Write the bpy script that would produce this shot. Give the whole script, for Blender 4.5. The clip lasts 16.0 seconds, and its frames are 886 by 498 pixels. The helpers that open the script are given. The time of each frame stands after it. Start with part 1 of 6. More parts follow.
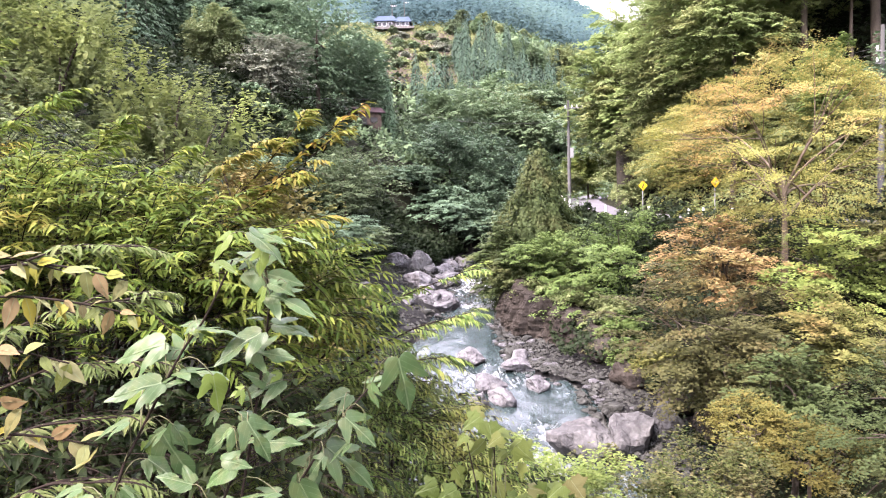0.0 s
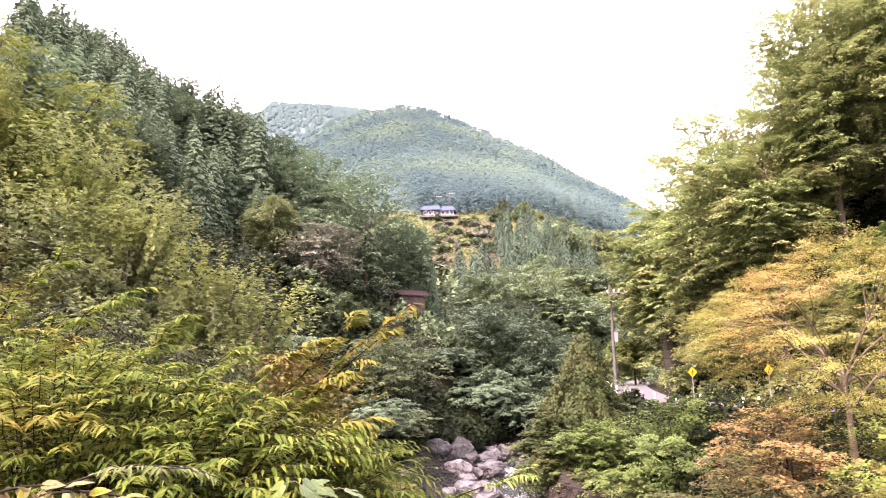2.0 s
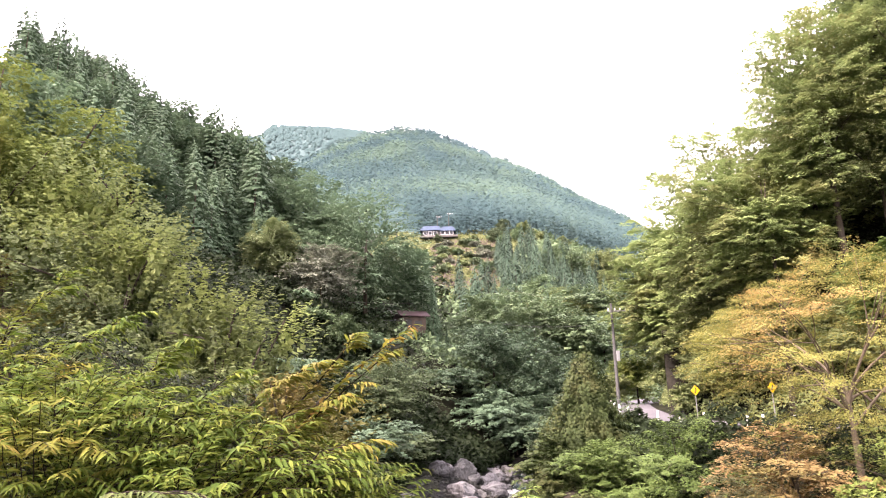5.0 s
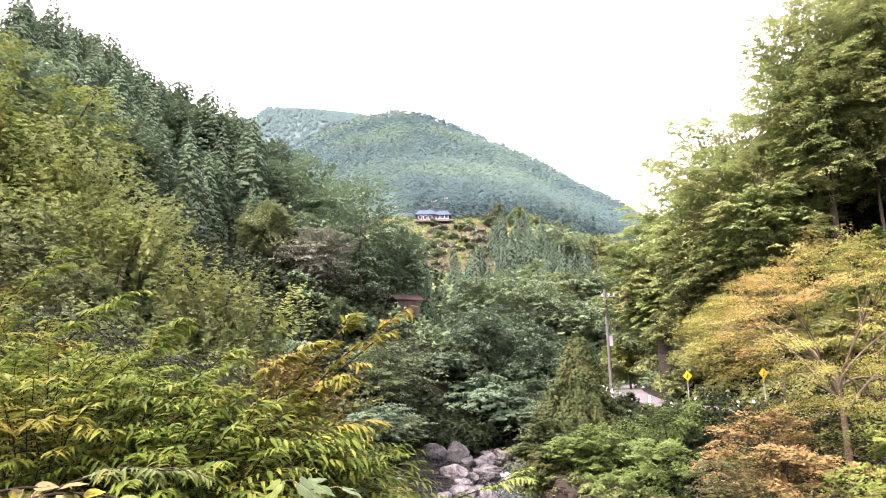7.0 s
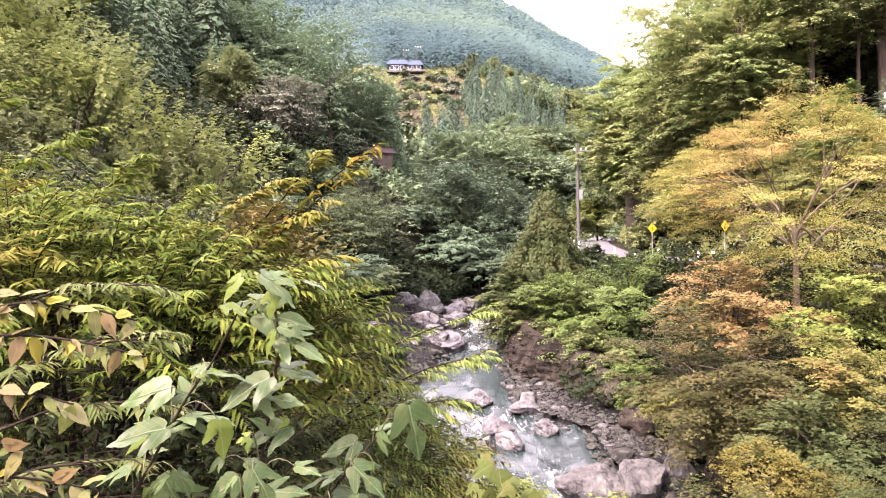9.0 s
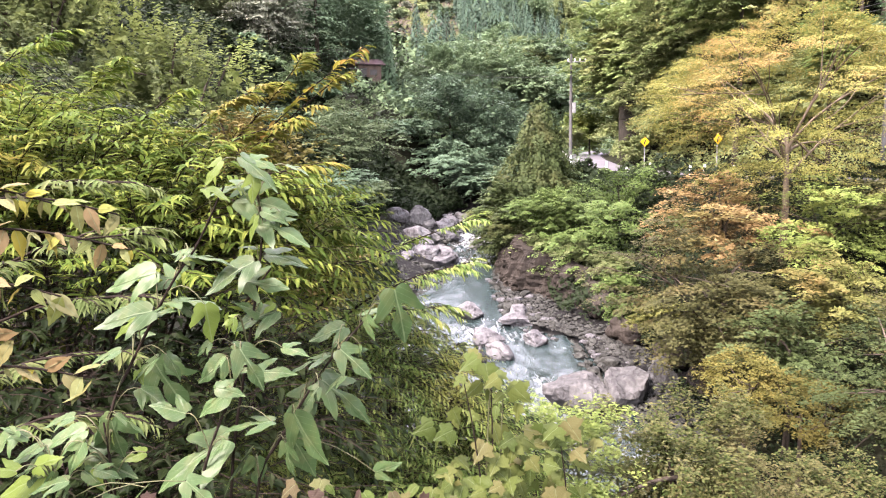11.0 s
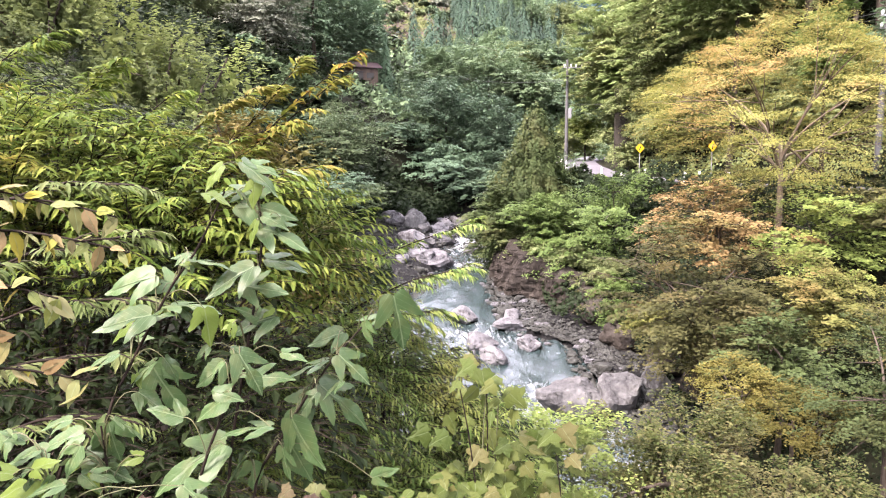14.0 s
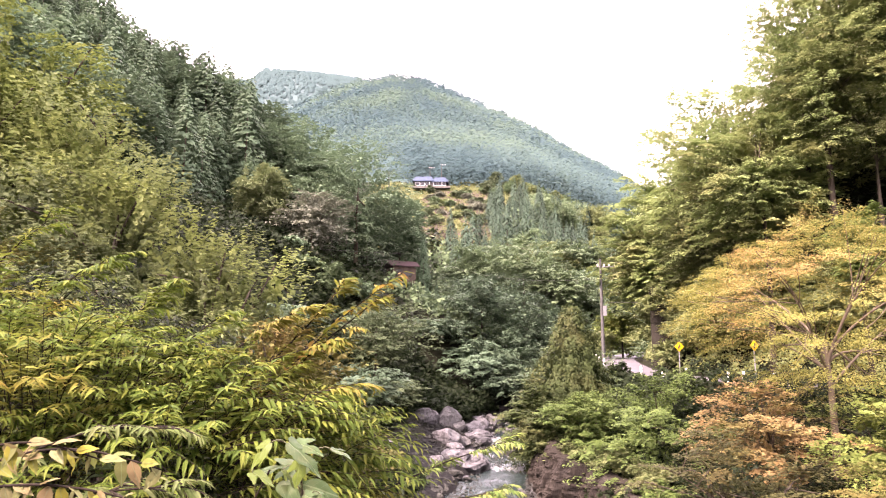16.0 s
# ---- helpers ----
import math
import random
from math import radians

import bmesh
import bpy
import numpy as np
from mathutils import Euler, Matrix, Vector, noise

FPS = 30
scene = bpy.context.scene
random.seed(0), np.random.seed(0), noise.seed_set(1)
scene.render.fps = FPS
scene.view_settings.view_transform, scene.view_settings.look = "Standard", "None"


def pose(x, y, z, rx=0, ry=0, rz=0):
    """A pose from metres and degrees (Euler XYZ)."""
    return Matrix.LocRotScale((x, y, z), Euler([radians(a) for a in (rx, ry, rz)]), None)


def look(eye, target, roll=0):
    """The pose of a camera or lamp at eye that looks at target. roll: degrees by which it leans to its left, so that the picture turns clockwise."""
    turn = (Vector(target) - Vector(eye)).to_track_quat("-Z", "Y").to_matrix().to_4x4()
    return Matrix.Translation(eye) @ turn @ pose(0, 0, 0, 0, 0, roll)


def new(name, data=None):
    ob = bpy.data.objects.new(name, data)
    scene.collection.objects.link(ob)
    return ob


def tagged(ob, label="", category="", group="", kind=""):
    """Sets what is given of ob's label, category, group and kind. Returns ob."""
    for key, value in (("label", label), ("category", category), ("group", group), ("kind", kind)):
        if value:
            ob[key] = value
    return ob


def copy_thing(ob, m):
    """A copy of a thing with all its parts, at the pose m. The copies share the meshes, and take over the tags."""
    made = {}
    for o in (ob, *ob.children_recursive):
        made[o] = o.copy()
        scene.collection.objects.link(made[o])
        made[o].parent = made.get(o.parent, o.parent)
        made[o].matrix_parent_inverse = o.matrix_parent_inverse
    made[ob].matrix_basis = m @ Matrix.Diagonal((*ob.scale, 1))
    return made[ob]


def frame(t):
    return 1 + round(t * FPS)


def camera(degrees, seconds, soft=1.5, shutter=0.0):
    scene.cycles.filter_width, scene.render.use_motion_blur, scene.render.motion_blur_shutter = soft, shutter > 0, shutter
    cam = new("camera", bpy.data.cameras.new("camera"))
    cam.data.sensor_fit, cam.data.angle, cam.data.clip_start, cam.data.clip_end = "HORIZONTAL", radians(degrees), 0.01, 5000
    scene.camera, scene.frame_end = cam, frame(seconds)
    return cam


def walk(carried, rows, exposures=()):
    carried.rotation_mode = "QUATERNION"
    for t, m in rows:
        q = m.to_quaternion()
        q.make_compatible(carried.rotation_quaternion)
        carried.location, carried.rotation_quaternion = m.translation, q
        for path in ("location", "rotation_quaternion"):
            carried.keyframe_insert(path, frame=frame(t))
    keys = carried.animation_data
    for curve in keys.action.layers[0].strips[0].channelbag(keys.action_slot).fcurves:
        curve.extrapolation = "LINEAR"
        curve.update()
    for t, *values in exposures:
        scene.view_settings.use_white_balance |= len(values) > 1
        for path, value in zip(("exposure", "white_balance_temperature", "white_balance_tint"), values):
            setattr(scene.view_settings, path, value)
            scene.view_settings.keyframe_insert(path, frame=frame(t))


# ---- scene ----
cam = camera(66.6, 16.0, soft=1.1)
PATH = [
    (0, (-0.009, 0.062, 1.596), (0.004, 2.058, 1.474), -1.5),
    (0.5, (-0.021, 0.066, 1.631), (-0.036, 2.066, 1.652), -1.3),
    (1, (-0.025, 0.056, 1.666), (-0.069, 2.049, 1.83), -1.0),
    (1.5, (-0.028, 0.04, 1.701), (-0.097, 2.016, 2.002), -0.4),
    (2, (-0.026, 0.011, 1.729), (-0.125, 1.965, 2.141), -0.7),
    (2.5, (-0.024, 0.003, 1.738), (-0.13, 1.945, 2.204), -1.0),
    (3, (-0.02, -0.016, 1.736), (-0.127, 1.919, 2.23), -1.2),
    (5.5, (-0.017, -0.005, 1.728), (-0.112, 1.939, 2.189), -1.3),
    (6, (-0.021, 0.005, 1.724), (-0.112, 1.951, 2.177), -1.2),
    (6.5, (-0.026, 0.006, 1.722), (-0.115, 1.952, 2.172), -1.0),
    (7, (-0.032, 0.021, 1.715), (-0.116, 1.973, 2.14), -0.9),
    (7.5, (-0.032, 0.039, 1.693), (-0.096, 2.011, 2.024), -1.0),
    (8, (-0.033, 0.061, 1.669), (-0.096, 2.045, 1.912), -0.6),
    (8.5, (-0.029, 0.078, 1.637), (-0.073, 2.074, 1.75), -0.4),
    (9, (-0.018, 0.082, 1.604), (-0.028, 2.082, 1.601), -0.8),
    (9.5, (-0.016, 0.091, 1.576), (-0.003, 2.088, 1.465), -0.8),
    (10, (-0.014, 0.097, 1.554), (-0.004, 2.087, 1.35), -0.7),
    (10.2, (-0.003, 0.094, 1.545), (0.005, 2.081, 1.319), -1.1),
    (12.5, (-0.016, 0.092, 1.543), (0.005, 2.075, 1.279), -0.5),
    (13, (-0.015, 0.089, 1.544), (0.006, 2.071, 1.279), -0.4),
    (13.5, (-0.016, 0.091, 1.543), (0.012, 2.073, 1.28), -0.3),
    (14, (-0.016, 0.089, 1.55), (0.012, 2.074, 1.308), -0.3),
    (14.5, (-0.018, 0.078, 1.58), (0.002, 2.073, 1.438), -0.4),
    (15, (-0.023, 0.062, 1.633), (-0.043, 2.062, 1.675), -0.1),
    (15.5, (-0.021, 0.035, 1.683), (-0.072, 2.022, 1.899), 0.7),
    (16, (-0.022, 0.02, 1.713), (-0.097, 1.991, 2.042), 0.2),
]
walk(cam, [(t, look(eye, target, roll)) for t, eye, target, roll in PATH],
     exposures=[(0.0, 3.01, 6250, 32.0), (0.5, 3.01, 6250, 33.0), (1.5, 3.03, 7000, 43.0), (2.5, 2.95, 7150, 47.0), (3.0, 2.87, 6950, 37.0), (5.5, 2.83, 6900, 33.0),
                (7.0, 2.83, 6900, 33.0), (7.5, 2.85, 7185, 38.0), (8.5, 2.97, 7100, 43.0), (9.5, 3.00, 6650, 36.0), (10.0, 3.01, 6450, 32.5), (13.0, 2.98, 6500, 28.5), (14.5, 3.00, 6350, 31.5), (15.0, 3.04, 6550, 38.0), (15.5, 3.04, 7000, 41.0), (16.0, 2.99, 7200, 44.0)])

# ---- light ----
SUN_EL, SUN_AZ = 52.0, 232.0  # degrees; azimuth clockwise from +y: high sun, behind and to the left
world = bpy.data.worlds.new("world")
scene.world = world
world.use_nodes = True
wn = world.node_tree.nodes
wl = world.node_tree.links
bg = wn["Background"]
sky = wn.new("ShaderNodeTexSky")
sky.sky_type, sky.sun_disc = "NISHITA", False
sky.sun_elevation, sky.sun_rotation = radians(SUN_EL), radians(SUN_AZ)
sky.air_density, sky.dust_density, sky.ozone_density = 1.0, 6.0, 1.0
veil = wn.new("ShaderNodeMix")  # thin bright cloud over the whole sky
veil.data_type = "RGBA"
veil.inputs[0].default_value = 0.7
wl.new(sky.outputs[0], veil.inputs[6])
veil.inputs[7].default_value = (9.2, 9.3, 9.5, 1)
wl.new(veil.outputs[2], bg.inputs[0])
bg.inputs[1].default_value = 0.15
sun = new("sun", bpy.data.lights.new("sun", "SUN"))
sun.data.energy, sun.data.angle, sun.data.color = 2.2, radians(12), (1.0, 0.92, 0.80)
sa, se = radians(SUN_AZ), radians(SUN_EL)
sun_from = Vector((math.sin(sa) * math.cos(se), math.cos(sa) * math.cos(se), math.sin(se)))
sun.matrix_world = look(sun_from * 100, (0, 0, 0))

# ---- helpers for building ----


def unit(v):
    return v / np.maximum(np.linalg.norm(v, axis=-1, keepdims=True), 1e-9)


def mesh_of(name, verts, faces, material, smooth=False):
    """A mesh from arrays: faces is one array (n, 3 or 4), or a list of such arrays."""
    faces = faces if isinstance(faces, list) else [faces]
    me = bpy.data.meshes.new(name)
    verts = np.asarray(verts, np.float32).reshape(-1, 3)
    me.vertices.add(len(verts))
    me.vertices.foreach_set("co", verts.ravel())
    loops = np.concatenate([np.asarray(f, np.int32).ravel() for f in faces])
    sizes = np.concatenate([np.full(len(f), np.shape(f)[1], np.int32) for f in faces])
    me.loops.add(len(loops))
    me.loops.foreach_set("vertex_index", loops)
    me.polygons.add(len(sizes))
    me.polygons.foreach_set("loop_start", np.concatenate([[0], np.cumsum(sizes)[:-1]]).astype(np.int32))
    me.update(calc_edges=True)
    me.validate()
    me.polygons.foreach_set("use_smooth", np.full(len(me.polygons), smooth))
    if material:
        me.materials.append(material)
    return me


def part(name, me, parent, label="", kind=""):
    ob = new(name, me)
    ob.parent = parent
    return tagged(ob, label, kind=kind)


def thing(name, at, label, category, group="", kind="", me=None):
    ob = new(name, me)
    ob.location = at
    return tagged(ob, label, category, group, kind)


def tube(points, radii, sides=6):
    """A tapering tube along points: verts, quads."""
    p = np.asarray(points, float)
    r = np.broadcast_to(np.asarray(radii, float), (len(p),))
    d = unit(np.gradient(p, axis=0))
    ref = np.where(np.abs(d[:, 2:3]) > 0.9, np.array([[1.0, 0, 0]]), np.array([[0, 0, 1.0]]))
    a = unit(np.cross(d, ref))
    b = np.cross(d, a)
    ang = np.linspace(0, 2 * np.pi, sides, endpoint=False)
    v = p[:, None] + r[:, None, None] * (a[:, None] * np.cos(ang)[None, :, None] + b[:, None] * np.sin(ang)[None, :, None])
    i, j = np.meshgrid(np.arange(len(p) - 1), np.arange(sides), indexing="ij")
    k = (j + 1) % sides
    f = np.stack([i * sides + j, i * sides + k, (i + 1) * sides + k, (i + 1) * sides + j], -1).reshape(-1, 4)
    return v.reshape(-1, 3), f


def join(pieces):
    vs, fs, n = [], [], 0
    for v, f in pieces:
        vs.append(v)
        fs.append(np.asarray(f) + n)
        n += len(v)
    return np.concatenate(vs), np.concatenate(fs)


def box(sx, sy, sz, at=(0, 0, 0), bevel=0.0):
    bm = bmesh.new()
    bmesh.ops.create_cube(bm, size=1)
    bmesh.ops.scale(bm, vec=(sx, sy, sz), verts=bm.verts)
    if bevel:
        bmesh.ops.bevel(bm, geom=bm.edges[:], offset=bevel, segments=2, affect="EDGES")
    bmesh.ops.translate(bm, vec=at, verts=bm.verts)
    return bm


def from_bm(name, bm, material, smooth=False):
    me = bpy.data.meshes.new(name)
    bm.to_mesh(me)
    bm.free()
    me.materials.append(material)
    if smooth:
        me.polygons.foreach_set("use_smooth", np.full(len(me.polygons), True))
    return me


def fbm(p, seed=0, octaves=4, freq=1.0):
    """Cheap smooth noise of points (n, 3), by sums of turned sines, about -1 to 1."""
    r = np.random.default_rng(seed)
    out, amp, total = np.zeros(len(p)), 1.0, 0.0
    for o in range(octaves):
        for k in range(4):
            d = unit(r.normal(size=3))
            out += amp * 0.5 * np.sin(p @ d * freq * r.uniform(0.8, 1.25) * 2 + r.uniform(0, 6.28) + 1.3 * np.sin(p @ unit(r.normal(size=3)) * freq * 1.3))
        total += amp
        amp *= 0.5
        freq *= 2.1
    return out / total / 1.2


# ---- materials ----
def nodes_of(name):
    m = bpy.data.materials.new(name)
    m.use_nodes = True
    return m, m.node_tree.nodes, m.node_tree.links, m.node_tree.nodes["Principled BSDF"]


def ramp_of(n, stops):
    r = n.new("ShaderNodeValToRGB")
    e = r.color_ramp.elements
    while len(e) < len(stops):
        e.new(0.5)
    for el, (p, c) in zip(e, stops):
        el.position, el.color = p, (*c, 1)
    return r


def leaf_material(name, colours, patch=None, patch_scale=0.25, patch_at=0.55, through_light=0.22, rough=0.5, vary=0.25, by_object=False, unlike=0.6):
    """Foliage: each leaf takes a colour of the list by chance; patch: colours that take over in parts of the crown."""
    m, n, l, b = nodes_of(name)
    geo, info = n.new("ShaderNodeNewGeometry"), n.new("ShaderNodeObjectInfo")
    chance = info.outputs["Random"] if by_object else geo.outputs["Random Per Island"]
    mean = np.mean(colours, 0)
    colours = [tuple(mean + unlike * (np.array(c) - mean)) for c in colours]  # leaves of one plant differ little
    k = len(colours)
    r1 = ramp_of(n, [(i / max(k - 1, 1), c) for i, c in enumerate(colours)])
    l.new(chance, r1.inputs[0])
    col = r1.outputs[0]
    tc, nz = n.new("ShaderNodeTexCoord"), n.new("ShaderNodeTexNoise")
    l.new(tc.outputs["Object"], nz.inputs["Vector"])
    nz.inputs["Scale"].default_value, nz.inputs["Detail"].default_value = patch_scale, 3.0
    if patch:
        r2 = ramp_of(n, [(i / max(len(patch) - 1, 1), c) for i, c in enumerate(patch)])
        l.new(chance, r2.inputs[0])
        rm = ramp_of(n, [(patch_at - 0.07, (0, 0, 0)), (patch_at + 0.07, (1, 1, 1))])
        l.new(nz.outputs[0], rm.inputs[0])
        mx = n.new("ShaderNodeMix")
        mx.data_type = "RGBA"
        l.new(rm.outputs[0], mx.inputs[0]), l.new(col, mx.inputs[6]), l.new(r2.outputs[0], mx.inputs[7])
        col = mx.outputs[2]
    hsv, mr = n.new("ShaderNodeHueSaturation"), n.new("ShaderNodeMapRange")
    mr.inputs["To Min"].default_value, mr.inputs["To Max"].default_value = 1 - vary, 1 + vary
    hsv.inputs["Saturation"].default_value = 0.95
    l.new(info.outputs["Random"], mr.inputs[0]), l.new(mr.outputs[0], hsv.inputs["Value"]), l.new(col, hsv.inputs["Color"])
    l.new(hsv.outputs[0], b.inputs["Base Color"])
    b.inputs["Roughness"].default_value = rough
    b.inputs["Specular IOR Level"].default_value = 0.05
    tr, ms = n.new("ShaderNodeBsdfTranslucent"), n.new("ShaderNodeMixShader")
    l.new(hsv.outputs[0], tr.inputs[0])
    ms.inputs[0].default_value = through_light
    l.new(b.outputs[0], ms.inputs[1]), l.new(tr.outputs[0], ms.inputs[2])
    out = n["Material Output"]
    last = ms.outputs[0]
    l.new(last, out.inputs[0])
    return m


def surface(name, stops, scale=2.0, rough=0.85, bump=0.3, detail=8.0, fine=30.0, stretch=(1, 1, 1), metal=0.0, bump_dist=0.05, crack=0.0):
    """A mottled matter: colour by noise at two scales, relief by the finer one; crack: scale of dark fissures."""
    m, n, l, b = nodes_of(name)
    tc, mp = n.new("ShaderNodeTexCoord"), n.new("ShaderNodeMapping")
    mp.inputs["Scale"].default_value = stretch
    l.new(tc.outputs["Object"], mp.inputs[0])
    n1, n2 = n.new("ShaderNodeTexNoise"), n.new("ShaderNodeTexNoise")
    for t, s in ((n1, scale), (n2, fine)):
        t.inputs["Scale"].default_value, t.inputs["Detail"].default_value = s, detail
        l.new(mp.outputs[0], t.inputs["Vector"])
    mix = n.new("ShaderNodeMix")
    mix.inputs[0].default_value = 0.35
    l.new(n1.outputs[0], mix.inputs[2]), l.new(n2.outputs[0], mix.inputs[3])
    r = ramp_of(n, stops)
    l.new(mix.outputs[0], r.inputs[0]), l.new(r.outputs[0], b.inputs["Base Color"])
    height = mix.outputs[0]
    if crack:
        n3, bend, vo = n.new("ShaderNodeTexNoise"), n.new("ShaderNodeMix"), n.new("ShaderNodeTexVoronoi")
        n3.inputs["Scale"].default_value = crack * 0.9
        bend.data_type = "RGBA"
        bend.inputs[0].default_value = 0.6
        l.new(mp.outputs[0], n3.inputs["Vector"]), l.new(mp.outputs[0], bend.inputs[6]), l.new(n3.outputs["Color"], bend.inputs[7])
        vo.feature = "DISTANCE_TO_EDGE"
        vo.inputs["Scale"].default_value = crack
        l.new(bend.outputs[2], vo.inputs["Vector"])
        gap = ramp_of(n, [(0.0, (0.78, 0.78, 0.78)), (0.03, (1, 1, 1))])
        l.new(vo.outputs["Distance"], gap.inputs[0])
        dark = n.new("ShaderNodeMix")
        dark.data_type, dark.blend_type = "RGBA", "MULTIPLY"
        dark.inputs[0].default_value = 1.0
        l.new(r.outputs[0], dark.inputs[6]), l.new(gap.outputs[0], dark.inputs[7]), l.new(dark.outputs[2], b.inputs["Base Color"])
        deep = n.new("ShaderNodeMath")
        deep.operation = "MULTIPLY"
        l.new(mix.outputs[0], deep.inputs[0]), l.new(gap.outputs[0], deep.inputs[1])
        height = deep.outputs[0]
    bp = n.new("ShaderNodeBump")
    bp.inputs["Strength"].default_value, bp.inputs["Distance"].default_value = bump, bump_dist
    l.new(height, bp.inputs["Height"]), l.new(bp.outputs[0], b.inputs["Normal"])
    b.inputs["Roughness"].default_value, b.inputs["Metallic"].default_value = rough, metal
    b.inputs["Specular IOR Level"].default_value = 0.1 if rough > 0.7 else 0.3
    return m


BARK = surface("bark", [(0.3, (0.0217, 0.0174, 0.013)), (0.6, (0.0694, 0.0564, 0.0434)), (0.8, (0.108, 0.0955, 0.0781))], 3, stretch=(1, 1, 0.25), bump=0.6)
PALE_BARK = surface("pale_bark", [(0.3, (0.05297, 0.03952, 0.0268)), (0.55, (0.1304, 0.1071, 0.07668)), (0.8, (0.1839, 0.1581, 0.1261))], 3, stretch=(1, 1, 0.3), bump=0.5)
STALK = surface("leaf_stalk", [(0.3, (0.045, 0.055, 0.020)), (0.7, (0.085, 0.080, 0.035))], 20, rough=0.6)
TWIG = surface("twig", [(0.3, (0.00682, 0.004928, 0.003546)), (0.7, (0.0191, 0.01311, 0.009024))], 20, stretch=(1, 1, 1))
ROCK = surface("rock", [(0.30, (0.02719, 0.02739, 0.02845)), (0.45, (0.05791, 0.05804, 0.0576)), (0.6, (0.1002, 0.1007, 0.09671)), (0.8, (0.1388, 0.1429, 0.133))], 0.9, bump=1.0, fine=6, stretch=(1, 1, 0.6), bump_dist=0.2, crack=1.6)
PALE_ROCK = surface("pale_rock", [(0.36, (0.03091, 0.02979, 0.03113)), (0.47, (0.07909, 0.07803, 0.08026)), (0.58, (0.1133, 0.114, 0.1152)), (0.72, (0.1518, 0.1565, 0.1519))], 1.3, bump=1.0, fine=8, stretch=(1, 1, 0.5), bump_dist=0.2, crack=1.5)
CLIFF = surface("cliff_rock", [(0.30, (0.007793, 0.006641, 0.005382)), (0.5, (0.02337, 0.01977, 0.01599)), (0.75, (0.05299, 0.04743, 0.03927))], 0.9, bump=1.0, fine=7, stretch=(1, 1, 0.18), bump_dist=0.2)
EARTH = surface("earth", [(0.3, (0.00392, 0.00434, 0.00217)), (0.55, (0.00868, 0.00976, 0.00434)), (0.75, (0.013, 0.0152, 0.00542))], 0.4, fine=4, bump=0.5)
ASPHALT = surface("asphalt", [(0.3, (0.0682, 0.0671, 0.0737)), (0.7, (0.105, 0.102, 0.112))], 0.5, fine=40, bump=0.15)
CONCRETE = surface("concrete", [(0.3, (0.0521, 0.0494, 0.0443)), (0.5, (0.104, 0.099, 0.0907)), (0.75, (0.167, 0.162, 0.151))], 0.8, fine=12, stretch=(1, 1, 0.3), bump=0.3)
STAINED = surface("stained_concrete", [(0.3, (0.016, 0.015, 0.011)), (0.5, (0.038, 0.034, 0.027)), (0.75, (0.068, 0.062, 0.052))], 0.8, fine=12, stretch=(1, 1, 0.25), bump=0.5)
POLE_GREY = surface("pole_concrete", [(0.3, (0.05183, 0.05208, 0.05059)), (0.7, (0.08512, 0.0864, 0.08323))], 2, fine=20, bump=0.1)
WHITE = surface("white_paint", [(0.3, (0.62, 0.62, 0.6)), (0.7, (0.8, 0.8, 0.78))], 2, rough=0.5, bump=0.05)
YELLOW = surface("yellow_sign", [(0.3, (0.496, 0.31, 0.0062)), (0.7, (0.558, 0.372, 0.0124))], 3, rough=0.4, bump=0.02)
BLACK = surface("black_paint", [(0.3, (0.0093, 0.0093, 0.0093)), (0.7, (0.0186, 0.0186, 0.0186))], 3, rough=0.5, bump=0.02)
STEEL = surface("galvanised", [(0.3, (0.217, 0.223, 0.229)), (0.7, (0.31, 0.31, 0.31))], 6, rough=0.45, metal=0.6, bump=0.05)
ROOF_BLUE = surface("blue_roof", [(0.3, (0.02252, 0.03434, 0.05472)), (0.7, (0.0375, 0.05443, 0.08199))], 1, rough=0.8, bump=0.1)
ROOF_RED = surface("red_roof", [(0.3, (0.070, 0.042, 0.046)), (0.7, (0.115, 0.078, 0.080))], 1.2, rough=0.6, bump=0.1)
PLASTER = surface("plaster", [(0.3, (0.04991, 0.04861, 0.04557)), (0.7, (0.06882, 0.06634, 0.06324))], 1.5, bump=0.05)
TIMBER = surface("timber", [(0.3, (0.0434, 0.031, 0.0248)), (0.7, (0.105, 0.0806, 0.062))], 2, stretch=(1, 1, 0.2))
GLASS_DARK = surface("dark_window", [(0.3, (0.0124, 0.0155, 0.0186)), (0.7, (0.031, 0.0341, 0.0372))], 1, rough=0.08, bump=0.0)
CABLE = surface("cable", [(0.3, (0.0392, 0.0392, 0.0392)), (0.7, (0.0651, 0.0651, 0.0651))], 4, rough=0.6, bump=0.0)
DRY_GRASS = leaf_material("dry_grass", [(0.09785, 0.07122, 0.05508), (0.1206, 0.08789, 0.07805), (0.07486, 0.07781, 0.04594), (0.1273, 0.09448, 0.09188)], vary=0.1)
GREEN_GRASS = leaf_material("green_grass", [(0.0535, 0.0788, 0.0209), (0.096, 0.112, 0.0349), (0.139, 0.14, 0.0628)], vary=0.1)

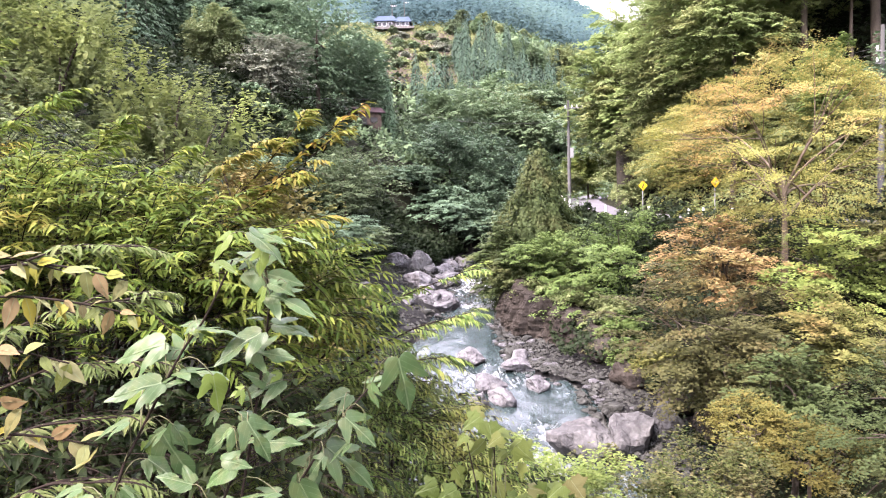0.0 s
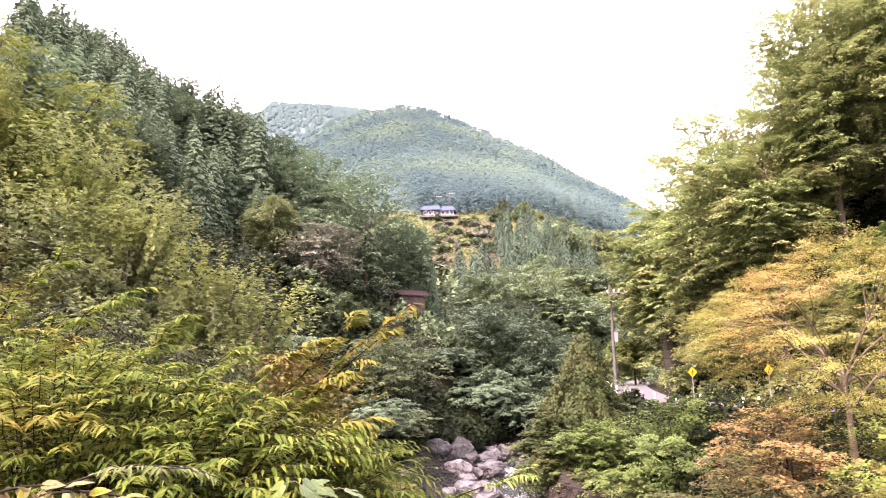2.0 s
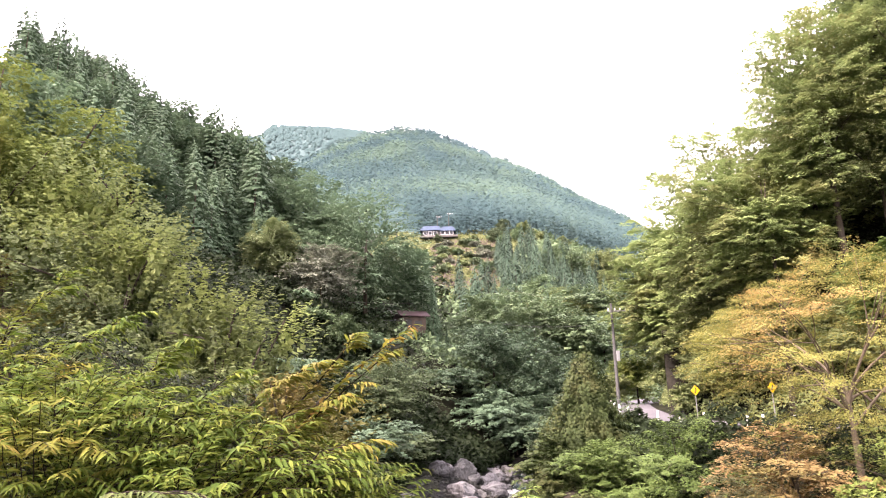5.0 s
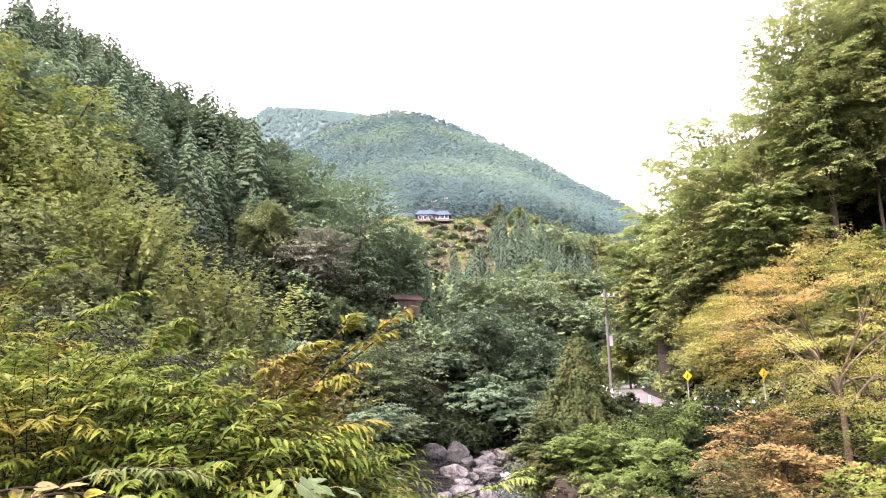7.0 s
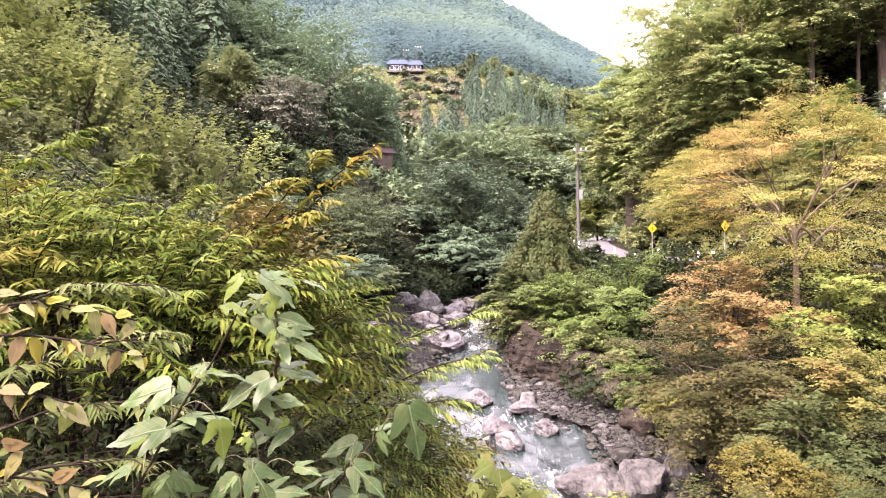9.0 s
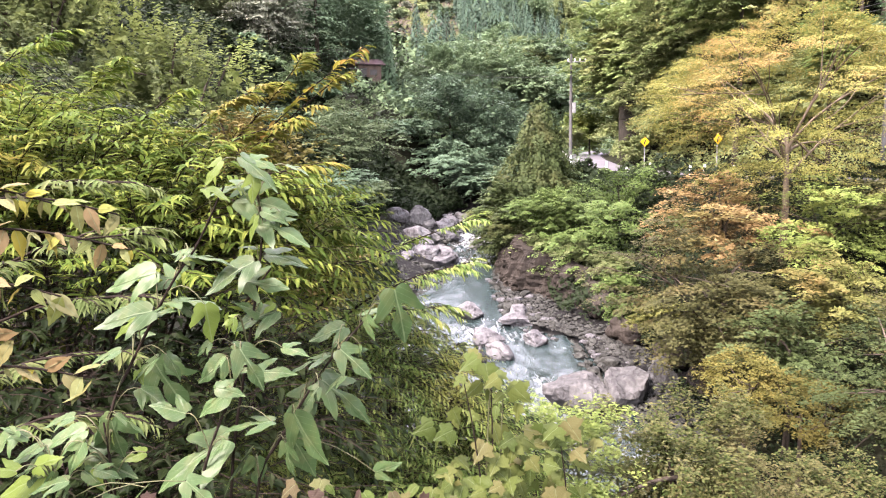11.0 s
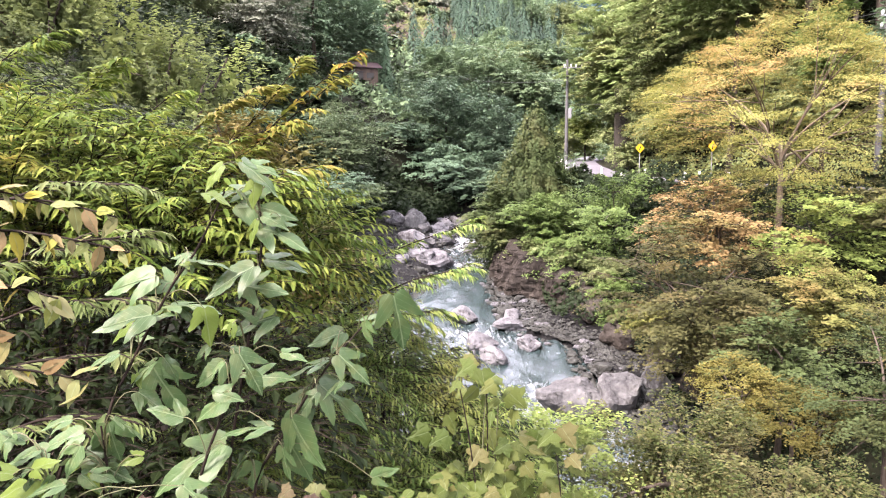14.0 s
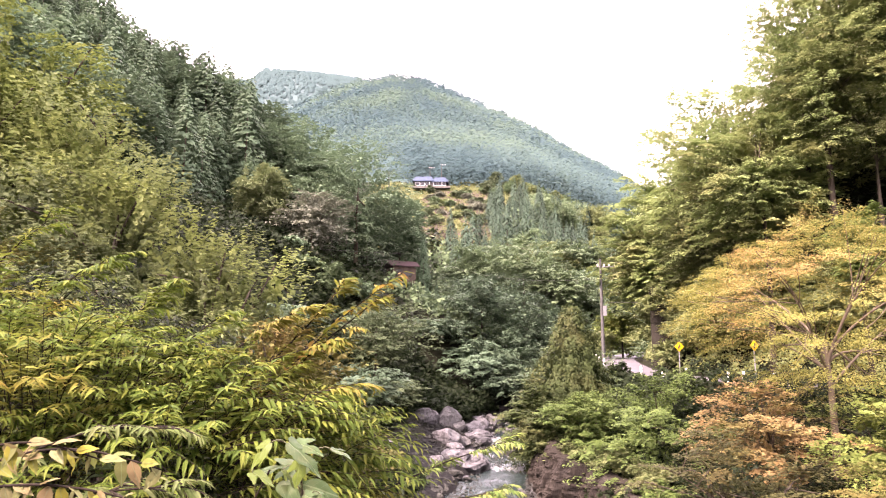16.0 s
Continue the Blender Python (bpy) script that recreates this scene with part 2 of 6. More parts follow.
# valley haze is put into the next four colours: more blue, lifted
F_CEDAR = leaf_material("cedar_needles", [(0.03672, 0.06588, 0.0375), (0.05076, 0.08748, 0.04717), (0.06912, 0.1102, 0.05806)], through_light=0.2)
F_CEDAR_PALE = leaf_material("hill_cedar_needles", [(0.03372, 0.06259, 0.04332), (0.04636, 0.08018, 0.05161), (0.06181, 0.09928, 0.06084)], through_light=0.2)
F_DARK = leaf_material("dark_leaves", [(0.06489, 0.1111, 0.06433), (0.08956, 0.1459, 0.08186), (0.1245, 0.1833, 0.09941)], through_light=0.24)
F_MID = leaf_material("mid_leaves", [(0.0769, 0.1258, 0.06202), (0.1008, 0.1565, 0.07484), (0.1403, 0.1947, 0.09516)], through_light=0.25)
F_YOUNG = leaf_material("young_leaves", [(0.1005, 0.1441, 0.05247), (0.1507, 0.1848, 0.07128), (0.2123, 0.2365, 0.09625)], through_light=0.36)
F_TURN = leaf_material("half_turned_leaves", [(0.1474, 0.2096, 0.0719), (0.1793, 0.2436, 0.08216), (0.2112, 0.2689, 0.09649)], [(0.2251, 0.2393, 0.09245), (0.1992, 0.233, 0.08422)], 0.22, 0.56, through_light=0.4, vary=0.12)
F_POINT = leaf_material("pointed_tree_leaves", [(0.0368, 0.05741, 0.01914), (0.05078, 0.07507, 0.02429), (0.07066, 0.09421, 0.03165)], [(0.07654, 0.08243, 0.02797), (0.06624, 0.07949, 0.0265)], 0.5, 0.58, through_light=0.3)
F_STREAM = leaf_material("streamside_leaves", [(0.0561, 0.085, 0.04114), (0.0731, 0.1054, 0.04956), (0.0952, 0.1275, 0.05984)], through_light=0.25, vary=0.08)
# darker copy of the dark leaves, with the gorge's shade in its colour
F_GORGE = leaf_material("shaded_gorge_leaves", [(0.04816, 0.08254, 0.04955), (0.06337, 0.1065, 0.06194), (0.08618, 0.1332, 0.07432)], through_light=0.22, vary=0.15)
F_SAGE = leaf_material("sage_leaves", [(0.03631, 0.04126, 0.01442), (0.05391, 0.05632, 0.01924), (0.07044, 0.0671, 0.02405)], [(0.08611, 0.06182, 0.02405), (0.07284, 0.06524, 0.02257)], 0.4, 0.6, vary=0.12)
F_GREEN = leaf_material("fresh_leaves", [(0.0435, 0.0808, 0.0187), (0.0725, 0.117, 0.0281), (0.114, 0.157, 0.0436)], through_light=0.23)
F_OLIVE = leaf_material("olive_leaves", [(0.05365, 0.06468, 0.01473), (0.08584, 0.09472, 0.02457), (0.1177, 0.1103, 0.02938)], [(0.1066, 0.07548, 0.02457), (0.1339, 0.0999, 0.02938)], 0.4, 0.6)
F_LIME = leaf_material("yellow_green_leaves", [(0.06445, 0.09905, 0.01882), (0.09453, 0.137, 0.02823), (0.1332, 0.1739, 0.04141), (0.1676, 0.2044, 0.05647)], [(0.1611, 0.1918, 0.04141), (0.1891, 0.2065, 0.04706)], 0.5, 0.6, through_light=0.36)
F_SPRING = leaf_material("grey_green_leaves", [(0.06336, 0.09152, 0.0352), (0.09856, 0.1302, 0.05808), (0.139, 0.169, 0.08624)], [(0.132, 0.1725, 0.044), (0.1804, 0.2156, 0.06688)], 0.35, 0.54, through_light=0.40)
F_MAPLE = leaf_material("turning_leaves", [(0.1577, 0.1901, 0.0432), (0.1966, 0.2095, 0.05076), (0.2462, 0.2354, 0.06264), (0.2214, 0.2074, 0.05292)], [(0.3078, 0.1782, 0.07344), (0.3078, 0.2074, 0.07128), (0.2646, 0.216, 0.06048)], 0.19, 0.58, through_light=0.42, vary=0.05)
F_RUST = leaf_material("rust_leaves", [(0.2092, 0.126, 0.05232), (0.2433, 0.158, 0.06842), (0.1898, 0.1473, 0.05232)], [(0.1557, 0.1451, 0.04629), (0.1849, 0.1707, 0.05634)], 0.35, 0.56, through_light=0.3, vary=0.1)
F_TAN = leaf_material("tan_leaves", [(0.1688, 0.2238, 0.098), (0.2213, 0.2562, 0.1227), (0.16, 0.2188, 0.08788)])
# near-black scrub: the shade under and between the trees is put into its colour
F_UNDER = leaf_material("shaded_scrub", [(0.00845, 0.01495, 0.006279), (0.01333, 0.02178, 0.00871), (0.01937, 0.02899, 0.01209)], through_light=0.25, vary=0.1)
F_GREY = leaf_material("grey_brown_leaves", [(0.1534, 0.1742, 0.1277), (0.1937, 0.2041, 0.1573), (0.1326, 0.1625, 0.1019)])
F_YELLOW = leaf_material("yellow_leaves", [(0.0966, 0.07949, 0.01435), (0.1159, 0.1021, 0.02401), (0.0839, 0.08464, 0.01914)], [(0.05888, 0.06661, 0.01435), (0.07581, 0.07654, 0.01674)], 0.5, 0.58)
F_DULL = leaf_material("dull_leaves", [(0.02231, 0.03657, 0.0069), (0.04685, 0.06095, 0.01495), (0.09593, 0.09752, 0.0322), (0.03346, 0.05364, 0.01035), (0.1171, 0.1024, 0.0414)], [(0.1093, 0.08777, 0.0368), (0.05577, 0.06095, 0.0184)], 1.0, 0.57, unlike=1.0)
# pale green with the haze before the hill farm put into it
F_FARM = leaf_material("hazed_farm_shrub_leaves", [(0.085, 0.122, 0.066), (0.105, 0.142, 0.076), (0.128, 0.158, 0.084)], through_light=0.3, rough=0.8)
# bluer and paler with distance: haze is put into these leaf and floor colours
F_FAR = leaf_material("hazed_distant_forest", [(0.044, 0.084, 0.090), (0.050, 0.092, 0.095), (0.057, 0.100, 0.097)], [(0.072, 0.119, 0.093), (0.082, 0.131, 0.097)], 0.012, 0.54, through_light=0.45, rough=0.9)
F_FARTHER = leaf_material("hazed_farthest_forest", [(0.08007, 0.134, 0.1314), (0.08402, 0.1387, 0.1348)], through_light=0.45, rough=0.9, vary=0.0)
FLOOR_FARTHER = leaf_material("hazed_farthest_floor", [(0.05689, 0.09025, 0.08853), (0.05914, 0.09368, 0.09079)], through_light=0.05, rough=0.9, vary=0.0)
FOREST_FLOOR = leaf_material("hazed_distant_floor", [(0.032, 0.060, 0.056), (0.036, 0.065, 0.060)], through_light=0.05, rough=0.9)
SHINGLE = surface("shingle", [(0.3, (0.01053, 0.01094, 0.009662)), (0.5, (0.02738, 0.02832, 0.02481)), (0.7, (0.06529, 0.069, 0.06148))], 1.4, fine=9, bump=0.8, bump_dist=0.1)
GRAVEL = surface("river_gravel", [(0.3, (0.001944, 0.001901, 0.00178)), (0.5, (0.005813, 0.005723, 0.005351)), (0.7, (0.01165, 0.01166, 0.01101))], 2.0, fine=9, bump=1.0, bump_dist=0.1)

# ---- the lie of the land ----
def smooth01(t):
    t = np.clip(t, 0, 1)
    return t * t * (3 - 2 * t)


Y_R = [-40, 0, 10, 20, 27, 33, 35, 38, 46, 52, 58, 65, 72, 80, 92]
X_LEFT = [8, 5, 1.5, -1.0, -1.6, -2.6, -2.65, -2.7, -1.0, 0.2, 0.8, 1.7, 3.5, 10, 24]
X_RIGHT = [16, 13, 9.5, 7.3, 7.1, 6.9, 5.0, 4.2, 3.9, 4.7, 4.6, 5.2, 9, 18, 32]
Y_ROAD = [-40, 0, 28, 38, 45, 50, 56, 62, 70, 85, 120]
X_ROAD = [30, 28, 26.5, 23.5, 20.0, 16.8, 13.9, 13.3, 14.6, 19, 34]
Z_ROAD = [0.2, 0.2, 0.2, 0.2, 0.3, 0.5, 0.75, 1.5, 1.95, 2.3, 4.0]
# the mountain's ridge at 700 m, and a farther one at 1000 m
U_RIDGE = [-700, -345, -226, -160, -123, -84, -46, -9, 28, 76, 123, 157, 202, 267, 347, 700]
Z_RIDGE = [180, 205, 250, 285, 298, 306, 300, 283, 265, 241, 210, 193, 160, 126, 90, 60]
U_FAR = [-700, -242, -226, -174, -123, -84, -20, 60, 700]
Z_FAR = [340, 302, 315, 311, 304, 286, 180, 60, 30]


def river_level(y):
    return -10 + 0.075 * np.clip(y, -5, 85)


def land(x, y):
    """Height of the ground."""
    x, y = np.broadcast_arrays(np.asarray(x, float), np.asarray(y, float))
    xl, xr = np.interp(y, Y_R, X_LEFT), np.interp(y, Y_R, X_RIGHT)
    zr = river_level(y)
    # left bank and hillside
    dl = np.maximum(xl - x, 0)
    hill = 10.7 - 0.465 * (x + 12) + 0.12 * (np.minimum(y, 120) - 80) + 0.2 * np.maximum(-55 - x, 0) + np.clip(0.3 * (-15 - x), 0, 9) * smooth01((y - 82) / 16)
    left = np.minimum(hill, zr + 0.3 + 0.35 * dl + 0.02 * dl**2)
    left = np.maximum(left, zr + 0.3)
    # right bank, road shelf and hillside
    road_x, road_z = np.interp(y, Y_ROAD, X_ROAD), np.interp(y, Y_ROAD, Z_ROAD)
    span = np.maximum(road_x - 2.7 - xr - 0.5, 0.5)
    bank = zr + 0.3 + (road_z - zr - 0.3) * smooth01((x - xr - 0.5) / span) ** 1.5
    steep = 1.35 - 0.6 * smooth01((y - 62) / 30)
    over = road_z + steep * np.maximum(x - road_x - 2.9, 0)
    right = np.where(x < road_x - 2.7, bank, np.minimum(over, 70))
    z = np.where(x < xl, left, np.where(x > xr, right, zr - 0.5))
    # valley head with the farm
    head = np.where(y > 72, -4 + 0.42 * (np.minimum(y, 236) - 72) - 0.38 * np.maximum(np.minimum(x, 0.4 * y) - 0.08 * y, 0), -99.0)
    keep = (x > xl) & (x < xr) & (y < 80)
    z = np.where(keep, z, np.maximum(z, head - 99.0 * ((x > xl) & (x < road_x + 3) & (y < 78))))
    # roadside on which the camera stands
    z = np.maximum(z, np.minimum(0.0, -0.62 * np.maximum(y - 0.9, 0)) - 0.7 * np.maximum(x - 2.5, 0))
    # mountain
    s = np.clip((y - 236) / 464, 0, 1)
    u = x / np.maximum(y, 1) * 700
    ridge = np.interp(u, U_RIDGE, Z_RIDGE)
    mount = np.where(y <= 700, (64.8 - 0.38 * np.maximum(np.minimum(u, 280) - 56, 0) * 0.337) * (1 - s) + ridge * s, ridge * np.maximum(1 - 0.0012 * (y - 700), 0.2))
    back = np.interp(u, U_FAR, Z_FAR) / 0.7 * np.exp(-((y - 1000) / 220) ** 2)
    mount = np.where(y > 700, np.maximum(mount, back), mount)
    rough = 4 * (1 - s) * np.sin(u * 0.09 + y * 0.011) * np.sin(y * 0.021 + 1) * s * (y < 690)
    mount = mount + rough
    wide = np.maximum(np.abs(x) - 0.9 * y, 0)
    z = np.where(y > 236, np.maximum(mount, np.where(x < 0, np.minimum(hill, 90 + 0 * y), np.minimum(over, 70)) * smooth01((520 - y) / 280) * (wide >= 0)), z)
    return np.clip(z, -12, 480)


def axis(parts):
    return np.unique(np.concatenate([np.arange(a, b + 1e-6, s) for a, b, s in parts]))


def grid_mesh(name, xs, ys, fz, material, smooth=True):
    gx, gy = np.meshgrid(xs, ys)
    v = np.stack([gx, gy, fz(gx, gy)], -1).reshape(-1, 3)
    w = len(xs)
    i, j = np.meshgrid(np.arange(len(ys) - 1), np.arange(w - 1), indexing="ij")
    a = (i * w + j).ravel()
    return mesh_of(name, v, np.stack([a, a + 1, a + w + 1, a + w], -1), material, smooth)


xs = axis([(-2400, -600, 300), (-600, -120, 24), (-120, -30, 4), (-30, 34, 0.8), (34, 120, 4), (120, 600, 24), (600, 2400, 300)])
ys = axis([(-1200, -60, 190), (-60, 0, 6), (0, 90, 0.8), (90, 250, 5), (250, 1200, 16), (1200, 3000, 300)])


def rough_land(x, y):
    p = np.stack([x.ravel(), y.ravel(), 0 * x.ravel()], -1)
    return land(x, y) + (0.16 * fbm(p, 3, 3, 0.5)).reshape(x.shape) * ((y < 80) & (x < 13))


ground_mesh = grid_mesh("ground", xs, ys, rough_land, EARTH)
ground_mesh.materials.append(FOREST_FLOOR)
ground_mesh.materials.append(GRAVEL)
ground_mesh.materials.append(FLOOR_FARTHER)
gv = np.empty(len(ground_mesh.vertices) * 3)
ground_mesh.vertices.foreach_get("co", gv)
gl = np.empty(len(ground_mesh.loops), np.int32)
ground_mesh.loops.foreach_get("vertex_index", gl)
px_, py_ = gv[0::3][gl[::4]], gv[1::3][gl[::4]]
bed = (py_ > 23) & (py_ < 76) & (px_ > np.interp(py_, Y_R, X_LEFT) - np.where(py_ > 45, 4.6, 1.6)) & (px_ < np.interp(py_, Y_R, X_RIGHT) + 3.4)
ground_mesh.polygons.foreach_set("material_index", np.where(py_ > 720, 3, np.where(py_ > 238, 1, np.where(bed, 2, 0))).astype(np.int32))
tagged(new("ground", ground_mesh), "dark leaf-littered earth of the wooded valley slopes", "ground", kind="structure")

# road, with its kerb-like edge
sy = np.arange(-30, 110, 1.0)
rc = np.stack([np.interp(sy, Y_ROAD, X_ROAD), sy, np.interp(sy, Y_ROAD, Z_ROAD) + 0.06], -1)
k = np.ones(7) / 7
for c in (0, 2):
    rc[3:-3, c] = np.convolve(rc[:, c], k, "valid")
side = unit(np.cross(unit(np.gradient(rc, axis=0)), [0, 0, 1.0]))
rows = np.stack([rc - side * 2.0 - [0, 0, 0.5], rc - side * 2.0, rc, rc + side * 2.0, rc + side * 2.0 - [0, 0, 0.5]], 1)
i, j = np.meshgrid(np.arange(len(sy) - 1), np.arange(4), indexing="ij")
a = (i * 5 + j).ravel()
road = tagged(new("road", mesh_of("road", rows, np.stack([a, a + 1, a + 6, a + 5], -1), ASPHALT)), "narrow pale asphalt mountain road along the gorge", "road", kind="structure")


# ---- water ----
def water_material():
    m, n, l, b = nodes_of("stream_water")
    at = n.new("ShaderNodeAttribute")
    at.attribute_name = "foam"
    tc, mp, nz = n.new("ShaderNodeTexCoord"), n.new("ShaderNodeMapping"), n.new("ShaderNodeTexNoise")
    mp.inputs["Scale"].default_value = (4.0, 1.3, 1)
    l.new(tc.outputs["Object"], mp.inputs[0]), l.new(mp.outputs[0], nz.inputs["Vector"])
    nz.inputs["Scale"].default_value, nz.inputs["Detail"].default_value, nz.inputs["Roughness"].default_value = 0.8, 10, 0.62
    nz.inputs["Distortion"].default_value = 0.8
    ad = n.new("ShaderNodeMath")
    ad.operation = "ADD"
    l.new(at.outputs["Fac"], ad.inputs[0]), l.new(nz.outputs[0], ad.inputs[1])
    r = ramp_of(n, [(0.77, (0, 0, 0)), (0.86, (0.25, 0.25, 0.25)), (1.0, (1, 1, 1))])
    l.new(ad.outputs[0], r.inputs[0])
    deep = ramp_of(n, [(0.35, (0.009, 0.0165, 0.0165)), (0.65, (0.025, 0.039, 0.038))])
    l.new(nz.outputs[0], deep.inputs[0])
    mx = n.new("ShaderNodeMix")
    mx.data_type = "RGBA"
    l.new(r.outputs[0], mx.inputs[0]), l.new(deep.outputs[0], mx.inputs[6])
    mx.inputs[7].default_value = (0.26, 0.272, 0.275, 1)
    l.new(mx.outputs[2], b.inputs["Base Color"])
    mr = n.new("ShaderNodeMapRange")
    mr.inputs["To Min"].default_value, mr.inputs["To Max"].default_value = 0.22, 0.7
    l.new(r.outputs[0], mr.inputs[0]), l.new(mr.outputs[0], b.inputs["Roughness"])
    bp = n.new("ShaderNodeBump")
    bp.inputs["Strength"].default_value, bp.inputs["Distance"].default_value = 0.5, 0.12
    l.new(nz.outputs[0], bp.inputs["Height"]), l.new(bp.outputs[0], b.inputs["Normal"])
    return m


wy = np.arange(2, 90, 0.22)
wt = np.linspace(-0.05, 1.03, 46)
gx = np.interp(wy, Y_R, X_LEFT)[:, None] * (1 - wt) + np.interp(wy, Y_R, X_RIGHT)[:, None] * wt
gy = np.repeat(wy[:, None], len(wt), 1)
wp = np.stack([gx.ravel(), gy.ravel() * 0.45, 0 * gx.ravel()], -1)
wave = fbm(wp, 11, 4, 1.4).reshape(gx.shape)
rapid = sum(h * np.exp(-(((gy - c) / s) ** 2)) for c, s, h in ((61, 5.5, 0.42), (52.3, 1.6, 0.38), (47, 2.0, 0.10), (40, 3, 0.14), (34.5, 3, 0.24), (27, 3.2, 0.30), (22, 3, 0.2), (10, 8, 0.2)))
gz = river_level(gy) + 0.13 * wave * (0.6 + 1.5 * rapid) + 0.12 * np.sin(gy * 1.1 + gx) * rapid
i, j = np.meshgrid(np.arange(len(wy) - 1), np.arange(len(wt) - 1), indexing="ij")
a = (i * len(wt) + j).ravel()
me = mesh_of("river", np.stack([gx, gy, gz], -1), np.stack([a, a + 1, a + len(wt) + 1, a + len(wt)], -1), water_material(), True)
me.attributes.new("foam", "FLOAT", "POINT").data.foreach_set("value", (rapid + 0.12 * fbm(wp, 5, 4, 0.9).reshape(gx.shape)).astype(np.float32).ravel())
tagged(new("river", me), "clear blue-green mountain stream with white rapids", "river", kind="structure")


# ---- rocks ----
def rock_mesh(name, seed, size, material, rough=0.28, sub=4):
    bm = bmesh.new()
    bmesh.ops.create_icosphere(bm, subdivisions=sub, radius=1.0)
    v = np.array([p.co[:] for p in bm.verts])
    r = np.random.default_rng(seed)
    for _ in range(11):  # flat broken sides
        d, h = unit(r.normal(size=3)), r.uniform(0.55, 0.9)
        t = np.maximum(v @ d - h, 0)
        v -= t[:, None] * d * 0.9
    v *= (1 + rough * fbm(v, seed, 4, 1.3))[:, None]
    v += 0.055 * np.stack([fbm(v, seed + k, 3, 5.0) for k in (1, 2, 3)], -1)
    v *= np.array(size)
    for p, c in zip(bm.verts, v):
        p.co = c
    return from_bm(name, bm, material, False)


def boulder(at, size, seed, material=None, label="grey weathered river boulder beside the rapids", name="boulder", turn=0, group="boulders in the stream"):
    ob = thing(name, at, label, "boulder", group, me=rock_mesh(name, seed, size, material or ROCK, sub=5 if max(size) > 1.3 else 4 if max(size) > 0.5 else 3))
    ob.rotation_euler[2] = radians(turn)
    return ob


def on_river(x, y, up=0.0):
    return (x, y, float(river_level(y)) + up)


for n_, (x, y, sx, syy, sz, up, pale) in enumerate((
        (5.5, 25.5, 1.55, 1.15, 1.1, 0.5, 2), (7.3, 25.7, 1.2, 1.0, 0.95, 0.5, 2), (8.9, 26.6, 0.85, 0.8, 0.85, 0.7, 0),
        (1.75, 37.7, 1.0, 0.75, 0.55, 0.25, 1), (2.3, 33.1, 1.1, 0.85, 0.6, 0.3, 1), (4.25, 36.1, 1.05, 0.75, 0.42, 0.25, 1),
        (4.3, 37.1, 0.55, 0.55, 0.55, 0.35, 1), (4.7, 33.0, 0.85, 0.65, 0.45, 0.25, 1), (2.85, 31.5, 0.8, 0.65, 0.5, 0.25, 1),
        (1.7, 30.7, 0.5, 0.5, 0.65, 0.2, 1), (2.6, 32.5, 0.4, 0.4, 0.4, 0.2, 0))):
    boulder(on_river(x, y, up), (sx, syy, sz), 40 + n_, PALE_ROCK if pale == 1 else ROCK, "pale grey boulder standing in white water" if pale == 1 else "purplish grey weathered boulder at the water's edge", turn=37 * n_)
for n_, (x, y, sx, syy, sz, up) in enumerate(((-2.0, 62.6, 2.3, 1.8, 2.1, 1.0), (0.2, 51.8, 2.1, 1.4, 0.9, 0.4), (-1.5, 52, 1.4, 1.1, 0.7, 0.3), (-4.0, 58, 1.6, 1.3, 1.1, 0.8), (0.6, 61, 1.5, 1.2, 0.9, 0.3),
        (3.2, 57.2, 0.9, 0.8, 0.6, 0.2), (0.8, 68, 1.2, 1.0, 0.9, 0.6), (2.6, 70, 1.2, 1.0, 0.9, 0.5), (-3.4, 49.5, 1.6, 1.2, 0.9, 0.4), (-3.8, 45, 1.5, 1.2, 0.9, 0.4), (-4.2, 40, 1.6, 1.3, 0.8, 0.3), (-3.9, 34.5, 1.4, 1.0, 0.8, 0.2), (4.0, 66.5, 0.9, 0.8, 0.5, 0.1), (9.2, 32.6, 1.1, 1.0, 0.8, 0.8), (8.6, 36.0, 1.0, 1.0, 0.9, 0.9), (10.0, 28.6, 1.2, 1.0, 0.9, 0.9), (10.6, 26.0, 1.1, 0.9, 0.8, 0.6))):
    boulder(on_river(x, y, up), (sx, syy, sz), 70 + n_, PALE_ROCK if n_ in (1, 4, 6) else CLIFF if n_ > 12 else ROCK, "large pale grey boulder heaped on the stream bank", turn=51 * n_, group="boulders on the bank")

r = np.random.default_rng(12)
for n_ in range(12):  # the heap of boulders on the far bank
    y = 48 + 1.45 * n_ + r.uniform(-0.6, 0.6)
    x = float(np.interp(y, Y_R, X_LEFT)) - r.uniform(0.3, 4.8)
    k = r.uniform(0.5, 1.0)
    boulder((x, y, float(land(x, y)) + 0.35 * k), (1.25 * k, 0.95 * k, 0.8 * k), 120 + n_, PALE_ROCK if n_ % 3 else ROCK, "pale grey boulder in the heap beside the rapids", turn=73 * n_, group="boulders on the bank")

# broken stones of the shingle bank
stones = [rock_mesh("stone", 200 + i, (1, 0.8, 0.6), SHINGLE if i % 3 else PALE_ROCK, sub=2) for i in range(6)]
r = np.random.default_rng(5)
for i in range(230):
    y = r.uniform(29, 47) if i < 150 else r.uniform(48, 72)
    e = np.interp(y, Y_R, X_RIGHT) if i < 150 else np.interp(y, Y_R, X_LEFT)
    x = e + (r.uniform(-0.7, 1.5) if i < 150 else -r.uniform(-0.6, 1.8))
    s = r.uniform(0.12, 0.34) * (1.6 if r.random() < 0.12 else 1)
    ob = thing("stone", (x, y, max(float(land(x, y)), float(river_level(y))) + s * 0.2), "broken grey stone on the shingle bank", "stone", "stones on the shingle bank", me=stones[i % 6])
    ob.scale, ob.rotation_euler = (s, s, s), (0, 0, r.uniform(0, 6.28))


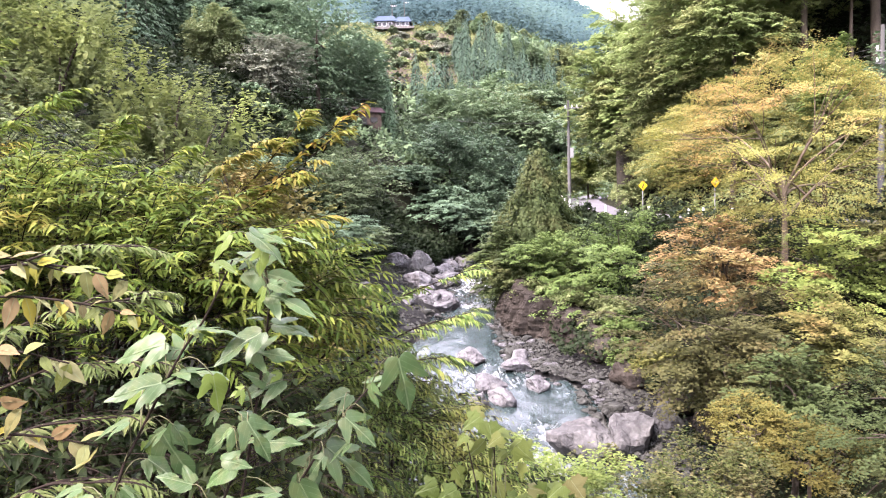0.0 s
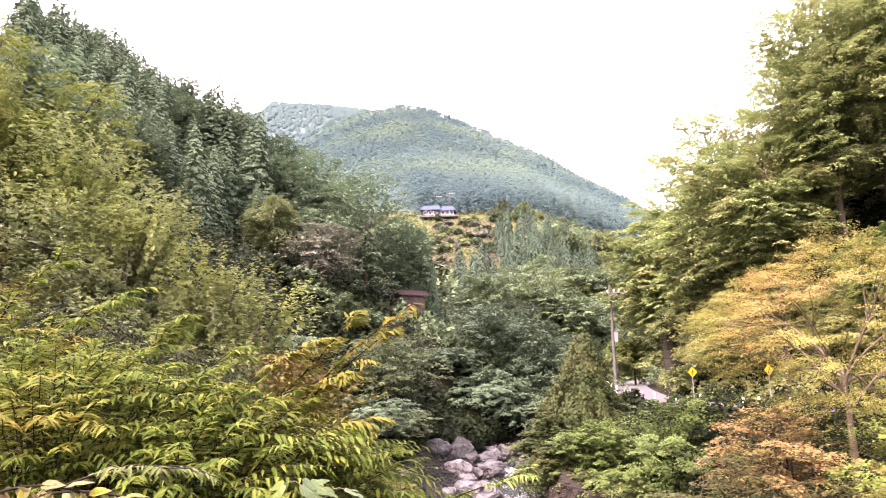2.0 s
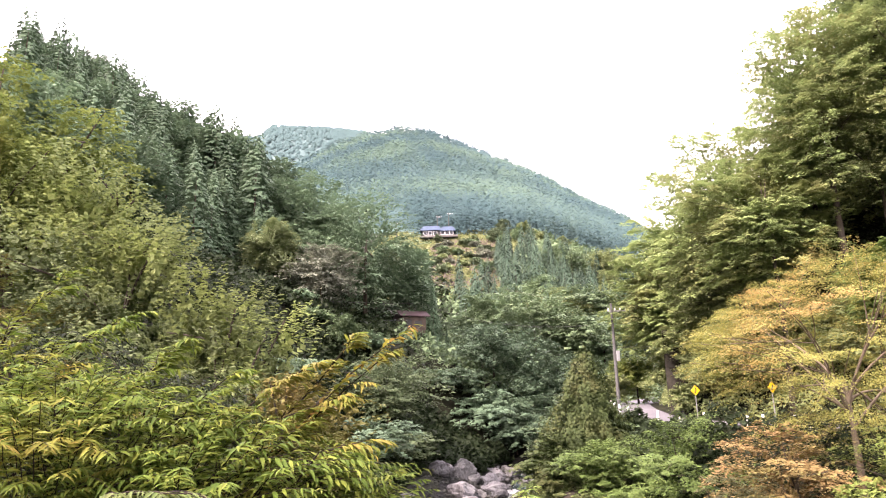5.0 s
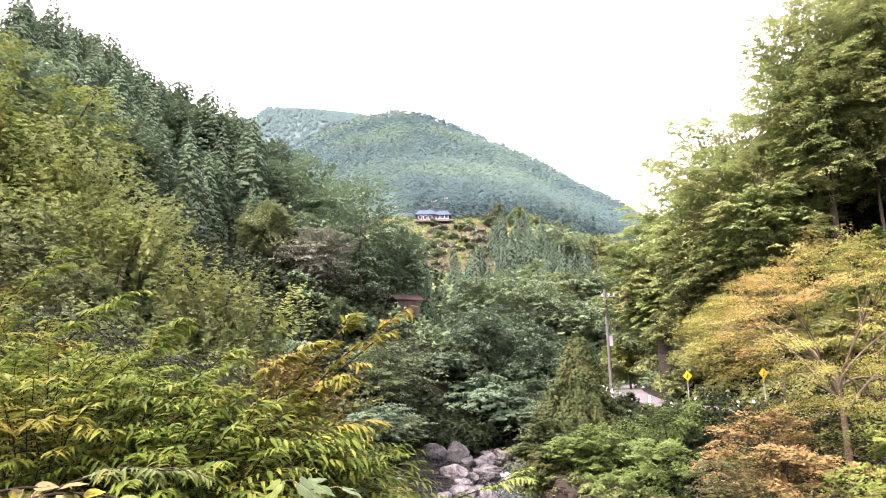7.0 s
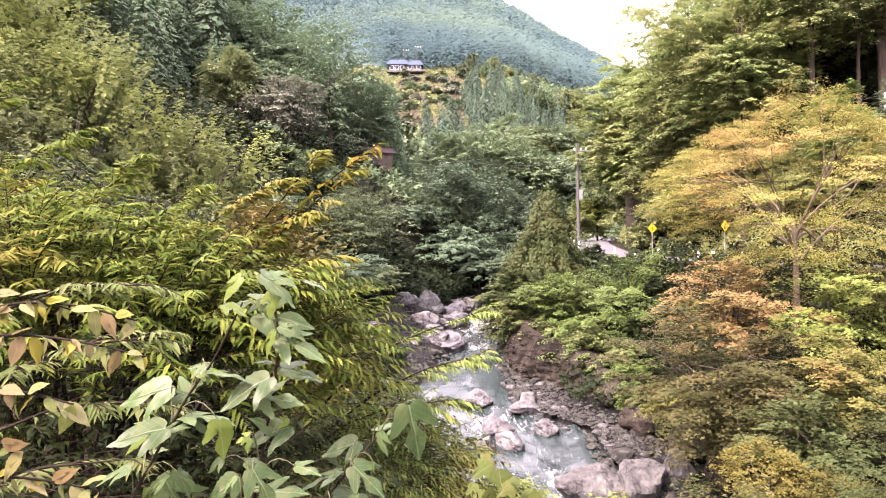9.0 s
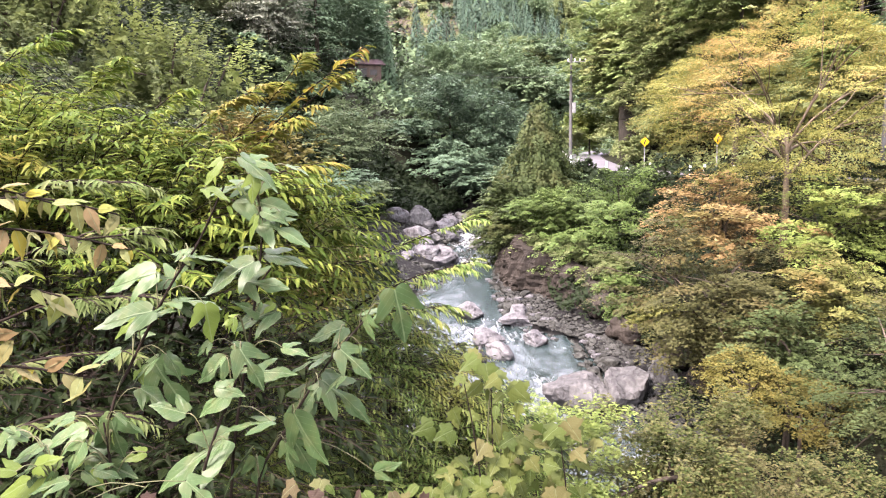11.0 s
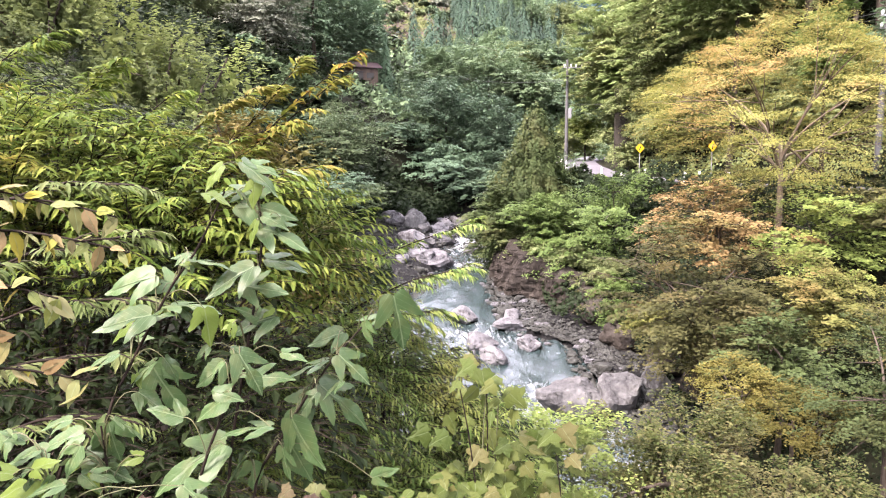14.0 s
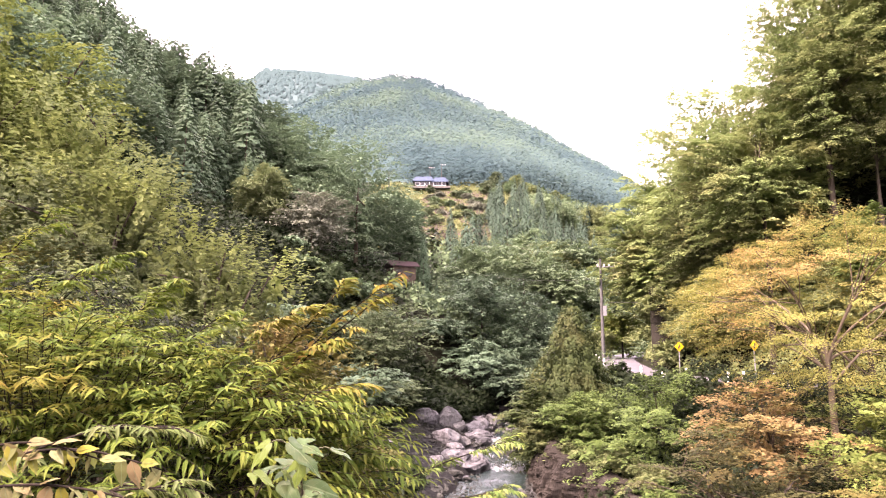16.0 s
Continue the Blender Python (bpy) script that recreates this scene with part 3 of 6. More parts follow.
def gravel_bank():
    """Small broken stones, too many to count, along both edges of the stream."""
    r = np.random.default_rng(8)
    n = 11000
    y = r.uniform(22, 72, n)
    on_right = r.random(n) < 0.62
    x = np.where(on_right, np.interp(y, Y_R, X_RIGHT) + r.uniform(-0.5, 3.2, n) * r.random(n) ** 0.4, np.interp(y, Y_R, X_LEFT) - r.uniform(-0.4, 1.0, n) * np.where(y > 45, 5.4, 1.8))
    z = np.maximum(land(x, y), river_level(y) - 0.05)
    s = r.uniform(0.05, 0.17, n)[:, None, None]
    octa = np.array([(1, 0, 0), (0, 1, 0), (-1, 0, 0), (0, -1, 0), (0, 0, 0.7), (0, 0, -0.7)], float)[None] * r.uniform(0.6, 1.25, (n, 6, 1))
    a = r.uniform(0, 6.28, n)
    rot = np.stack([np.stack([np.cos(a), -np.sin(a), 0 * a], -1), np.stack([np.sin(a), np.cos(a), 0 * a], -1), np.stack([0 * a, 0 * a, 1 + 0 * a], -1)], 1)
    v = np.einsum("nij,nkj->nki", rot, octa) * s + np.stack([x, y, z + s[:, 0, 0] * 0.2], -1)[:, None]
    f = np.array([(0, 1, 4), (1, 2, 4), (2, 3, 4), (3, 0, 4), (1, 0, 5), (2, 1, 5), (3, 2, 5), (0, 3, 5)])
    tagged(new("gravel", mesh_of("gravel", v, (np.arange(n)[:, None, None] * 6 + f).reshape(-1, 3), SHINGLE)), "grey broken gravel along the stream", "gravel", kind="stuff")


gravel_bank()


def cliff(path, heights, seed, label, depth=1.2):
    """A rough rock face that follows a line of the plan, with a back so that it has thickness."""
    p = np.array(path, float)
    t = np.linspace(0, 1, 150)
    src = np.linspace(0, 1, len(p))
    x, y, zb = (np.interp(t, src, p[:, c]) for c in range(3))
    h = np.interp(t, src, heights)
    s = np.linspace(0, 1, 44)
    line = np.stack([x, y, 0 * x], -1)
    nrm = unit(np.cross(np.gradient(line, axis=0), [0, 0, 1.0]))
    ends = np.concatenate([np.repeat(nrm[:1], 16, 0), nrm, np.repeat(nrm[-1:], 16, 0)])
    nrm = unit(np.stack([np.convolve(ends[:, c], np.ones(33) / 33, "valid") for c in range(3)], -1))
    P = line[:, None] + np.stack([0 * s, 0 * s, s], -1)[None] * h[:, None, None]
    P[..., 2] += zb[:, None]
    q = P.reshape(-1, 3)
    off = (0.75 * fbm(q * [1, 1, 0.5], seed, 4, 0.7) + 0.25 * np.abs(fbm(q, seed + 1, 3, 2.6)) + 0.45 * np.abs(fbm(q * [1, 1, 0.16], seed + 2, 3, 2.6)) + 0.1 * fbm(q, seed + 3, 3, 6.0)).reshape(len(t), len(s))
    P -= nrm[:, None] * (off + 0.9 * s[None, :] ** 2)[..., None]
    top = P[:, -1:] - nrm[:, None] * depth
    low = np.concatenate([top[..., :2], P[:, :1, 2:]], -1)
    P = np.concatenate([P, top, low], 1)
    w = P.shape[1]
    i, j = np.meshgrid(np.arange(len(t) - 1), np.arange(w - 1), indexing="ij")
    a = (i * w + j).ravel()
    me = mesh_of("rock_face", P, np.stack([a, a + w, a + w + 1, a + 1], -1), CLIFF, False)
    tagged(new("rock_face", me), label, "rock face", kind="structure")


cliff([(5.4, 54, -6.6), (4.7, 49.5, -6.8), (3.8, 45.2, -7.0), (4.0, 42.6, -7.2), (6.3, 39.9, -7.4), (8.1, 36.6, -7.6), (9.5, 32.0, -7.9)], [4.2, 4.2, 4.0, 3.5, 3.0, 2.2, 1.0], 21, "dark fissured rock face above the stream")

# ---- trees ----
def leaf_quads(P, N, size, rng, aspect=0.55):
    """Diamond leaves round the points P, facing about N."""
    n = len(P)
    N = unit(N)
    T = unit(np.cross(N, rng.normal(size=(n, 3))))
    B = np.cross(N, T)
    s = (size * rng.uniform(0.6, 1.3, n))[:, None]
    fold = N * s * 0.12
    return np.stack([P - T * s * 0.5, P + B * s * aspect * 0.5 + fold, P + T * s * 0.5, P - B * s * aspect * 0.5 + fold], 1)


def leaf_tris(P, N, size, rng, aspect=0.8):
    """Small pointed leaves of one face each, for crowns seen from afar."""
    n = len(P)
    N = unit(N)
    T = unit(np.cross(N, rng.normal(size=(n, 3))))
    B = np.cross(N, T)
    s = (size * rng.uniform(0.6, 1.35, n))[:, None]
    return np.stack([P - T * s * 0.4 - B * s * aspect * 0.5, P - T * s * 0.4 + B * s * aspect * 0.5, P + T * s * 0.6], 1)


def quads_mesh(name, Q, material):
    """A mesh of loose leaves: one array (n, corners, 3), or a list of such arrays."""
    Q = Q if isinstance(Q, list) else [Q]
    faces, n = [], 0
    for q in Q:
        faces.append(n + np.arange(q.shape[0] * q.shape[1]).reshape(q.shape[:2]))
        n += q.shape[0] * q.shape[1]
    return mesh_of(name, np.concatenate([q.reshape(-1, 3) for q in Q]), faces, material)


def crown_clumps(rng, W, H, count, style):
    """Clump centres in a crown W wide and H high whose foot is at z = 0."""
    if style == "cone":
        z = 1 - np.sqrt(rng.random(count))
        a = rng.uniform(0, 6.28, count)
        rad = W / 2 * (1 - z) ** 1.0 * np.where(rng.random(count) < 0.75, rng.uniform(0.75, 1.05, count), rng.uniform(0.2, 0.75, count))
        return np.stack([rad * np.cos(a), rad * np.sin(a), H * z - 0.15 * rad], -1)
    if style == "umbrella":
        a, q = rng.uniform(0, 6.28, count), np.sqrt(rng.random(count))
        tier = rng.choice([0.12, 0.3, 0.48, 0.66, 0.84, 1.0], count, p=[0.05, 0.1, 0.2, 0.25, 0.23, 0.17])
        tier = tier + 0.1 * np.sin(2 * a + 5 * tier) + rng.normal(0, 0.035, count)
        rad = W / 2 * np.interp(tier, [0.1, 0.35, 0.6, 0.84, 1.05], [0.5, 0.75, 1.0, 0.86, 0.5]) * (0.35 + 0.65 * q) * (1 + 0.12 * np.sin(3 * a + 1))
        return np.stack([rad * np.cos(a), rad * np.sin(a), H * (tier - 0.16 * q * q * tier)], -1)
    # billows: several boughs, each a dome of its own
    k = int(np.clip(9 + W * H / 12, 11, 24))
    t = np.arange(k) + 0.5
    up = 1 - 2 * t / k
    turn = t * 2.39996 + rng.uniform(0, 6.28)
    d = np.stack([np.sqrt(1 - up**2) * np.cos(turn), np.sqrt(1 - up**2) * np.sin(turn), up], -1) + rng.normal(0, 0.14, (k, 3))
    mid = d * np.array([W / 2, W / 2, H / 2]) * rng.uniform(0.55, 0.78, (k, 1))
    size = rng.uniform(0.32, 0.5, k) * (1.15 - 0.2 * up)
    which = rng.choice(k, count, p=size**2 / (size**2).sum())
    e = unit(rng.normal(size=(count, 3)))
    e[:, 2] = np.where(e[:, 2] < -0.35, -e[:, 2], e[:, 2])
    deep = np.where(rng.random(count) < 0.85, rng.uniform(0.88, 1.0, count), rng.uniform(0.4, 0.88, count))
    c = mid[which] + e * (deep * size[which])[:, None] * np.array([W / 2, W / 2, min(max(H / 2, 0.3 * W), 0.5 * W)])
    c[:, 2] = np.clip(c[:, 2], -H / 2, H / 2 * 1.03) + H / 2
    return c


def crown_leaves(rng, c, H, per, clump, leaf, style, close=False, inner=6):
    """Leaves of all clumps: drooping sprays that point outwards, and larger inner leaves that close the crown."""
    n = len(c) * per
    big = np.repeat(rng.uniform(0.6, 1.35, len(c)), per)[:, None] * clump
    mid = np.array([0, 0, H * 0.45])
    out = unit(unit(c - mid) + rng.normal(0, 0.25, c.shape))
    rise = {"layered": 0.12, "umbrella": 0.0, "round": 0.5, "cone": -0.15, "feathery": 0.55}[style]
    ray = unit(out * [1, 1, 0.25] + [0, 0, rise])
    lat = unit(np.cross(ray, [0, 0, 1.0]))
    nrm = np.cross(lat, ray)
    long_, wide, thick = {"layered": (1.15, 0.8, 0.12), "umbrella": (1.5, 1.15, 0.15), "round": (0.9, 0.8, 0.4), "cone": (1.2, 0.6, 0.16), "feathery": (1.5, 0.45, 0.16)}[style]
    s = rng.uniform(-1, 1, (n, 1))
    w = rng.normal(0, 0.5, (n, 1)) * np.sqrt(1.05 - s * s)
    R, L, U = (np.repeat(v, per, 0) for v in (ray, lat, nrm))
    o = (R * s * long_ + L * w * wide + U * rng.normal(0, 0.6, (n, 1)) * thick) * big
    o[:, 2] -= (0.22 * (s[:, 0] + 0.6) ** 2 + 0.3 * w[:, 0] ** 2) * big[:, 0] * (0.4 if style == "feathery" else 1)
    N = np.array([0, 0, 0.9]) + 0.5 * np.repeat(out, per, 0) + 0.5 * U + (0.45 if style == "umbrella" else 0.3) * rng.normal(size=(n, 3))
    P = np.repeat(c, per, 0) + o
    leaves = leaf_quads(P, N, leaf * 1.15, rng) if close else leaf_tris(P, N, leaf, rng)
    if style == "umbrella":
        return leaves
    k = int(len(c) * inner)
    axis_ = np.mean(c, 0)
    core = axis_ + (c[rng.integers(len(c), size=k)] - axis_) * rng.uniform(0.35, 0.88, (k, 1))
    return [leaves, leaf_quads(core, rng.normal(size=(k, 3)), 1.5 * leaf, rng, 0.8)]


def limb_paths(rng, c, foot, fork, H, count, r0):
    """Bent main limbs from the trunk to some of the clumps, and branches from those to others near them."""
    pieces, mains = [], []
    foot, fork = np.array(foot), np.array(fork)
    s = np.linspace(0, 1, 7)[:, None]
    picks = rng.choice(len(c), min(count, len(c)), replace=False)
    for n, t in enumerate(picks):
        tip = c[t]
        if n < max(3, count // 4):
            a, r = foot + (fork - foot) * rng.uniform(0.55, 1.0), r0 * rng.uniform(0.32, 0.5)
            mid = a * 0.5 + tip * 0.5 + [0, 0, 0.05 * H] + rng.normal(0, 0.04 * H, 3) - 0.18 * (tip - a) * [1, 1, 0]
        else:
            m = mains[np.argmin([np.linalg.norm(q[4] - tip) for q in mains])]
            a, r = m[rng.integers(2, 6)], r0 * rng.uniform(0.12, 0.2)
            mid = a * 0.5 + tip * 0.5 + rng.normal(0, 0.02 * H, 3)
        p = (1 - s) ** 2 * a + 2 * s * (1 - s) * mid + s**2 * tip
        if n < max(3, count // 4):
            mains.append(p)
        pieces.append(tube(p, np.linspace(r, 0.012 + r0 * 0.03, 7), 5))
    return pieces


TREES = 0


def tree(x, y, top, bottom, W, style, material, label, name="tree", bark=None, density=1.0, leaf_px=7.0, limbs=14, lean=0.0, group="trees on the slopes", clump_share=0.075, base=None, category="tree", cap=22000, trunk=0.013, fine=0.74, core=6):
    """A tree whose crown lies between the heights bottom and top, rooted in the ground below."""
    global TREES
    TREES += 1
    rng = np.random.default_rng(1000 + TREES)
    ground = float(land(x, y)) - 0.1 if base is None else base
    bottom = max(bottom, ground + 0.25) if base is None else bottom
    H = max(top - bottom, 1.0)
    leaf = max(leaf_px * fine * y / 1193, 0.03)
    area = math.pi * W * H
    total = int(min(cap, density * 2.4 * area / (0.4 * leaf * leaf)))
    clump = clump_share * (W * W * H) ** (1 / 3)
    count = int(np.clip(2.6 * area / (clump * clump * 3.1), 60, 2200))
    root = thing(name, (x, y, ground), label, category, group)
    c = crown_clumps(rng, W, H, count, style)
    lift = bottom - ground
    c = c + [lean * 0.5, 0, lift]
    Q = crown_leaves(rng, c, H + lift * 2, max(4, total // len(c) // (2 if y < 20 else 1)), clump, leaf, style, y < 20, core)
    part("crown", quads_mesh("crown", Q, material), root)
    r0 = trunk * (H + lift) + 0.03
    fork = np.array([lean * 0.4, 0, lift + H * {"cone": 0.72, "umbrella": 0.38}.get(style, 0.55)])
    s = np.linspace(0, 1, 8)[:, None]
    bend = rng.normal(0, 0.012 * (H + lift), 3) * [1, 1, 0]
    path = fork * s + bend * np.sin(s * np.pi)
    v, f = tube(path, np.linspace(r0 * 1.25, r0 * 0.45, 8), 8)
    part("trunk", mesh_of("trunk", v, f, bark or BARK, True), root)
    if limbs:
        for v, f in limb_paths(rng, c, path[2], fork, H, limbs, r0):
            part("limb", mesh_of("limb", v, f, bark or BARK, True), root)
    return root


G_R, G_M, G_L, G_C = "trees on the road bank", "trees above the road", "trees on the shaded hillside", "trees at the valley head"
# right bank
tree(16.4, 32, 7.9, -0.4, 13.6, "umbrella", F_MAPLE, "spreading tree turning yellow and orange, with pale forked limbs", bark=PALE_BARK, leaf_px=3.5, limbs=46, group=G_R, clump_share=0.05, base=-4.2, density=0.72, cap=110000, trunk=0.0125)
tree(12.4, 29, 1.0, -3.4, 6.2, "layered", F_RUST, "small rust-brown tree below the spreading autumn tree", leaf_px=6, limbs=20, group=G_R, density=0.5, clump_share=0.115, fine=0.9, core=2)
tree(12.0, 43.6, 1.2, -6.6, 10.2, "layered", F_GREEN, "dense fresh green broadleaf tree overhanging the rock face", leaf_px=5, group=G_R, base=-6.8, cap=34000)
tree(8.4, 55, 3.6, -5.6, 8.4, "layered", F_MID, "green tree beyond the pointed tree on the promontory", leaf_px=5, group=G_R, base=-6.4)
tree(5.2, 50.6, 0.9, -6.2, 5.4, "layered", F_POINT, "small green tree leaning over the stream", leaf_px=6.5, group=G_R, base=-6.4)
tree(9.6, 24, -0.7, -6.6, 6.4, "layered", F_SAGE, "olive-green tree with bare lower twigs on the bank", leaf_px=6, limbs=36, group=G_R, base=-7.0, cap=34000, density=0.5, clump_share=0.115, fine=0.9, core=2)
tree(16.0, 27, 0.9, -3.4, 5.4, "layered", F_LIME, "light green tree on the bank", leaf_px=6, group=G_R, density=0.5, clump_share=0.115, fine=0.9, core=2)
tree(13.3, 22, -1.4, -5.0, 4.8, "layered", F_OLIVE, "yellow-green tree with turning sprays on the bank", leaf_px=6, group=G_R, density=0.5, clump_share=0.115, fine=0.9, core=2)
tree(10.6, 20, -2.9, -5.9, 3.6, "layered", F_POINT, "low green tree above the boulders", leaf_px=7.5, group=G_R, density=0.5, clump_share=0.115, fine=0.9, core=2)
tree(9.4, 17, -4.2, -5.7, 3.4, "umbrella", F_YELLOW, "low yellow-leaved bush on the bank", "bush", leaf_px=6, limbs=10, group="bushes on the bank", category="bush")
tree(10.4, 15, -1.9, -6.0, 3.6, "layered", F_POINT, "green leafy tree at the foot of the bank", leaf_px=7, group=G_R, density=0.5, clump_share=0.115, fine=0.9, core=2)
tree(8.3, 18, -3.8, -5.4, 2.4, "umbrella", F_YELLOW, "small turning tree with yellow tips", "bush", leaf_px=6, limbs=10, group="bushes on the bank", category="bush")
tree(19.5, 27, 1.2, -3.4, 6.0, "layered", F_SAGE, "olive tree beside the light green trees", leaf_px=7.5, group=G_R, density=0.5, clump_share=0.115, fine=0.9, core=2)
tree(14.5, 18, -2.0, -6.0, 5.0, "layered", F_SAGE, "shaded olive tree low on the bank", leaf_px=7, group=G_R, density=0.5, clump_share=0.115, fine=0.9, core=2)
for x, y, top, bot, w, mt in ((9.4, 33.5, -5.2, -7.0, 2.4, F_GREEN), (10.4, 31.0, -4.9, -6.6, 2.6, F_OLIVE), (10.0, 37.0, -4.4, -6.6, 2.6, F_GREEN), (8.4, 39.5, -4.9, -6.6, 1.8, F_GREEN), (11.0, 28.2, -5.2, -6.8, 2.2, F_SAGE)):
    tree(x, y, top, bot, w, "round", mt, "low green weeds growing on the stony bank", "shrub", group="shrubs on the stony bank", leaf_px=6, limbs=4, category="shrub", clump_share=0.1)
tree(7.4, 45.4, -0.4, -4.8, 6.4, "layered", F_GREEN, "green leafy tree overhanging the rock face", leaf_px=5, group=G_R, base=-6.6, cap=26000)
tree(5.0, 46.6, -1.0, -5.0, 3.6, "layered", F_POINT, "small dark green tree at the lip of the rock face", leaf_px=5, group=G_R, base=-6.6)
# above the road: crowns that come down to the slope
for x, y, top, bot, w, mt, lb in (
        (21.4, 54.6, 26.6, 5.5, 13.6, F_TURN, "tall olive-green broadleaf tree above the road"),
        (25.6, 47.0, 30.6, 15.0, 11.4, F_TURN, "tall olive-green tree high on the steep slope"),
        (28.4, 46.2, 21.0, 14.0, 8.0, F_YOUNG, "green tree with tiered sprays over the road"),
        (18.8, 70.2, 17.6, 5.0, 10.2, F_TURN, "ivy-hung olive tree above the retaining wall"),
        (29.6, 45.5, 38.0, 18.5, 11.5, F_TURN, "tall light green tree on top of the steep slope"),
        (21.0, 67.0, 25.5, 8.0, 12.4, F_TURN, "olive-green tree leaning out above the bend"),
        (18.6, 66.0, 19.0, 5.5, 8.6, F_TURN, "green tree leaning out above the bend"),
        (21.2, 48.5, 20.5, 9.0, 9.4, F_TURN, "shaded tree under the slope's tall trees"),
        (20.6, 56.6, 17.0, 3.5, 9.0, F_YOUNG, "green tree hanging over the road cutting"),
        (20.8, 36.0, 10.2, 5.0, 3.8, F_GREEN, "fresh green tree crown beside the utility pole"),
        (29.5, 40.5, 12.0, 6.0, 7.0, F_DARK, "dark tree at the foot of the slope"),
        (33.0, 50.0, 40.0, 20.0, 11.0, F_MID, "tree at the crest of the steep slope"),
        (27.6, 54.0, 32.0, 14.0, 11.0, F_TURN, "olive tree beyond the slope's tall trees"),
        (21.5, 56.0, 24.0, 8.0, 9.0, F_YOUNG, "shaded tree behind the retaining wall"),
        (25.5, 44.0, 9.5, 3.0, 7.0, F_YOUNG, "green tree at the foot of the cutting"),
        (23.2, 50.8, 9.4, 2.2, 7.6, F_YOUNG, "low green tree over the road cutting")):
    tree(x, y, top, bot, w, "layered", mt, lb, group=G_M, leaf_px=5.4 if mt is F_TURN else 5.0 if mt is F_YOUNG else 7.0, limbs=22, density=1.3, fine=0.84, cap=54000 if mt is F_TURN else 28000 if mt is F_YOUNG else 14000, clump_share=0.062, trunk=0.009)
for x, y, top, bot, w, mt in ((18.3, 55.4, 6.0, 0.9, 4.2, F_YOUNG), (18.1, 58.8, 6.4, 1.2, 3.6, F_YOUNG), (19.4, 53.4, 6.5, 0.7, 4.6, F_LIME), (21.0, 51.6, 7.0, 0.6, 4.8, F_YOUNG), (22.6, 49.4, 6.6, 0.5, 4.8, F_YOUNG), (24.2, 46.8, 7.0, 0.5, 5.0, F_LIME), (18.6, 62.5, 7.0, 1.6, 3.6, F_YOUNG), (17.8, 66.5, 7.5, 2.2, 4.6, F_YOUNG), (16.6, 57.6, 3.8, 0.9, 2.6, F_YOUNG), (18.5, 61.0, 9.5, 2.5, 6.0, F_YOUNG), (22.0, 50.5, 5.3, 0.3, 6.0, F_LIME), (19.9, 52.0, 5.0, 0.5, 5.0, F_OLIVE), (17.0, 76.0, 7.6, 2.3, 5.8, F_LIME), (25.0, 46.5, 6.5, 1.0, 6.0, F_YOUNG), (13.0, 73.0, 5.4, 1.0, 5.0, F_YOUNG)):
    tree(x, y, top, bot, w, "round", mt, "creeper-covered bush beside the mountain road", "bush", group="bushes by the road", leaf_px=6, limbs=6, category="bush", clump_share=0.1)
for x, y, top, bot, w in ((5.2, 45.6, -2.3, -4.6, 3.0), (6.6, 43.4, -2.9, -5.0, 3.4), (8.4, 41.6, -3.0, -5.4, 3.6), (9.8, 38.6, -3.6, -6.0, 3.2), (4.9, 49.6, -2.6, -4.4, 2.6)):
    tree(x, y, top, bot, w, "round", F_YOUNG, "green bush overhanging the rock face", "bush", group="bushes on the rock face", leaf_px=5.4, limbs=5, category="bush", clump_share=0.1)
# valley head
for x, y, top, bot, w, st, mt, lb in (
        (8.3, 102, 20.2, 6.0, 16.4, "layered", F_MID, "broad layered green tree at the valley head"),
        (0.2, 98, 19.0, 7.5, 11.0, "layered", F_MID, "green broadleaf tree below the farm hill"),
        (13.5, 100, 17.0, 3.5, 10.4, "layered", F_MID, "green tree at the valley head"),
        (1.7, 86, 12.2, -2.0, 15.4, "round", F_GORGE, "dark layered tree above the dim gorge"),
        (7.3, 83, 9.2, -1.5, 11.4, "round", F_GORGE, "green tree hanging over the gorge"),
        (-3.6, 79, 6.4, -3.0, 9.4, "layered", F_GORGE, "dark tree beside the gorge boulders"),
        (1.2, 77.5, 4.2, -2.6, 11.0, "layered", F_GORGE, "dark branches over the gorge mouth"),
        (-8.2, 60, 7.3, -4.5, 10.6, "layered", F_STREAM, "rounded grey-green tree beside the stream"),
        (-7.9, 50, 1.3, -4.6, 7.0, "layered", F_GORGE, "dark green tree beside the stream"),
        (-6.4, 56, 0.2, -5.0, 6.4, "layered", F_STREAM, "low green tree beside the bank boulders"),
        (20.3, 112, 17.4, 6.0, 12.4, "layered", F_DARK, "shaded tree behind the utility pole"),
        (29.0, 130, 23.0, 11.0, 12.4, "layered", F_MID, "green tree below the conifer stand"),
        (19.6, 126, 25.0, 11.0, 14.0, "layered", F_MID, "green tree at the foot of the conifer stand"),
        # dark foliage added where the gorge opening is only shade
        (3.6, 75.0, 1.4, -4.6, 8.4, "layered", F_GORGE, "dark branches that fill in the gorge's shade"),
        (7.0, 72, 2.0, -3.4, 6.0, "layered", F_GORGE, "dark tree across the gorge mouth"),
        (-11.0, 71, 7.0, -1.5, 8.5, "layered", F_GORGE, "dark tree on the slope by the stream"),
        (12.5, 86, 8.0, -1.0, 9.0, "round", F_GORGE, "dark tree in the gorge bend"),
        (-15.0, 54, 6.0, -3.0, 9.0, "layered", F_DARK, "green tree beyond the near thicket"),
        (-5.8, 42, -3.8, -6.4, 5.0, "round", F_OLIVE, "low olive thicket tree beside the stream"),
        (-13.0, 42, 1.0, -5.0, 9.0, "round", F_DARK, "green tree beyond the near thicket")):
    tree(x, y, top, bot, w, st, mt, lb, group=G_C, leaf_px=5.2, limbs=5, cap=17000)
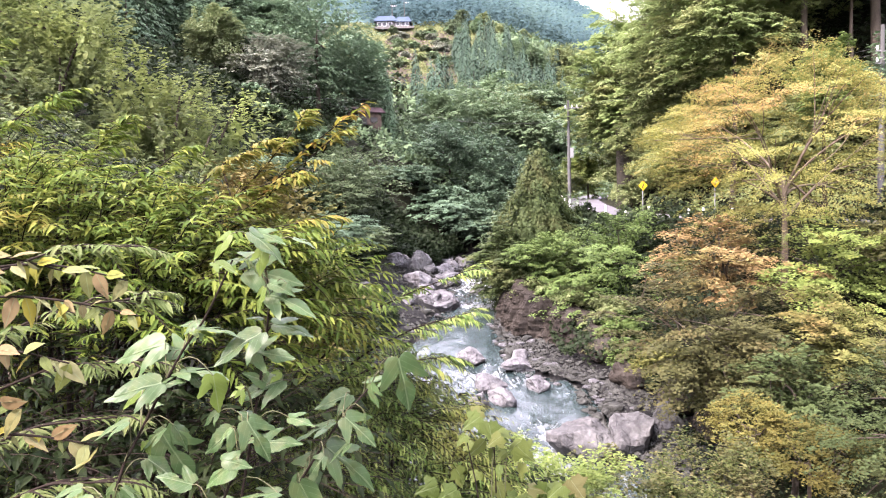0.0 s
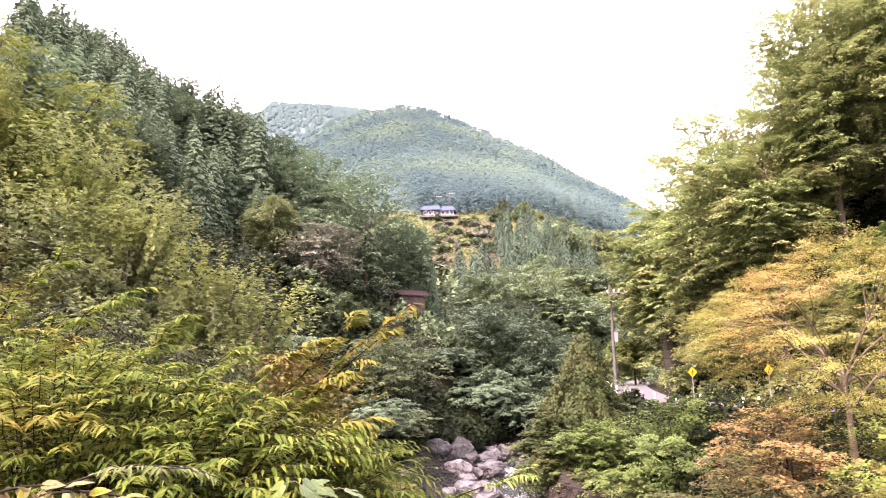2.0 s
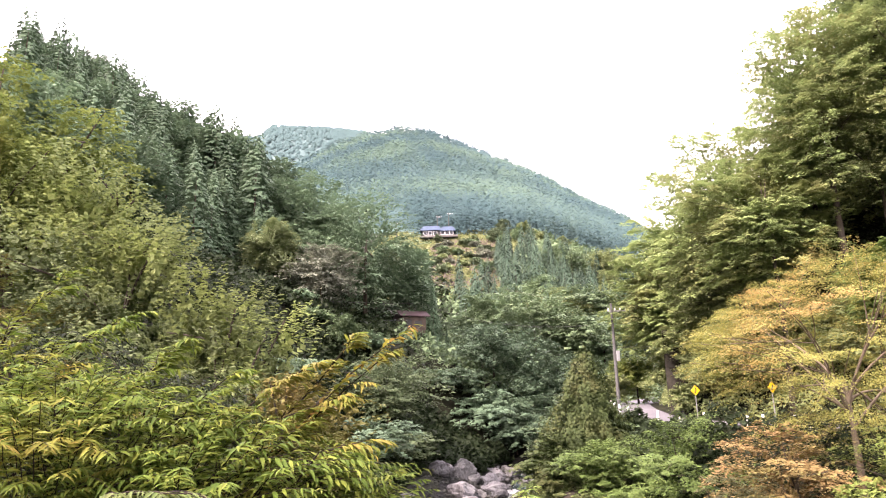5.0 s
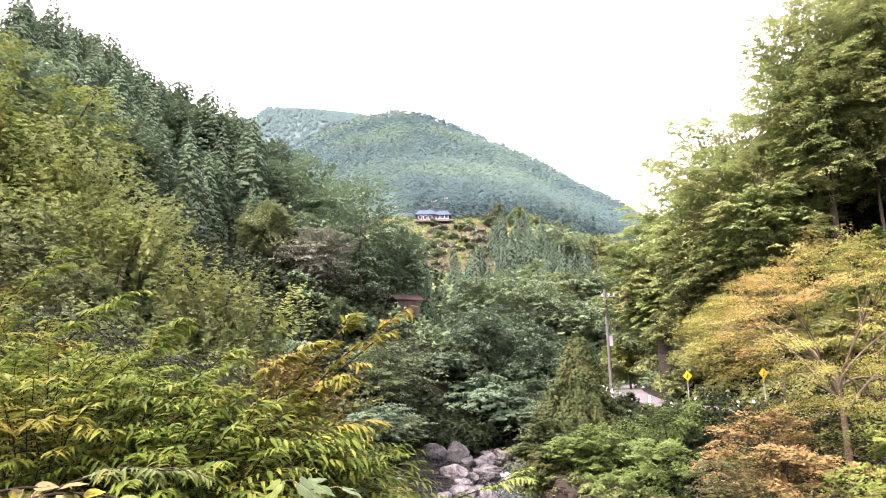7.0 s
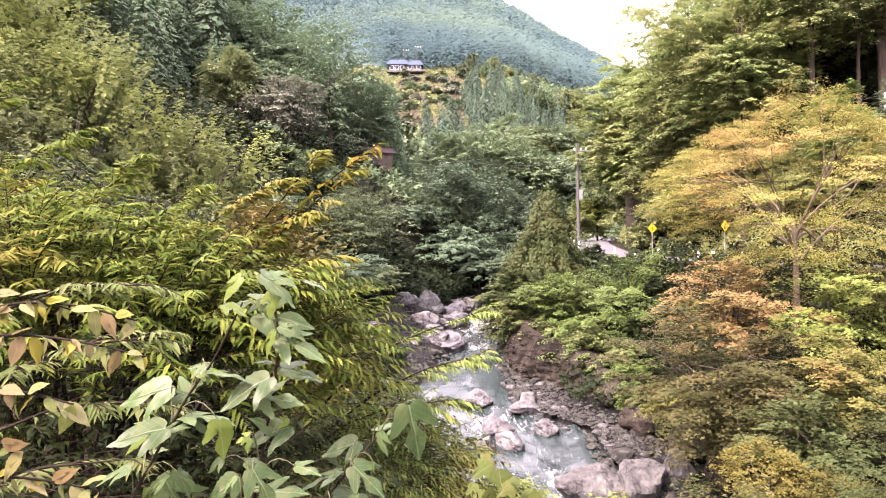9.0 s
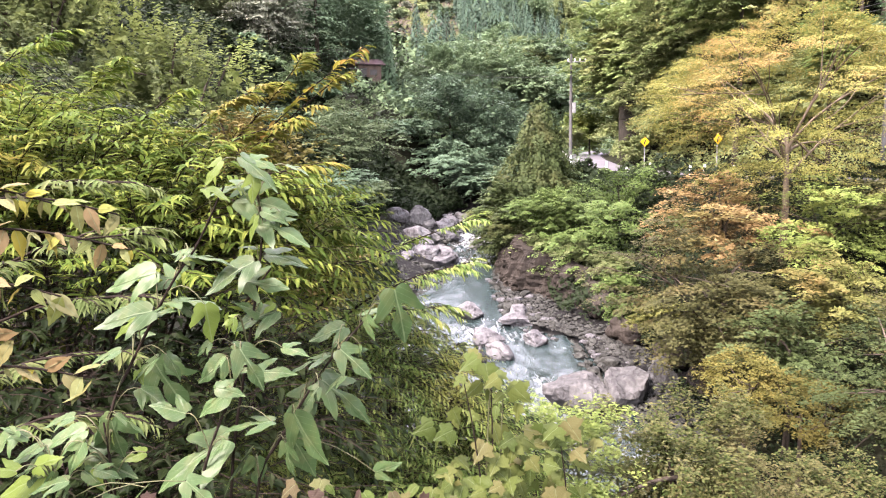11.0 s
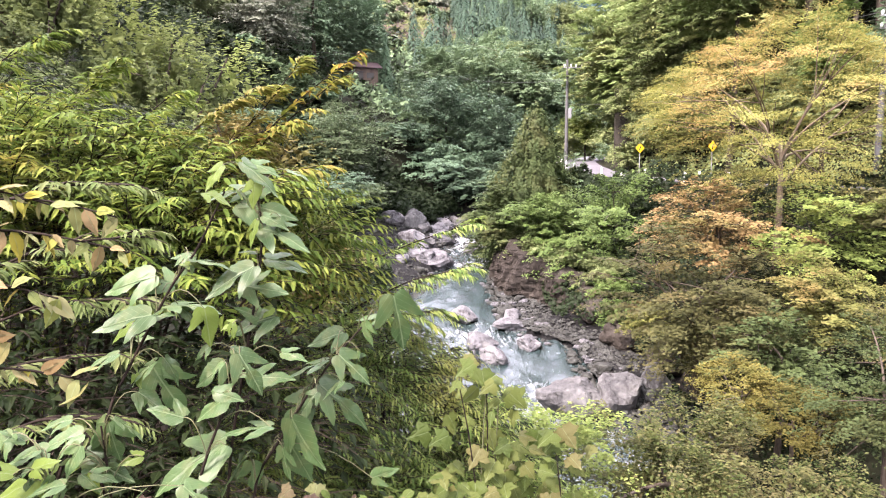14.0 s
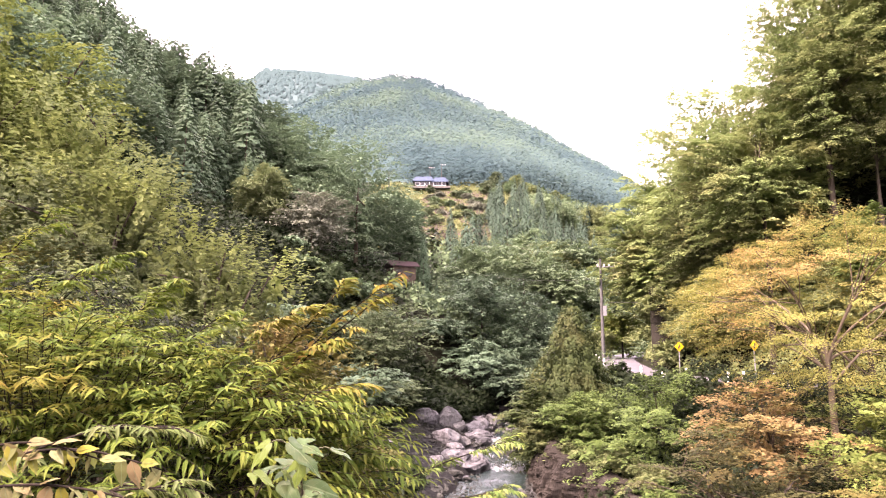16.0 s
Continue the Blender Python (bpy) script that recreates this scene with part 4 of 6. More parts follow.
# shaded hillside
for x, y, top, bot, w, st, mt, lb, b_ in (
        (-25.0, 78, 25.5, 13.5, 6.8, "round", F_TAN, "tan-leaved tree among the dark conifers", None),
        (-18.6, 78, 22.1, 12.5, 7.6, "layered", F_GREY, "greyish half-bare tree among the dark trees", PALE_BARK),
        (-14.9, 88, 32.2, 13.0, 14.8, "layered", F_DARK, "large dark broadleaf tree on the hillside", None),
        (-23.1, 95, 37.0, 17.0, 12.8, "layered", F_DARK, "large dark layered tree on the hillside", None),
        (-31.8, 104, 44.3, 25.0, 11.6, "layered", F_DARK, "dark broadleaf tree on the ridge", None),
        (-10.1, 97, 28.4, 13.5, 7.6, "layered", F_DARK, "dark tree beside the old hut", None),
        (-17.6, 70, 12.6, 8.0, 4.4, "round", F_MID, "small round bush tree on the terrace", None),
        (-13.8, 68, 11.8, 8.0, 3.2, "round", F_MID, "small pointed bush tree on the terrace", None),
        (-20.5, 72, 13.0, 7.0, 6.0, "round", F_DARK, "dark bush on the terrace", None),
        (-12.0, 74, 10.6, 6.0, 5.0, "round", F_DARK, "dark bush below the terrace wall", None)):
    tree(x, y, top, bot, w, st, mt, lb, group=G_L, leaf_px=6, limbs=16 if b_ else 6, bark=b_, density=0.55 if b_ else 0.9, cap=15000)


# ---- conifers ----
def cedar_proto(seed, H, W, material, name, label, group, boughs=170, leaf=0.8, leaves=9, core=90, power=0.82, loose=1.0):
    """A conical conifer: drooping boughs all round the stem, each with needle sprays, and inner sprays that close it."""
    rng = np.random.default_rng(seed)
    z = 1 - np.linspace(0.001, 1.0, boughs) ** 0.62 * rng.uniform(0.985, 1.0, boughs)
    ang = np.arange(boughs) * 2.39996 + rng.normal(0, 0.3, boughs)
    lobe = 1 + 0.13 * np.sin(z * 23 + 2 * ang) + 0.10 * np.sin(3 * ang + 9 * z) + rng.normal(0, 0.06 * loose**0.6, boughs)
    R = (W / 2 * np.minimum(1 - z, 0.93) ** power * lobe + 0.05) * (1 - 0.35 * np.clip(0.12 - z, 0, 1) / 0.12)
    d = np.stack([np.cos(ang), np.sin(ang), 0 * ang], -1)
    across = np.stack([-d[:, 1], d[:, 0], 0 * ang], -1)
    t = 1 - 0.5 * rng.random((boughs, leaves)) ** 1.5  # most sprays near the bough's tip
    wide = np.minimum(0.34 * R + 0.1, 0.75)
    w = rng.normal(0, 0.5, (boughs, leaves)) * (1.35 - t)
    P = d[:, None] * (R[:, None] * t)[..., None] + across[:, None] * (wide[:, None] * w)[..., None]
    P[..., 2] += H * z[:, None] + np.minimum(R, 2.5)[:, None] * (0.25 * t - 0.5 * t**2) - 0.22 * w**2 * wide[:, None] + rng.normal(0, 0.07 * loose, t.shape)
    N = unit(np.repeat((d * 0.9 + [0, 0, 0.65])[:, None], leaves, 1) + across[:, None] * (0.7 * w)[..., None] + rng.normal(0, 0.16 * loose**0.7, P.shape)).reshape(-1, 3)
    D = (d[:, None] * 0.8 + across[:, None] * (0.6 * w)[..., None] - [0, 0, 0.75] + rng.normal(0, 0.2 * loose, P.shape)).reshape(-1, 3)
    B = unit(np.cross(N, D))
    T = np.cross(B, N)
    S = (np.repeat(np.minimum(leaf, 0.10 + 0.25 * R)[:, None], leaves, 1).ravel() * rng.uniform(0.7, 1.3, boughs * leaves))[:, None]
    P = P.reshape(-1, 3)
    zi = 1 - np.sqrt(rng.random(core))
    ai = rng.uniform(0, 6.28, core)
    ri = W / 2 * (1 - zi) ** 0.82 * 0.66
    inner = np.stack([ri * np.cos(ai), ri * np.sin(ai), H * zi - 0.3 * ri], -1)
    Ni = np.stack([np.cos(ai), np.sin(ai), 0.7 + 0 * ai], -1)
    root = thing(name, (0, 0, -500), label, "conifer", group)
    Q = [np.stack([P - T * S * 0.4 - B * S * 0.36, P - T * S * 0.4 + B * S * 0.36, P + T * S * 0.6], 1), leaf_quads(inner, Ni, np.minimum(1.2, 0.2 + 0.7 * ri), rng, 0.9)]
    part("crown", quads_mesh("crown", Q, material), root)
    v, f = tube([(0, 0, -2), (0, 0, H * 0.4), (0, 0, H * 0.72)], [0.26, 0.15, 0.03], 7)
    part("trunk", mesh_of("trunk", v, f, BARK, True), root)
    return root


pointed = cedar_proto(331, 12.6, 9.8, F_POINT, "tree", "tall pointed green tree on the rock promontory", G_R, 760, 0.21, 42, 300, 0.66, 3.6)
pointed.location = (7.8, 52.0, -6.5)
tagged(pointed, category="tree")


def plant_copies(protos, spots, H0):
    """Copies of the conifers at (x, y, top) or with their own height."""
    for i, (x, y, height, wide) in enumerate(spots):
        p = protos[i % len(protos)]
        s = height / H0
        copy_thing(p, pose(x, y, float(land(x, y)) - 0.2, 0, 0, i * 77 % 360) @ Matrix.Diagonal((s * wide, s * wide, s, 1)))


cedars = [cedar_proto(300 + i, 22, 9.5, F_CEDAR, "cedar", "tall dark green cedar on the shaded hillside", "cedars on the hillside", 300, 0.44, 13, 110) for i in range(4)]
big_cedars = [cedar_proto(310 + i, 22, 9.5, F_CEDAR, "cedar", "large dark green cedar with drooping boughs", "cedars on the hillside", 500, 0.34, 22, 220) for i in range(3)]
hill_cedars = [cedar_proto(320 + i, 16, 7.0, F_CEDAR_PALE, "cypress", "pale green conifer in the stand below the farm", "conifers below the farm", 230, 0.44, 11, 70, 0.95) for i in range(3)]


def free_of(spots, x, y, gap):
    return all((x - a) ** 2 + (y - b) ** 2 > gap * gap for a, b, *_ in spots)


SKYLINE = ((-33.3, 85, 35.5, 1.1), (-33.2, 95, 44.6, 1.3), (-51.9, 100, 55.8, 1.3), (-41.5, 92, 42.8, 1.3), (-61.8, 110, 63.1, 1.3), (-75.2, 115, 73.8, 1.3), (-87.0, 118, 80.0, 1.3), (-28.6, 84, 30.0, 1.0), (-38.0, 84, 33.0, 1.1),
           (-72.6, 112, 69.3, 1.3), (-65.7, 110, 65.2, 1.3), (-50.5, 104, 54.1, 1.3), (-49.2, 108, 54.2, 1.3), (-43.5, 102, 50.3, 1.3), (-42.1, 106, 50.1, 1.3), (-36.2, 98, 45.7, 1.3), (-33.5, 100, 43.5, 1.3), (-86.3, 116, 77.9, 1.3))
spots = [(x, y, top - float(land(x, y)), w) for x, y, top, w in SKYLINE]
plant_copies(big_cedars, spots, 22)
r = np.random.default_rng(17)
more = []
while len(more) < 120:
    y = r.uniform(72, 150)
    x = -r.uniform(0.30, 0.76) * y
    if free_of(spots + more, x, y, 3.3 if y > 105 else 4.0) and not (x > -30 and y < 100):
        more.append((x, y, r.uniform(13, 20), r.uniform(1.0, 1.3)))
plant_copies(cedars, more, 22)
lone = [(-6.4, 95, 20.4, 0.75), (-8.7, 115, 29.2, 0.8), (4.4, 105, 22.3, 0.6), (-4.4, 92, 13.4, 0.6)]
plant_copies(big_cedars, [(x, y, top - float(land(x, y)), w) for x, y, top, w in lone], 22)
spots = []
r = np.random.default_rng(23)
while len(spots) < 105:
    y = r.uniform(122, 190)
    x = r.uniform(-0.03, 0.26) * y
    if x < 0.03 * y and y > 145:
        continue
    if free_of(spots, x, y, 3.6):
        spots.append((x, y, r.uniform(7.0, 12.0), r.uniform(0.75, 1.0)))
plant_copies(hill_cedars, spots, 16)
for p in cedars + big_cedars + hill_cedars:  # the first of each kind stands in the wood too
    i = (cedars + big_cedars + hill_cedars).index(p)
    x, y = (-70 - 4 * i, 128 + 3 * i) if p not in hill_cedars else (20 + 5 * i, 176 + 6 * i)
    p.location = (x, y, float(land(x, y)) - 0.2)


# dark broadleaf trees between the conifers, copies of a few
oaks = []
for i in range(4):
    oaks.append(tree(-40 - 9 * i, 100 + 4 * i, float(land(-40 - 9 * i, 100 + 4 * i)) + 14, float(land(-40 - 9 * i, 100 + 4 * i)) + 1.5, 11, "layered", F_DARK, "dark leafy broadleaf tree on the shaded hillside", leaf_px=7.2, limbs=3, cap=5000, group=G_L))
r = np.random.default_rng(29)
done = []
for k in range(400):
    y = r.uniform(62, 150)
    x = -r.uniform(0.10, 0.75) * y
    if len(done) >= 46 or not free_of(done, x, y, 6.5) or (x > -26 and 74 < y < 100) or (x > -12 and y < 78) or (x > -34 and y < 74):
        continue
    done.append((x, y))
    s = r.uniform(0.55, 1.0)
    copy_thing(oaks[k % 4], pose(x, y, float(land(x, y)) - 0.2, 0, 0, k * 67 % 360) @ Matrix.Diagonal((s, s, s * r.uniform(0.85, 1.15), 1)))
pale_oaks = [tree(24 + 9 * i, 168 + 8 * i, float(land(24 + 9 * i, 168 + 8 * i)) + 10, float(land(24 + 9 * i, 168 + 8 * i)) + 1.2, 11, "layered", F_YOUNG if i else F_MID, "light green rounded tree on the slope below the farm", leaf_px=3.6, limbs=3, cap=5200, group=G_C) for i in range(3)]
for k in range(40):
    y = r.uniform(85, 175)
    x = r.uniform(0.06, 0.42) * y
    if not free_of(done, x, y, 6.0) or (y < 110 and x < 20):
        continue
    done.append((x, y))
    s = r.uniform(0.45, 0.75)
    copy_thing(pale_oaks[k % 3], pose(x, y, float(land(x, y)) - 0.2, 0, 0, k * 67 % 360) @ Matrix.Diagonal((s, s, s, 1)))


def undergrowth(name, label, n, fx, fy, material, px, seed, high=1.2, keep=None):
    """Low leaves that cover a stretch of ground: fx, fy give the plan from two random numbers."""
    r = np.random.default_rng(seed)
    y = fy(r.random(n))
    x = fx(r.random(n), y)
    if keep is not None:
        k = keep(x, y)
        x, y = x[k], y[k]
    p = np.stack([x, y, 0 * x], -1)
    lump = np.clip(0.5 + 0.8 * fbm(p, seed, 3, 0.9), 0.05, 1.5)
    P = np.stack([x, y, land(x, y) + high * lump * r.random(len(x)) ** 0.5], -1)
    N = r.normal(0, 0.6, (len(x), 3)) + [-0.15, -0.35, 0.9]
    tagged(new(name, quads_mesh(name, leaf_tris(P, N, px * y / 1193, r, 0.9), material)), label, "undergrowth", kind="stuff")


undergrowth("slope_undergrowth", "low green scrub covering the slope above the road", 26000, lambda u, y: np.interp(y, Y_ROAD, X_ROAD) + 3.0 + 6 * u, lambda u: 33 + 36 * u, F_YOUNG, 6, 61, 1.6)
# shade-dark scrub fills the hollow under the slope's tall trees
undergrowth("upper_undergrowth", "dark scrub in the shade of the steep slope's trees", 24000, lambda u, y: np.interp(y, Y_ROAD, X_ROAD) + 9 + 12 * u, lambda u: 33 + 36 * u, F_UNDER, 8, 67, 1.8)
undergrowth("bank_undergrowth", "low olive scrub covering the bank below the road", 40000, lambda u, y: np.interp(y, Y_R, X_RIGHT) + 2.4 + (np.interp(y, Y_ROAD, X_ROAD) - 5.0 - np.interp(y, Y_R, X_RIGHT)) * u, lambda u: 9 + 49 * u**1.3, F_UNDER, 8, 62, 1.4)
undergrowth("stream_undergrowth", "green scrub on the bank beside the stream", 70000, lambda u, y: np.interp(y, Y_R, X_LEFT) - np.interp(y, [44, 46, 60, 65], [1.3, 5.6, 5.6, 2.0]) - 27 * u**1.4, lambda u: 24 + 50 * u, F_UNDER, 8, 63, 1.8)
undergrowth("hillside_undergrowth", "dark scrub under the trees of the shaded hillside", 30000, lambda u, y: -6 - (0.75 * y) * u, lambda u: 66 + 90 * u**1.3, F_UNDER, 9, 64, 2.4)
undergrowth("valley_undergrowth", "green scrub under the trees at the valley head", 42000, lambda u, y: -10 + (0.46 * y + 10) * u, lambda u: 80 + 156 * u**1.2, F_MID, 9, 65, 2.4, lambda x, y: (x > 0.035 * y) & ((x > 0.09 * y) | (y < 190)) | (y < 145))
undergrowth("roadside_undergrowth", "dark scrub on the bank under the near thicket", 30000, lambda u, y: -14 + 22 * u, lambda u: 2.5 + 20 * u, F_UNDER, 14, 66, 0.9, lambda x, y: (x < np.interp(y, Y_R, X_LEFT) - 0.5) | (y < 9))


# ---- distant forest on the mountain: too many to count ----
def mountain_forest():
    r = np.random.default_rng(31)
    n = 16500
    y = 240 + 470 * r.random(n) ** 0.85
    x = r.uniform(-0.42, 0.34, n) * y
    low = r.random(n) < 0.14  # close wood along the foot of the mountain
    y = np.where(low, r.uniform(226, 300, n), y)
    x = np.where(low, r.uniform(-0.1, 0.34, n) * y, x)
    far = ~low & (r.random(n) < 0.27)
    y = np.where(far, r.uniform(760, 1015, n), y)
    x = np.where(far, r.uniform(-0.42, -0.08, n) * y, x)
    z = land(x, y)
    round_ = (np.sin(x * 0.03 + 1) + np.sin(y * 0.023) + r.normal(0, 0.6, n)) > 1.1
    h = np.where(round_, r.uniform(6, 9, n), r.uniform(8, 13, n))
    w = np.where(round_, r.uniform(3.0, 4.2, n), r.uniform(1.8, 2.6, n))
    h = np.where(far, 0.5 * h, h)
    k = 24
    t = r.random((n, k)) ** 1.2
    a = r.uniform(0, 6.28, (n, k))
    prof = np.where(round_[:, None], np.sqrt(np.maximum(1 - (2 * t - 0.9) ** 2 / 1.3, 0.03)), (1 - t) ** 0.8 + 0.04)
    rad = w[:, None] * prof * r.uniform(0.7, 1.1, (n, k))
    P = np.stack([x[:, None] + rad * np.cos(a), y[:, None] + rad * np.sin(a), z[:, None] + t * h[:, None]], -1).reshape(-1, 3)
    N = np.stack([0.4 * np.cos(a), 0.4 * np.sin(a) - 0.4, 0.9 + 0 * a], -1).reshape(-1, 3) + r.normal(0, 0.12, (n * k, 3))
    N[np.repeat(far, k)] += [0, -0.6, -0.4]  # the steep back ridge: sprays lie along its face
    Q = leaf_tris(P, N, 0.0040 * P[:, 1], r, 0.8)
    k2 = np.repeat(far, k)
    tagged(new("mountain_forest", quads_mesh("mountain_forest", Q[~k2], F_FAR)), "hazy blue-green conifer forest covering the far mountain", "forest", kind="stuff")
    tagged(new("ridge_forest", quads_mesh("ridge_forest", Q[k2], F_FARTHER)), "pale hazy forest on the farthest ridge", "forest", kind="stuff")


mountain_forest()

# ---- roadside things ----
def warning_sign(x, y, z, height, turn):
    root = thing("warning_sign", (x, y, z), "yellow diamond bend sign on a white post beside the road", "road sign", "bend signs")
    v, f = tube([(0, 0, -0.3), (0, 0, height)], [0.035, 0.035], 10)
    part("post", mesh_of("post", v, f, STEEL, True), root)
    bm = box(0.52, 0.02, 0.52, bevel=0.008)
    bmesh.ops.rotate(bm, cent=(0, 0, 0), matrix=Matrix.Rotation(radians(45), 3, "Y"), verts=bm.verts)
    bmesh.ops.translate(bm, vec=(0, -0.05, height - 0.36), verts=bm.verts)
    plate = part("plate", from_bm("plate", bm, YELLOW), root, "yellow diamond plate")
    v, f = tube([(-0.05, -0.075, height - 0.55), (-0.05, -0.075, height - 0.38), (0.03, -0.075, height - 0.32), (0.03, -0.075, height - 0.2)], [0.035] * 4, 6)
    part("arrow", mesh_of("arrow", v, f, BLACK), plate, "black bend arrow")
    root.rotation_euler[2] = radians(turn)
    return root


warning_sign(15.2, 50.0, 0.55, 2.65, 12)
warning_sign(18.2, 44.3, 0.30, 2.85, 22)


def guard_post():
    root = thing("guard_post", (0, 0, 0), "short white guard post at the road's outer edge", "guard post", "guard posts")
    v, f = tube([(0, 0, -0.3), (0, 0, 0.62), (0, 0, 0.7)], [0.085, 0.085, 0.06], 10)
    part("shaft", mesh_of("shaft", v, f, WHITE, True), root)
    part("cap", from_bm("cap", box(0.15, 0.15, 0.05, (0, 0, 0.71), 0.015), WHITE), root)
    return root


first_post = guard_post()
edge = rc - side * 1.8
posts = [int(t) for t in (76, 77.5, 80, 82, 84, 86.5, 88.5, 90, 92, 94, 96, 98)]
first_post.location = tuple(edge[74])
for i in posts:
    copy_thing(first_post, Matrix.Translation(edge[i]))


def utility_pole(x, y, z, H, label, arms, boxes):
    root = thing("utility_pole", (x, y, z), label, "utility pole", "utility poles")
    v, f = tube([(0, 0, -0.5), (0, 0, H * 0.5), (0, 0, H)], [0.19, 0.16, 0.11], 12)
    part("shaft", mesh_of("shaft", v, f, POLE_GREY, True), root)
    for h in arms:
        arm = part("crossarm", from_bm("crossarm", box(1.9, 0.09, 0.09, (0.55, 0, h), 0.01), STEEL), root)
        for k in (-0.3, 0.35, 0.85, 1.4):
            v, f = tube([(k, 0, h + 0.05), (k, 0, h + 0.12), (k, 0, h + 0.26), (k, 0, h + 0.3)], [0.03, 0.07, 0.07, 0.02], 8)
            part("insulator", mesh_of("insulator", v, f, WHITE, True), arm)
    for h in boxes:
        part("box", from_bm("box", box(0.34, 0.3, 0.5, (0.27, -0.05, h), 0.03), STEEL), root, "grey terminal box")
    return root


utility_pole(13.3, 68.0, 2.0, 9.95, "tall concrete utility pole beside the bend", (9.2,), (5.0, 4.5))
utility_pole(26.3, 40.0, 1.2, 10.4, "concrete utility pole behind the autumn tree", (8.9, 8.2), ())
utility_pole(-25.0, 205.0, float(land(-25, 205)), 9.0, "utility pole beside the farm", (8.3,), ())
utility_pole(-13.2, 226.0, float(land(-13, 226)), 8.0, "utility pole behind the farmhouse", (7.3,), ())
utility_pole(-9.2, 226.0, float(land(-9, 226)), 9.0, "utility pole behind the farmhouse", (8.3,), ())


def cable(a, b, sag, r=0.02):
    s = np.linspace(0, 1, 24)[:, None]
    p = np.array(a) * (1 - s) + np.array(b) * s - np.array([0, 0, 1.0]) * 4 * sag * s * (1 - s)
    v, f = tube(p, r, 5)
    tagged(new("cable", mesh_of("cable", v, f, CABLE, True)), "thin grey overhead cable strung across the valley", "cable", "overhead cables")


for dx, dz in ((-0.3, 9.5), (1.4, 9.5), (0.1, 5.6)):
    cable((13.3 + dx, 68, 2.0 + dz), (26.3 + dx, 40, 1.2 + min(dz, 9.2) * (0.99 if dz > 6 else 1)), 0.5, 0.01)
cable((-60, 30, 20), (-8.0, 95, 16.9), 3.2, 0.035)
cable((-60, 33, 15), (-8.0, 95, 14.6), 2.5, 0.025)
cable((-8.0, 95, 16.9), (13.3, 68, 10.0), 1.5, 0.012)

# retaining wall at the headland and the terrace wall, each of stacked courses
def course_wall(name, at, turn, width, height, label, rows_, material, batter=0.12):
    root = thing(name, at, label, "retaining wall", kind="structure")
    h = height / rows_
    for i in range(rows_):
        b = from_bm("course", box(width, 0.6, h - 0.02, (0, batter * h * i, h * (i + 0.5)), 0.02), material)
        part("course", b, root)
    root.rotation_euler[2] = radians(turn)


course_wall("retaining_wall", (17.0, 60.6, 1.0), -12, 1.7, 7.4, "tall stained concrete retaining wall at the headland", 9, STAINED)
course_wall("terrace_wall", (-13.2, 79.6, 9.6), 4, 3.6, 1.2, "low pale stone terrace wall under the hut", 3, CONCRETE)


# ---- buildings ----
def farmhouse():
    x, y, z = -12.6, 221.0, 59.2
    root = thing("farmhouse", (x, y, z), "low white farmhouse with a blue-grey roof on the hill", "house")
    part("wall", from_bm("wall", box(10.5, 6, 2.1, (0, 0, 0.8)), PLASTER), root)
    for sx, w, h in ((-2.4, 6.4, 0.0), (3.2, 4.6, -0.35)):
        v = [(sx - w / 2 - .4, -3.6, 1.95 + h), (sx + w / 2 + .4, -3.6, 1.95 + h), (sx + w / 2 - .6, 0, 4.3 + h), (sx - w / 2 + .6, 0, 4.3 + h), (sx - w / 2 - .4, 3.6, 1.95 + h), (sx + w / 2 + .4, 3.6, 1.95 + h)]
        v += [(a, b, c - 0.18) for a, b, c in v]
        f4 = np.array([(0, 1, 2, 3), (3, 2, 5, 4), (6, 9, 8, 7), (9, 10, 11, 8), (0, 6, 7, 1), (4, 5, 11, 10)])
        f3 = np.array([(0, 3, 4), (1, 5, 2), (6, 10, 9), (7, 8, 11)])
        part("roof", mesh_of("roof", v, [f4, f3], ROOF_BLUE), root)
    for i, wx in enumerate((-4.3, -2.6, -0.9, 1.6, 3.2, 4.5)):
        wi = part("window", from_bm("window", box(1.3, 0.08, 1.3, (wx, -3.03, 0.95), 0.02), WHITE), root)
        part("pane", from_bm("pane", box(1.1, 0.04, 1.1, (wx, -3.08, 0.95)), GLASS_DARK), wi)
    part("terrace", from_bm("terrace", box(12.5, 2.0, 0.7, (0.4, -4.0, -0.6), 0.05), CONCRETE), root)


farmhouse()


def hut():
    root = thing("hut", (-9.6, 95.0, 12.6), "old timber hut with a rusty red roof among trees", "hut")
    part("wall", from_bm("wall", box(3.4, 3.0, 2.2, (0, 0, 1.1)), TIMBER), root)
    for s in (-1, 1):
        bm = box(4.4, 2.1, 0.12, (0, 0, 0))
        bmesh.ops.rotate(bm, cent=(0, 0, 0), matrix=Matrix.Rotation(radians(-26 * s), 3, "X"), verts=bm.verts)
        bmesh.ops.translate(bm, vec=(0.1, 0.9 * s, 2.75), verts=bm.verts)
        part("roof", from_bm("roof", bm, ROOF_RED), root)
    part("window", from_bm("window", box(1.0, 0.06, 0.7, (0.6, -1.53, 1.3)), PLASTER), root)
    part("door", from_bm("door", box(0.8, 0.06, 1.8, (-0.8, -1.53, 0.9)), PLASTER), root)
    root.rotation_euler[2] = radians(24)


hut()


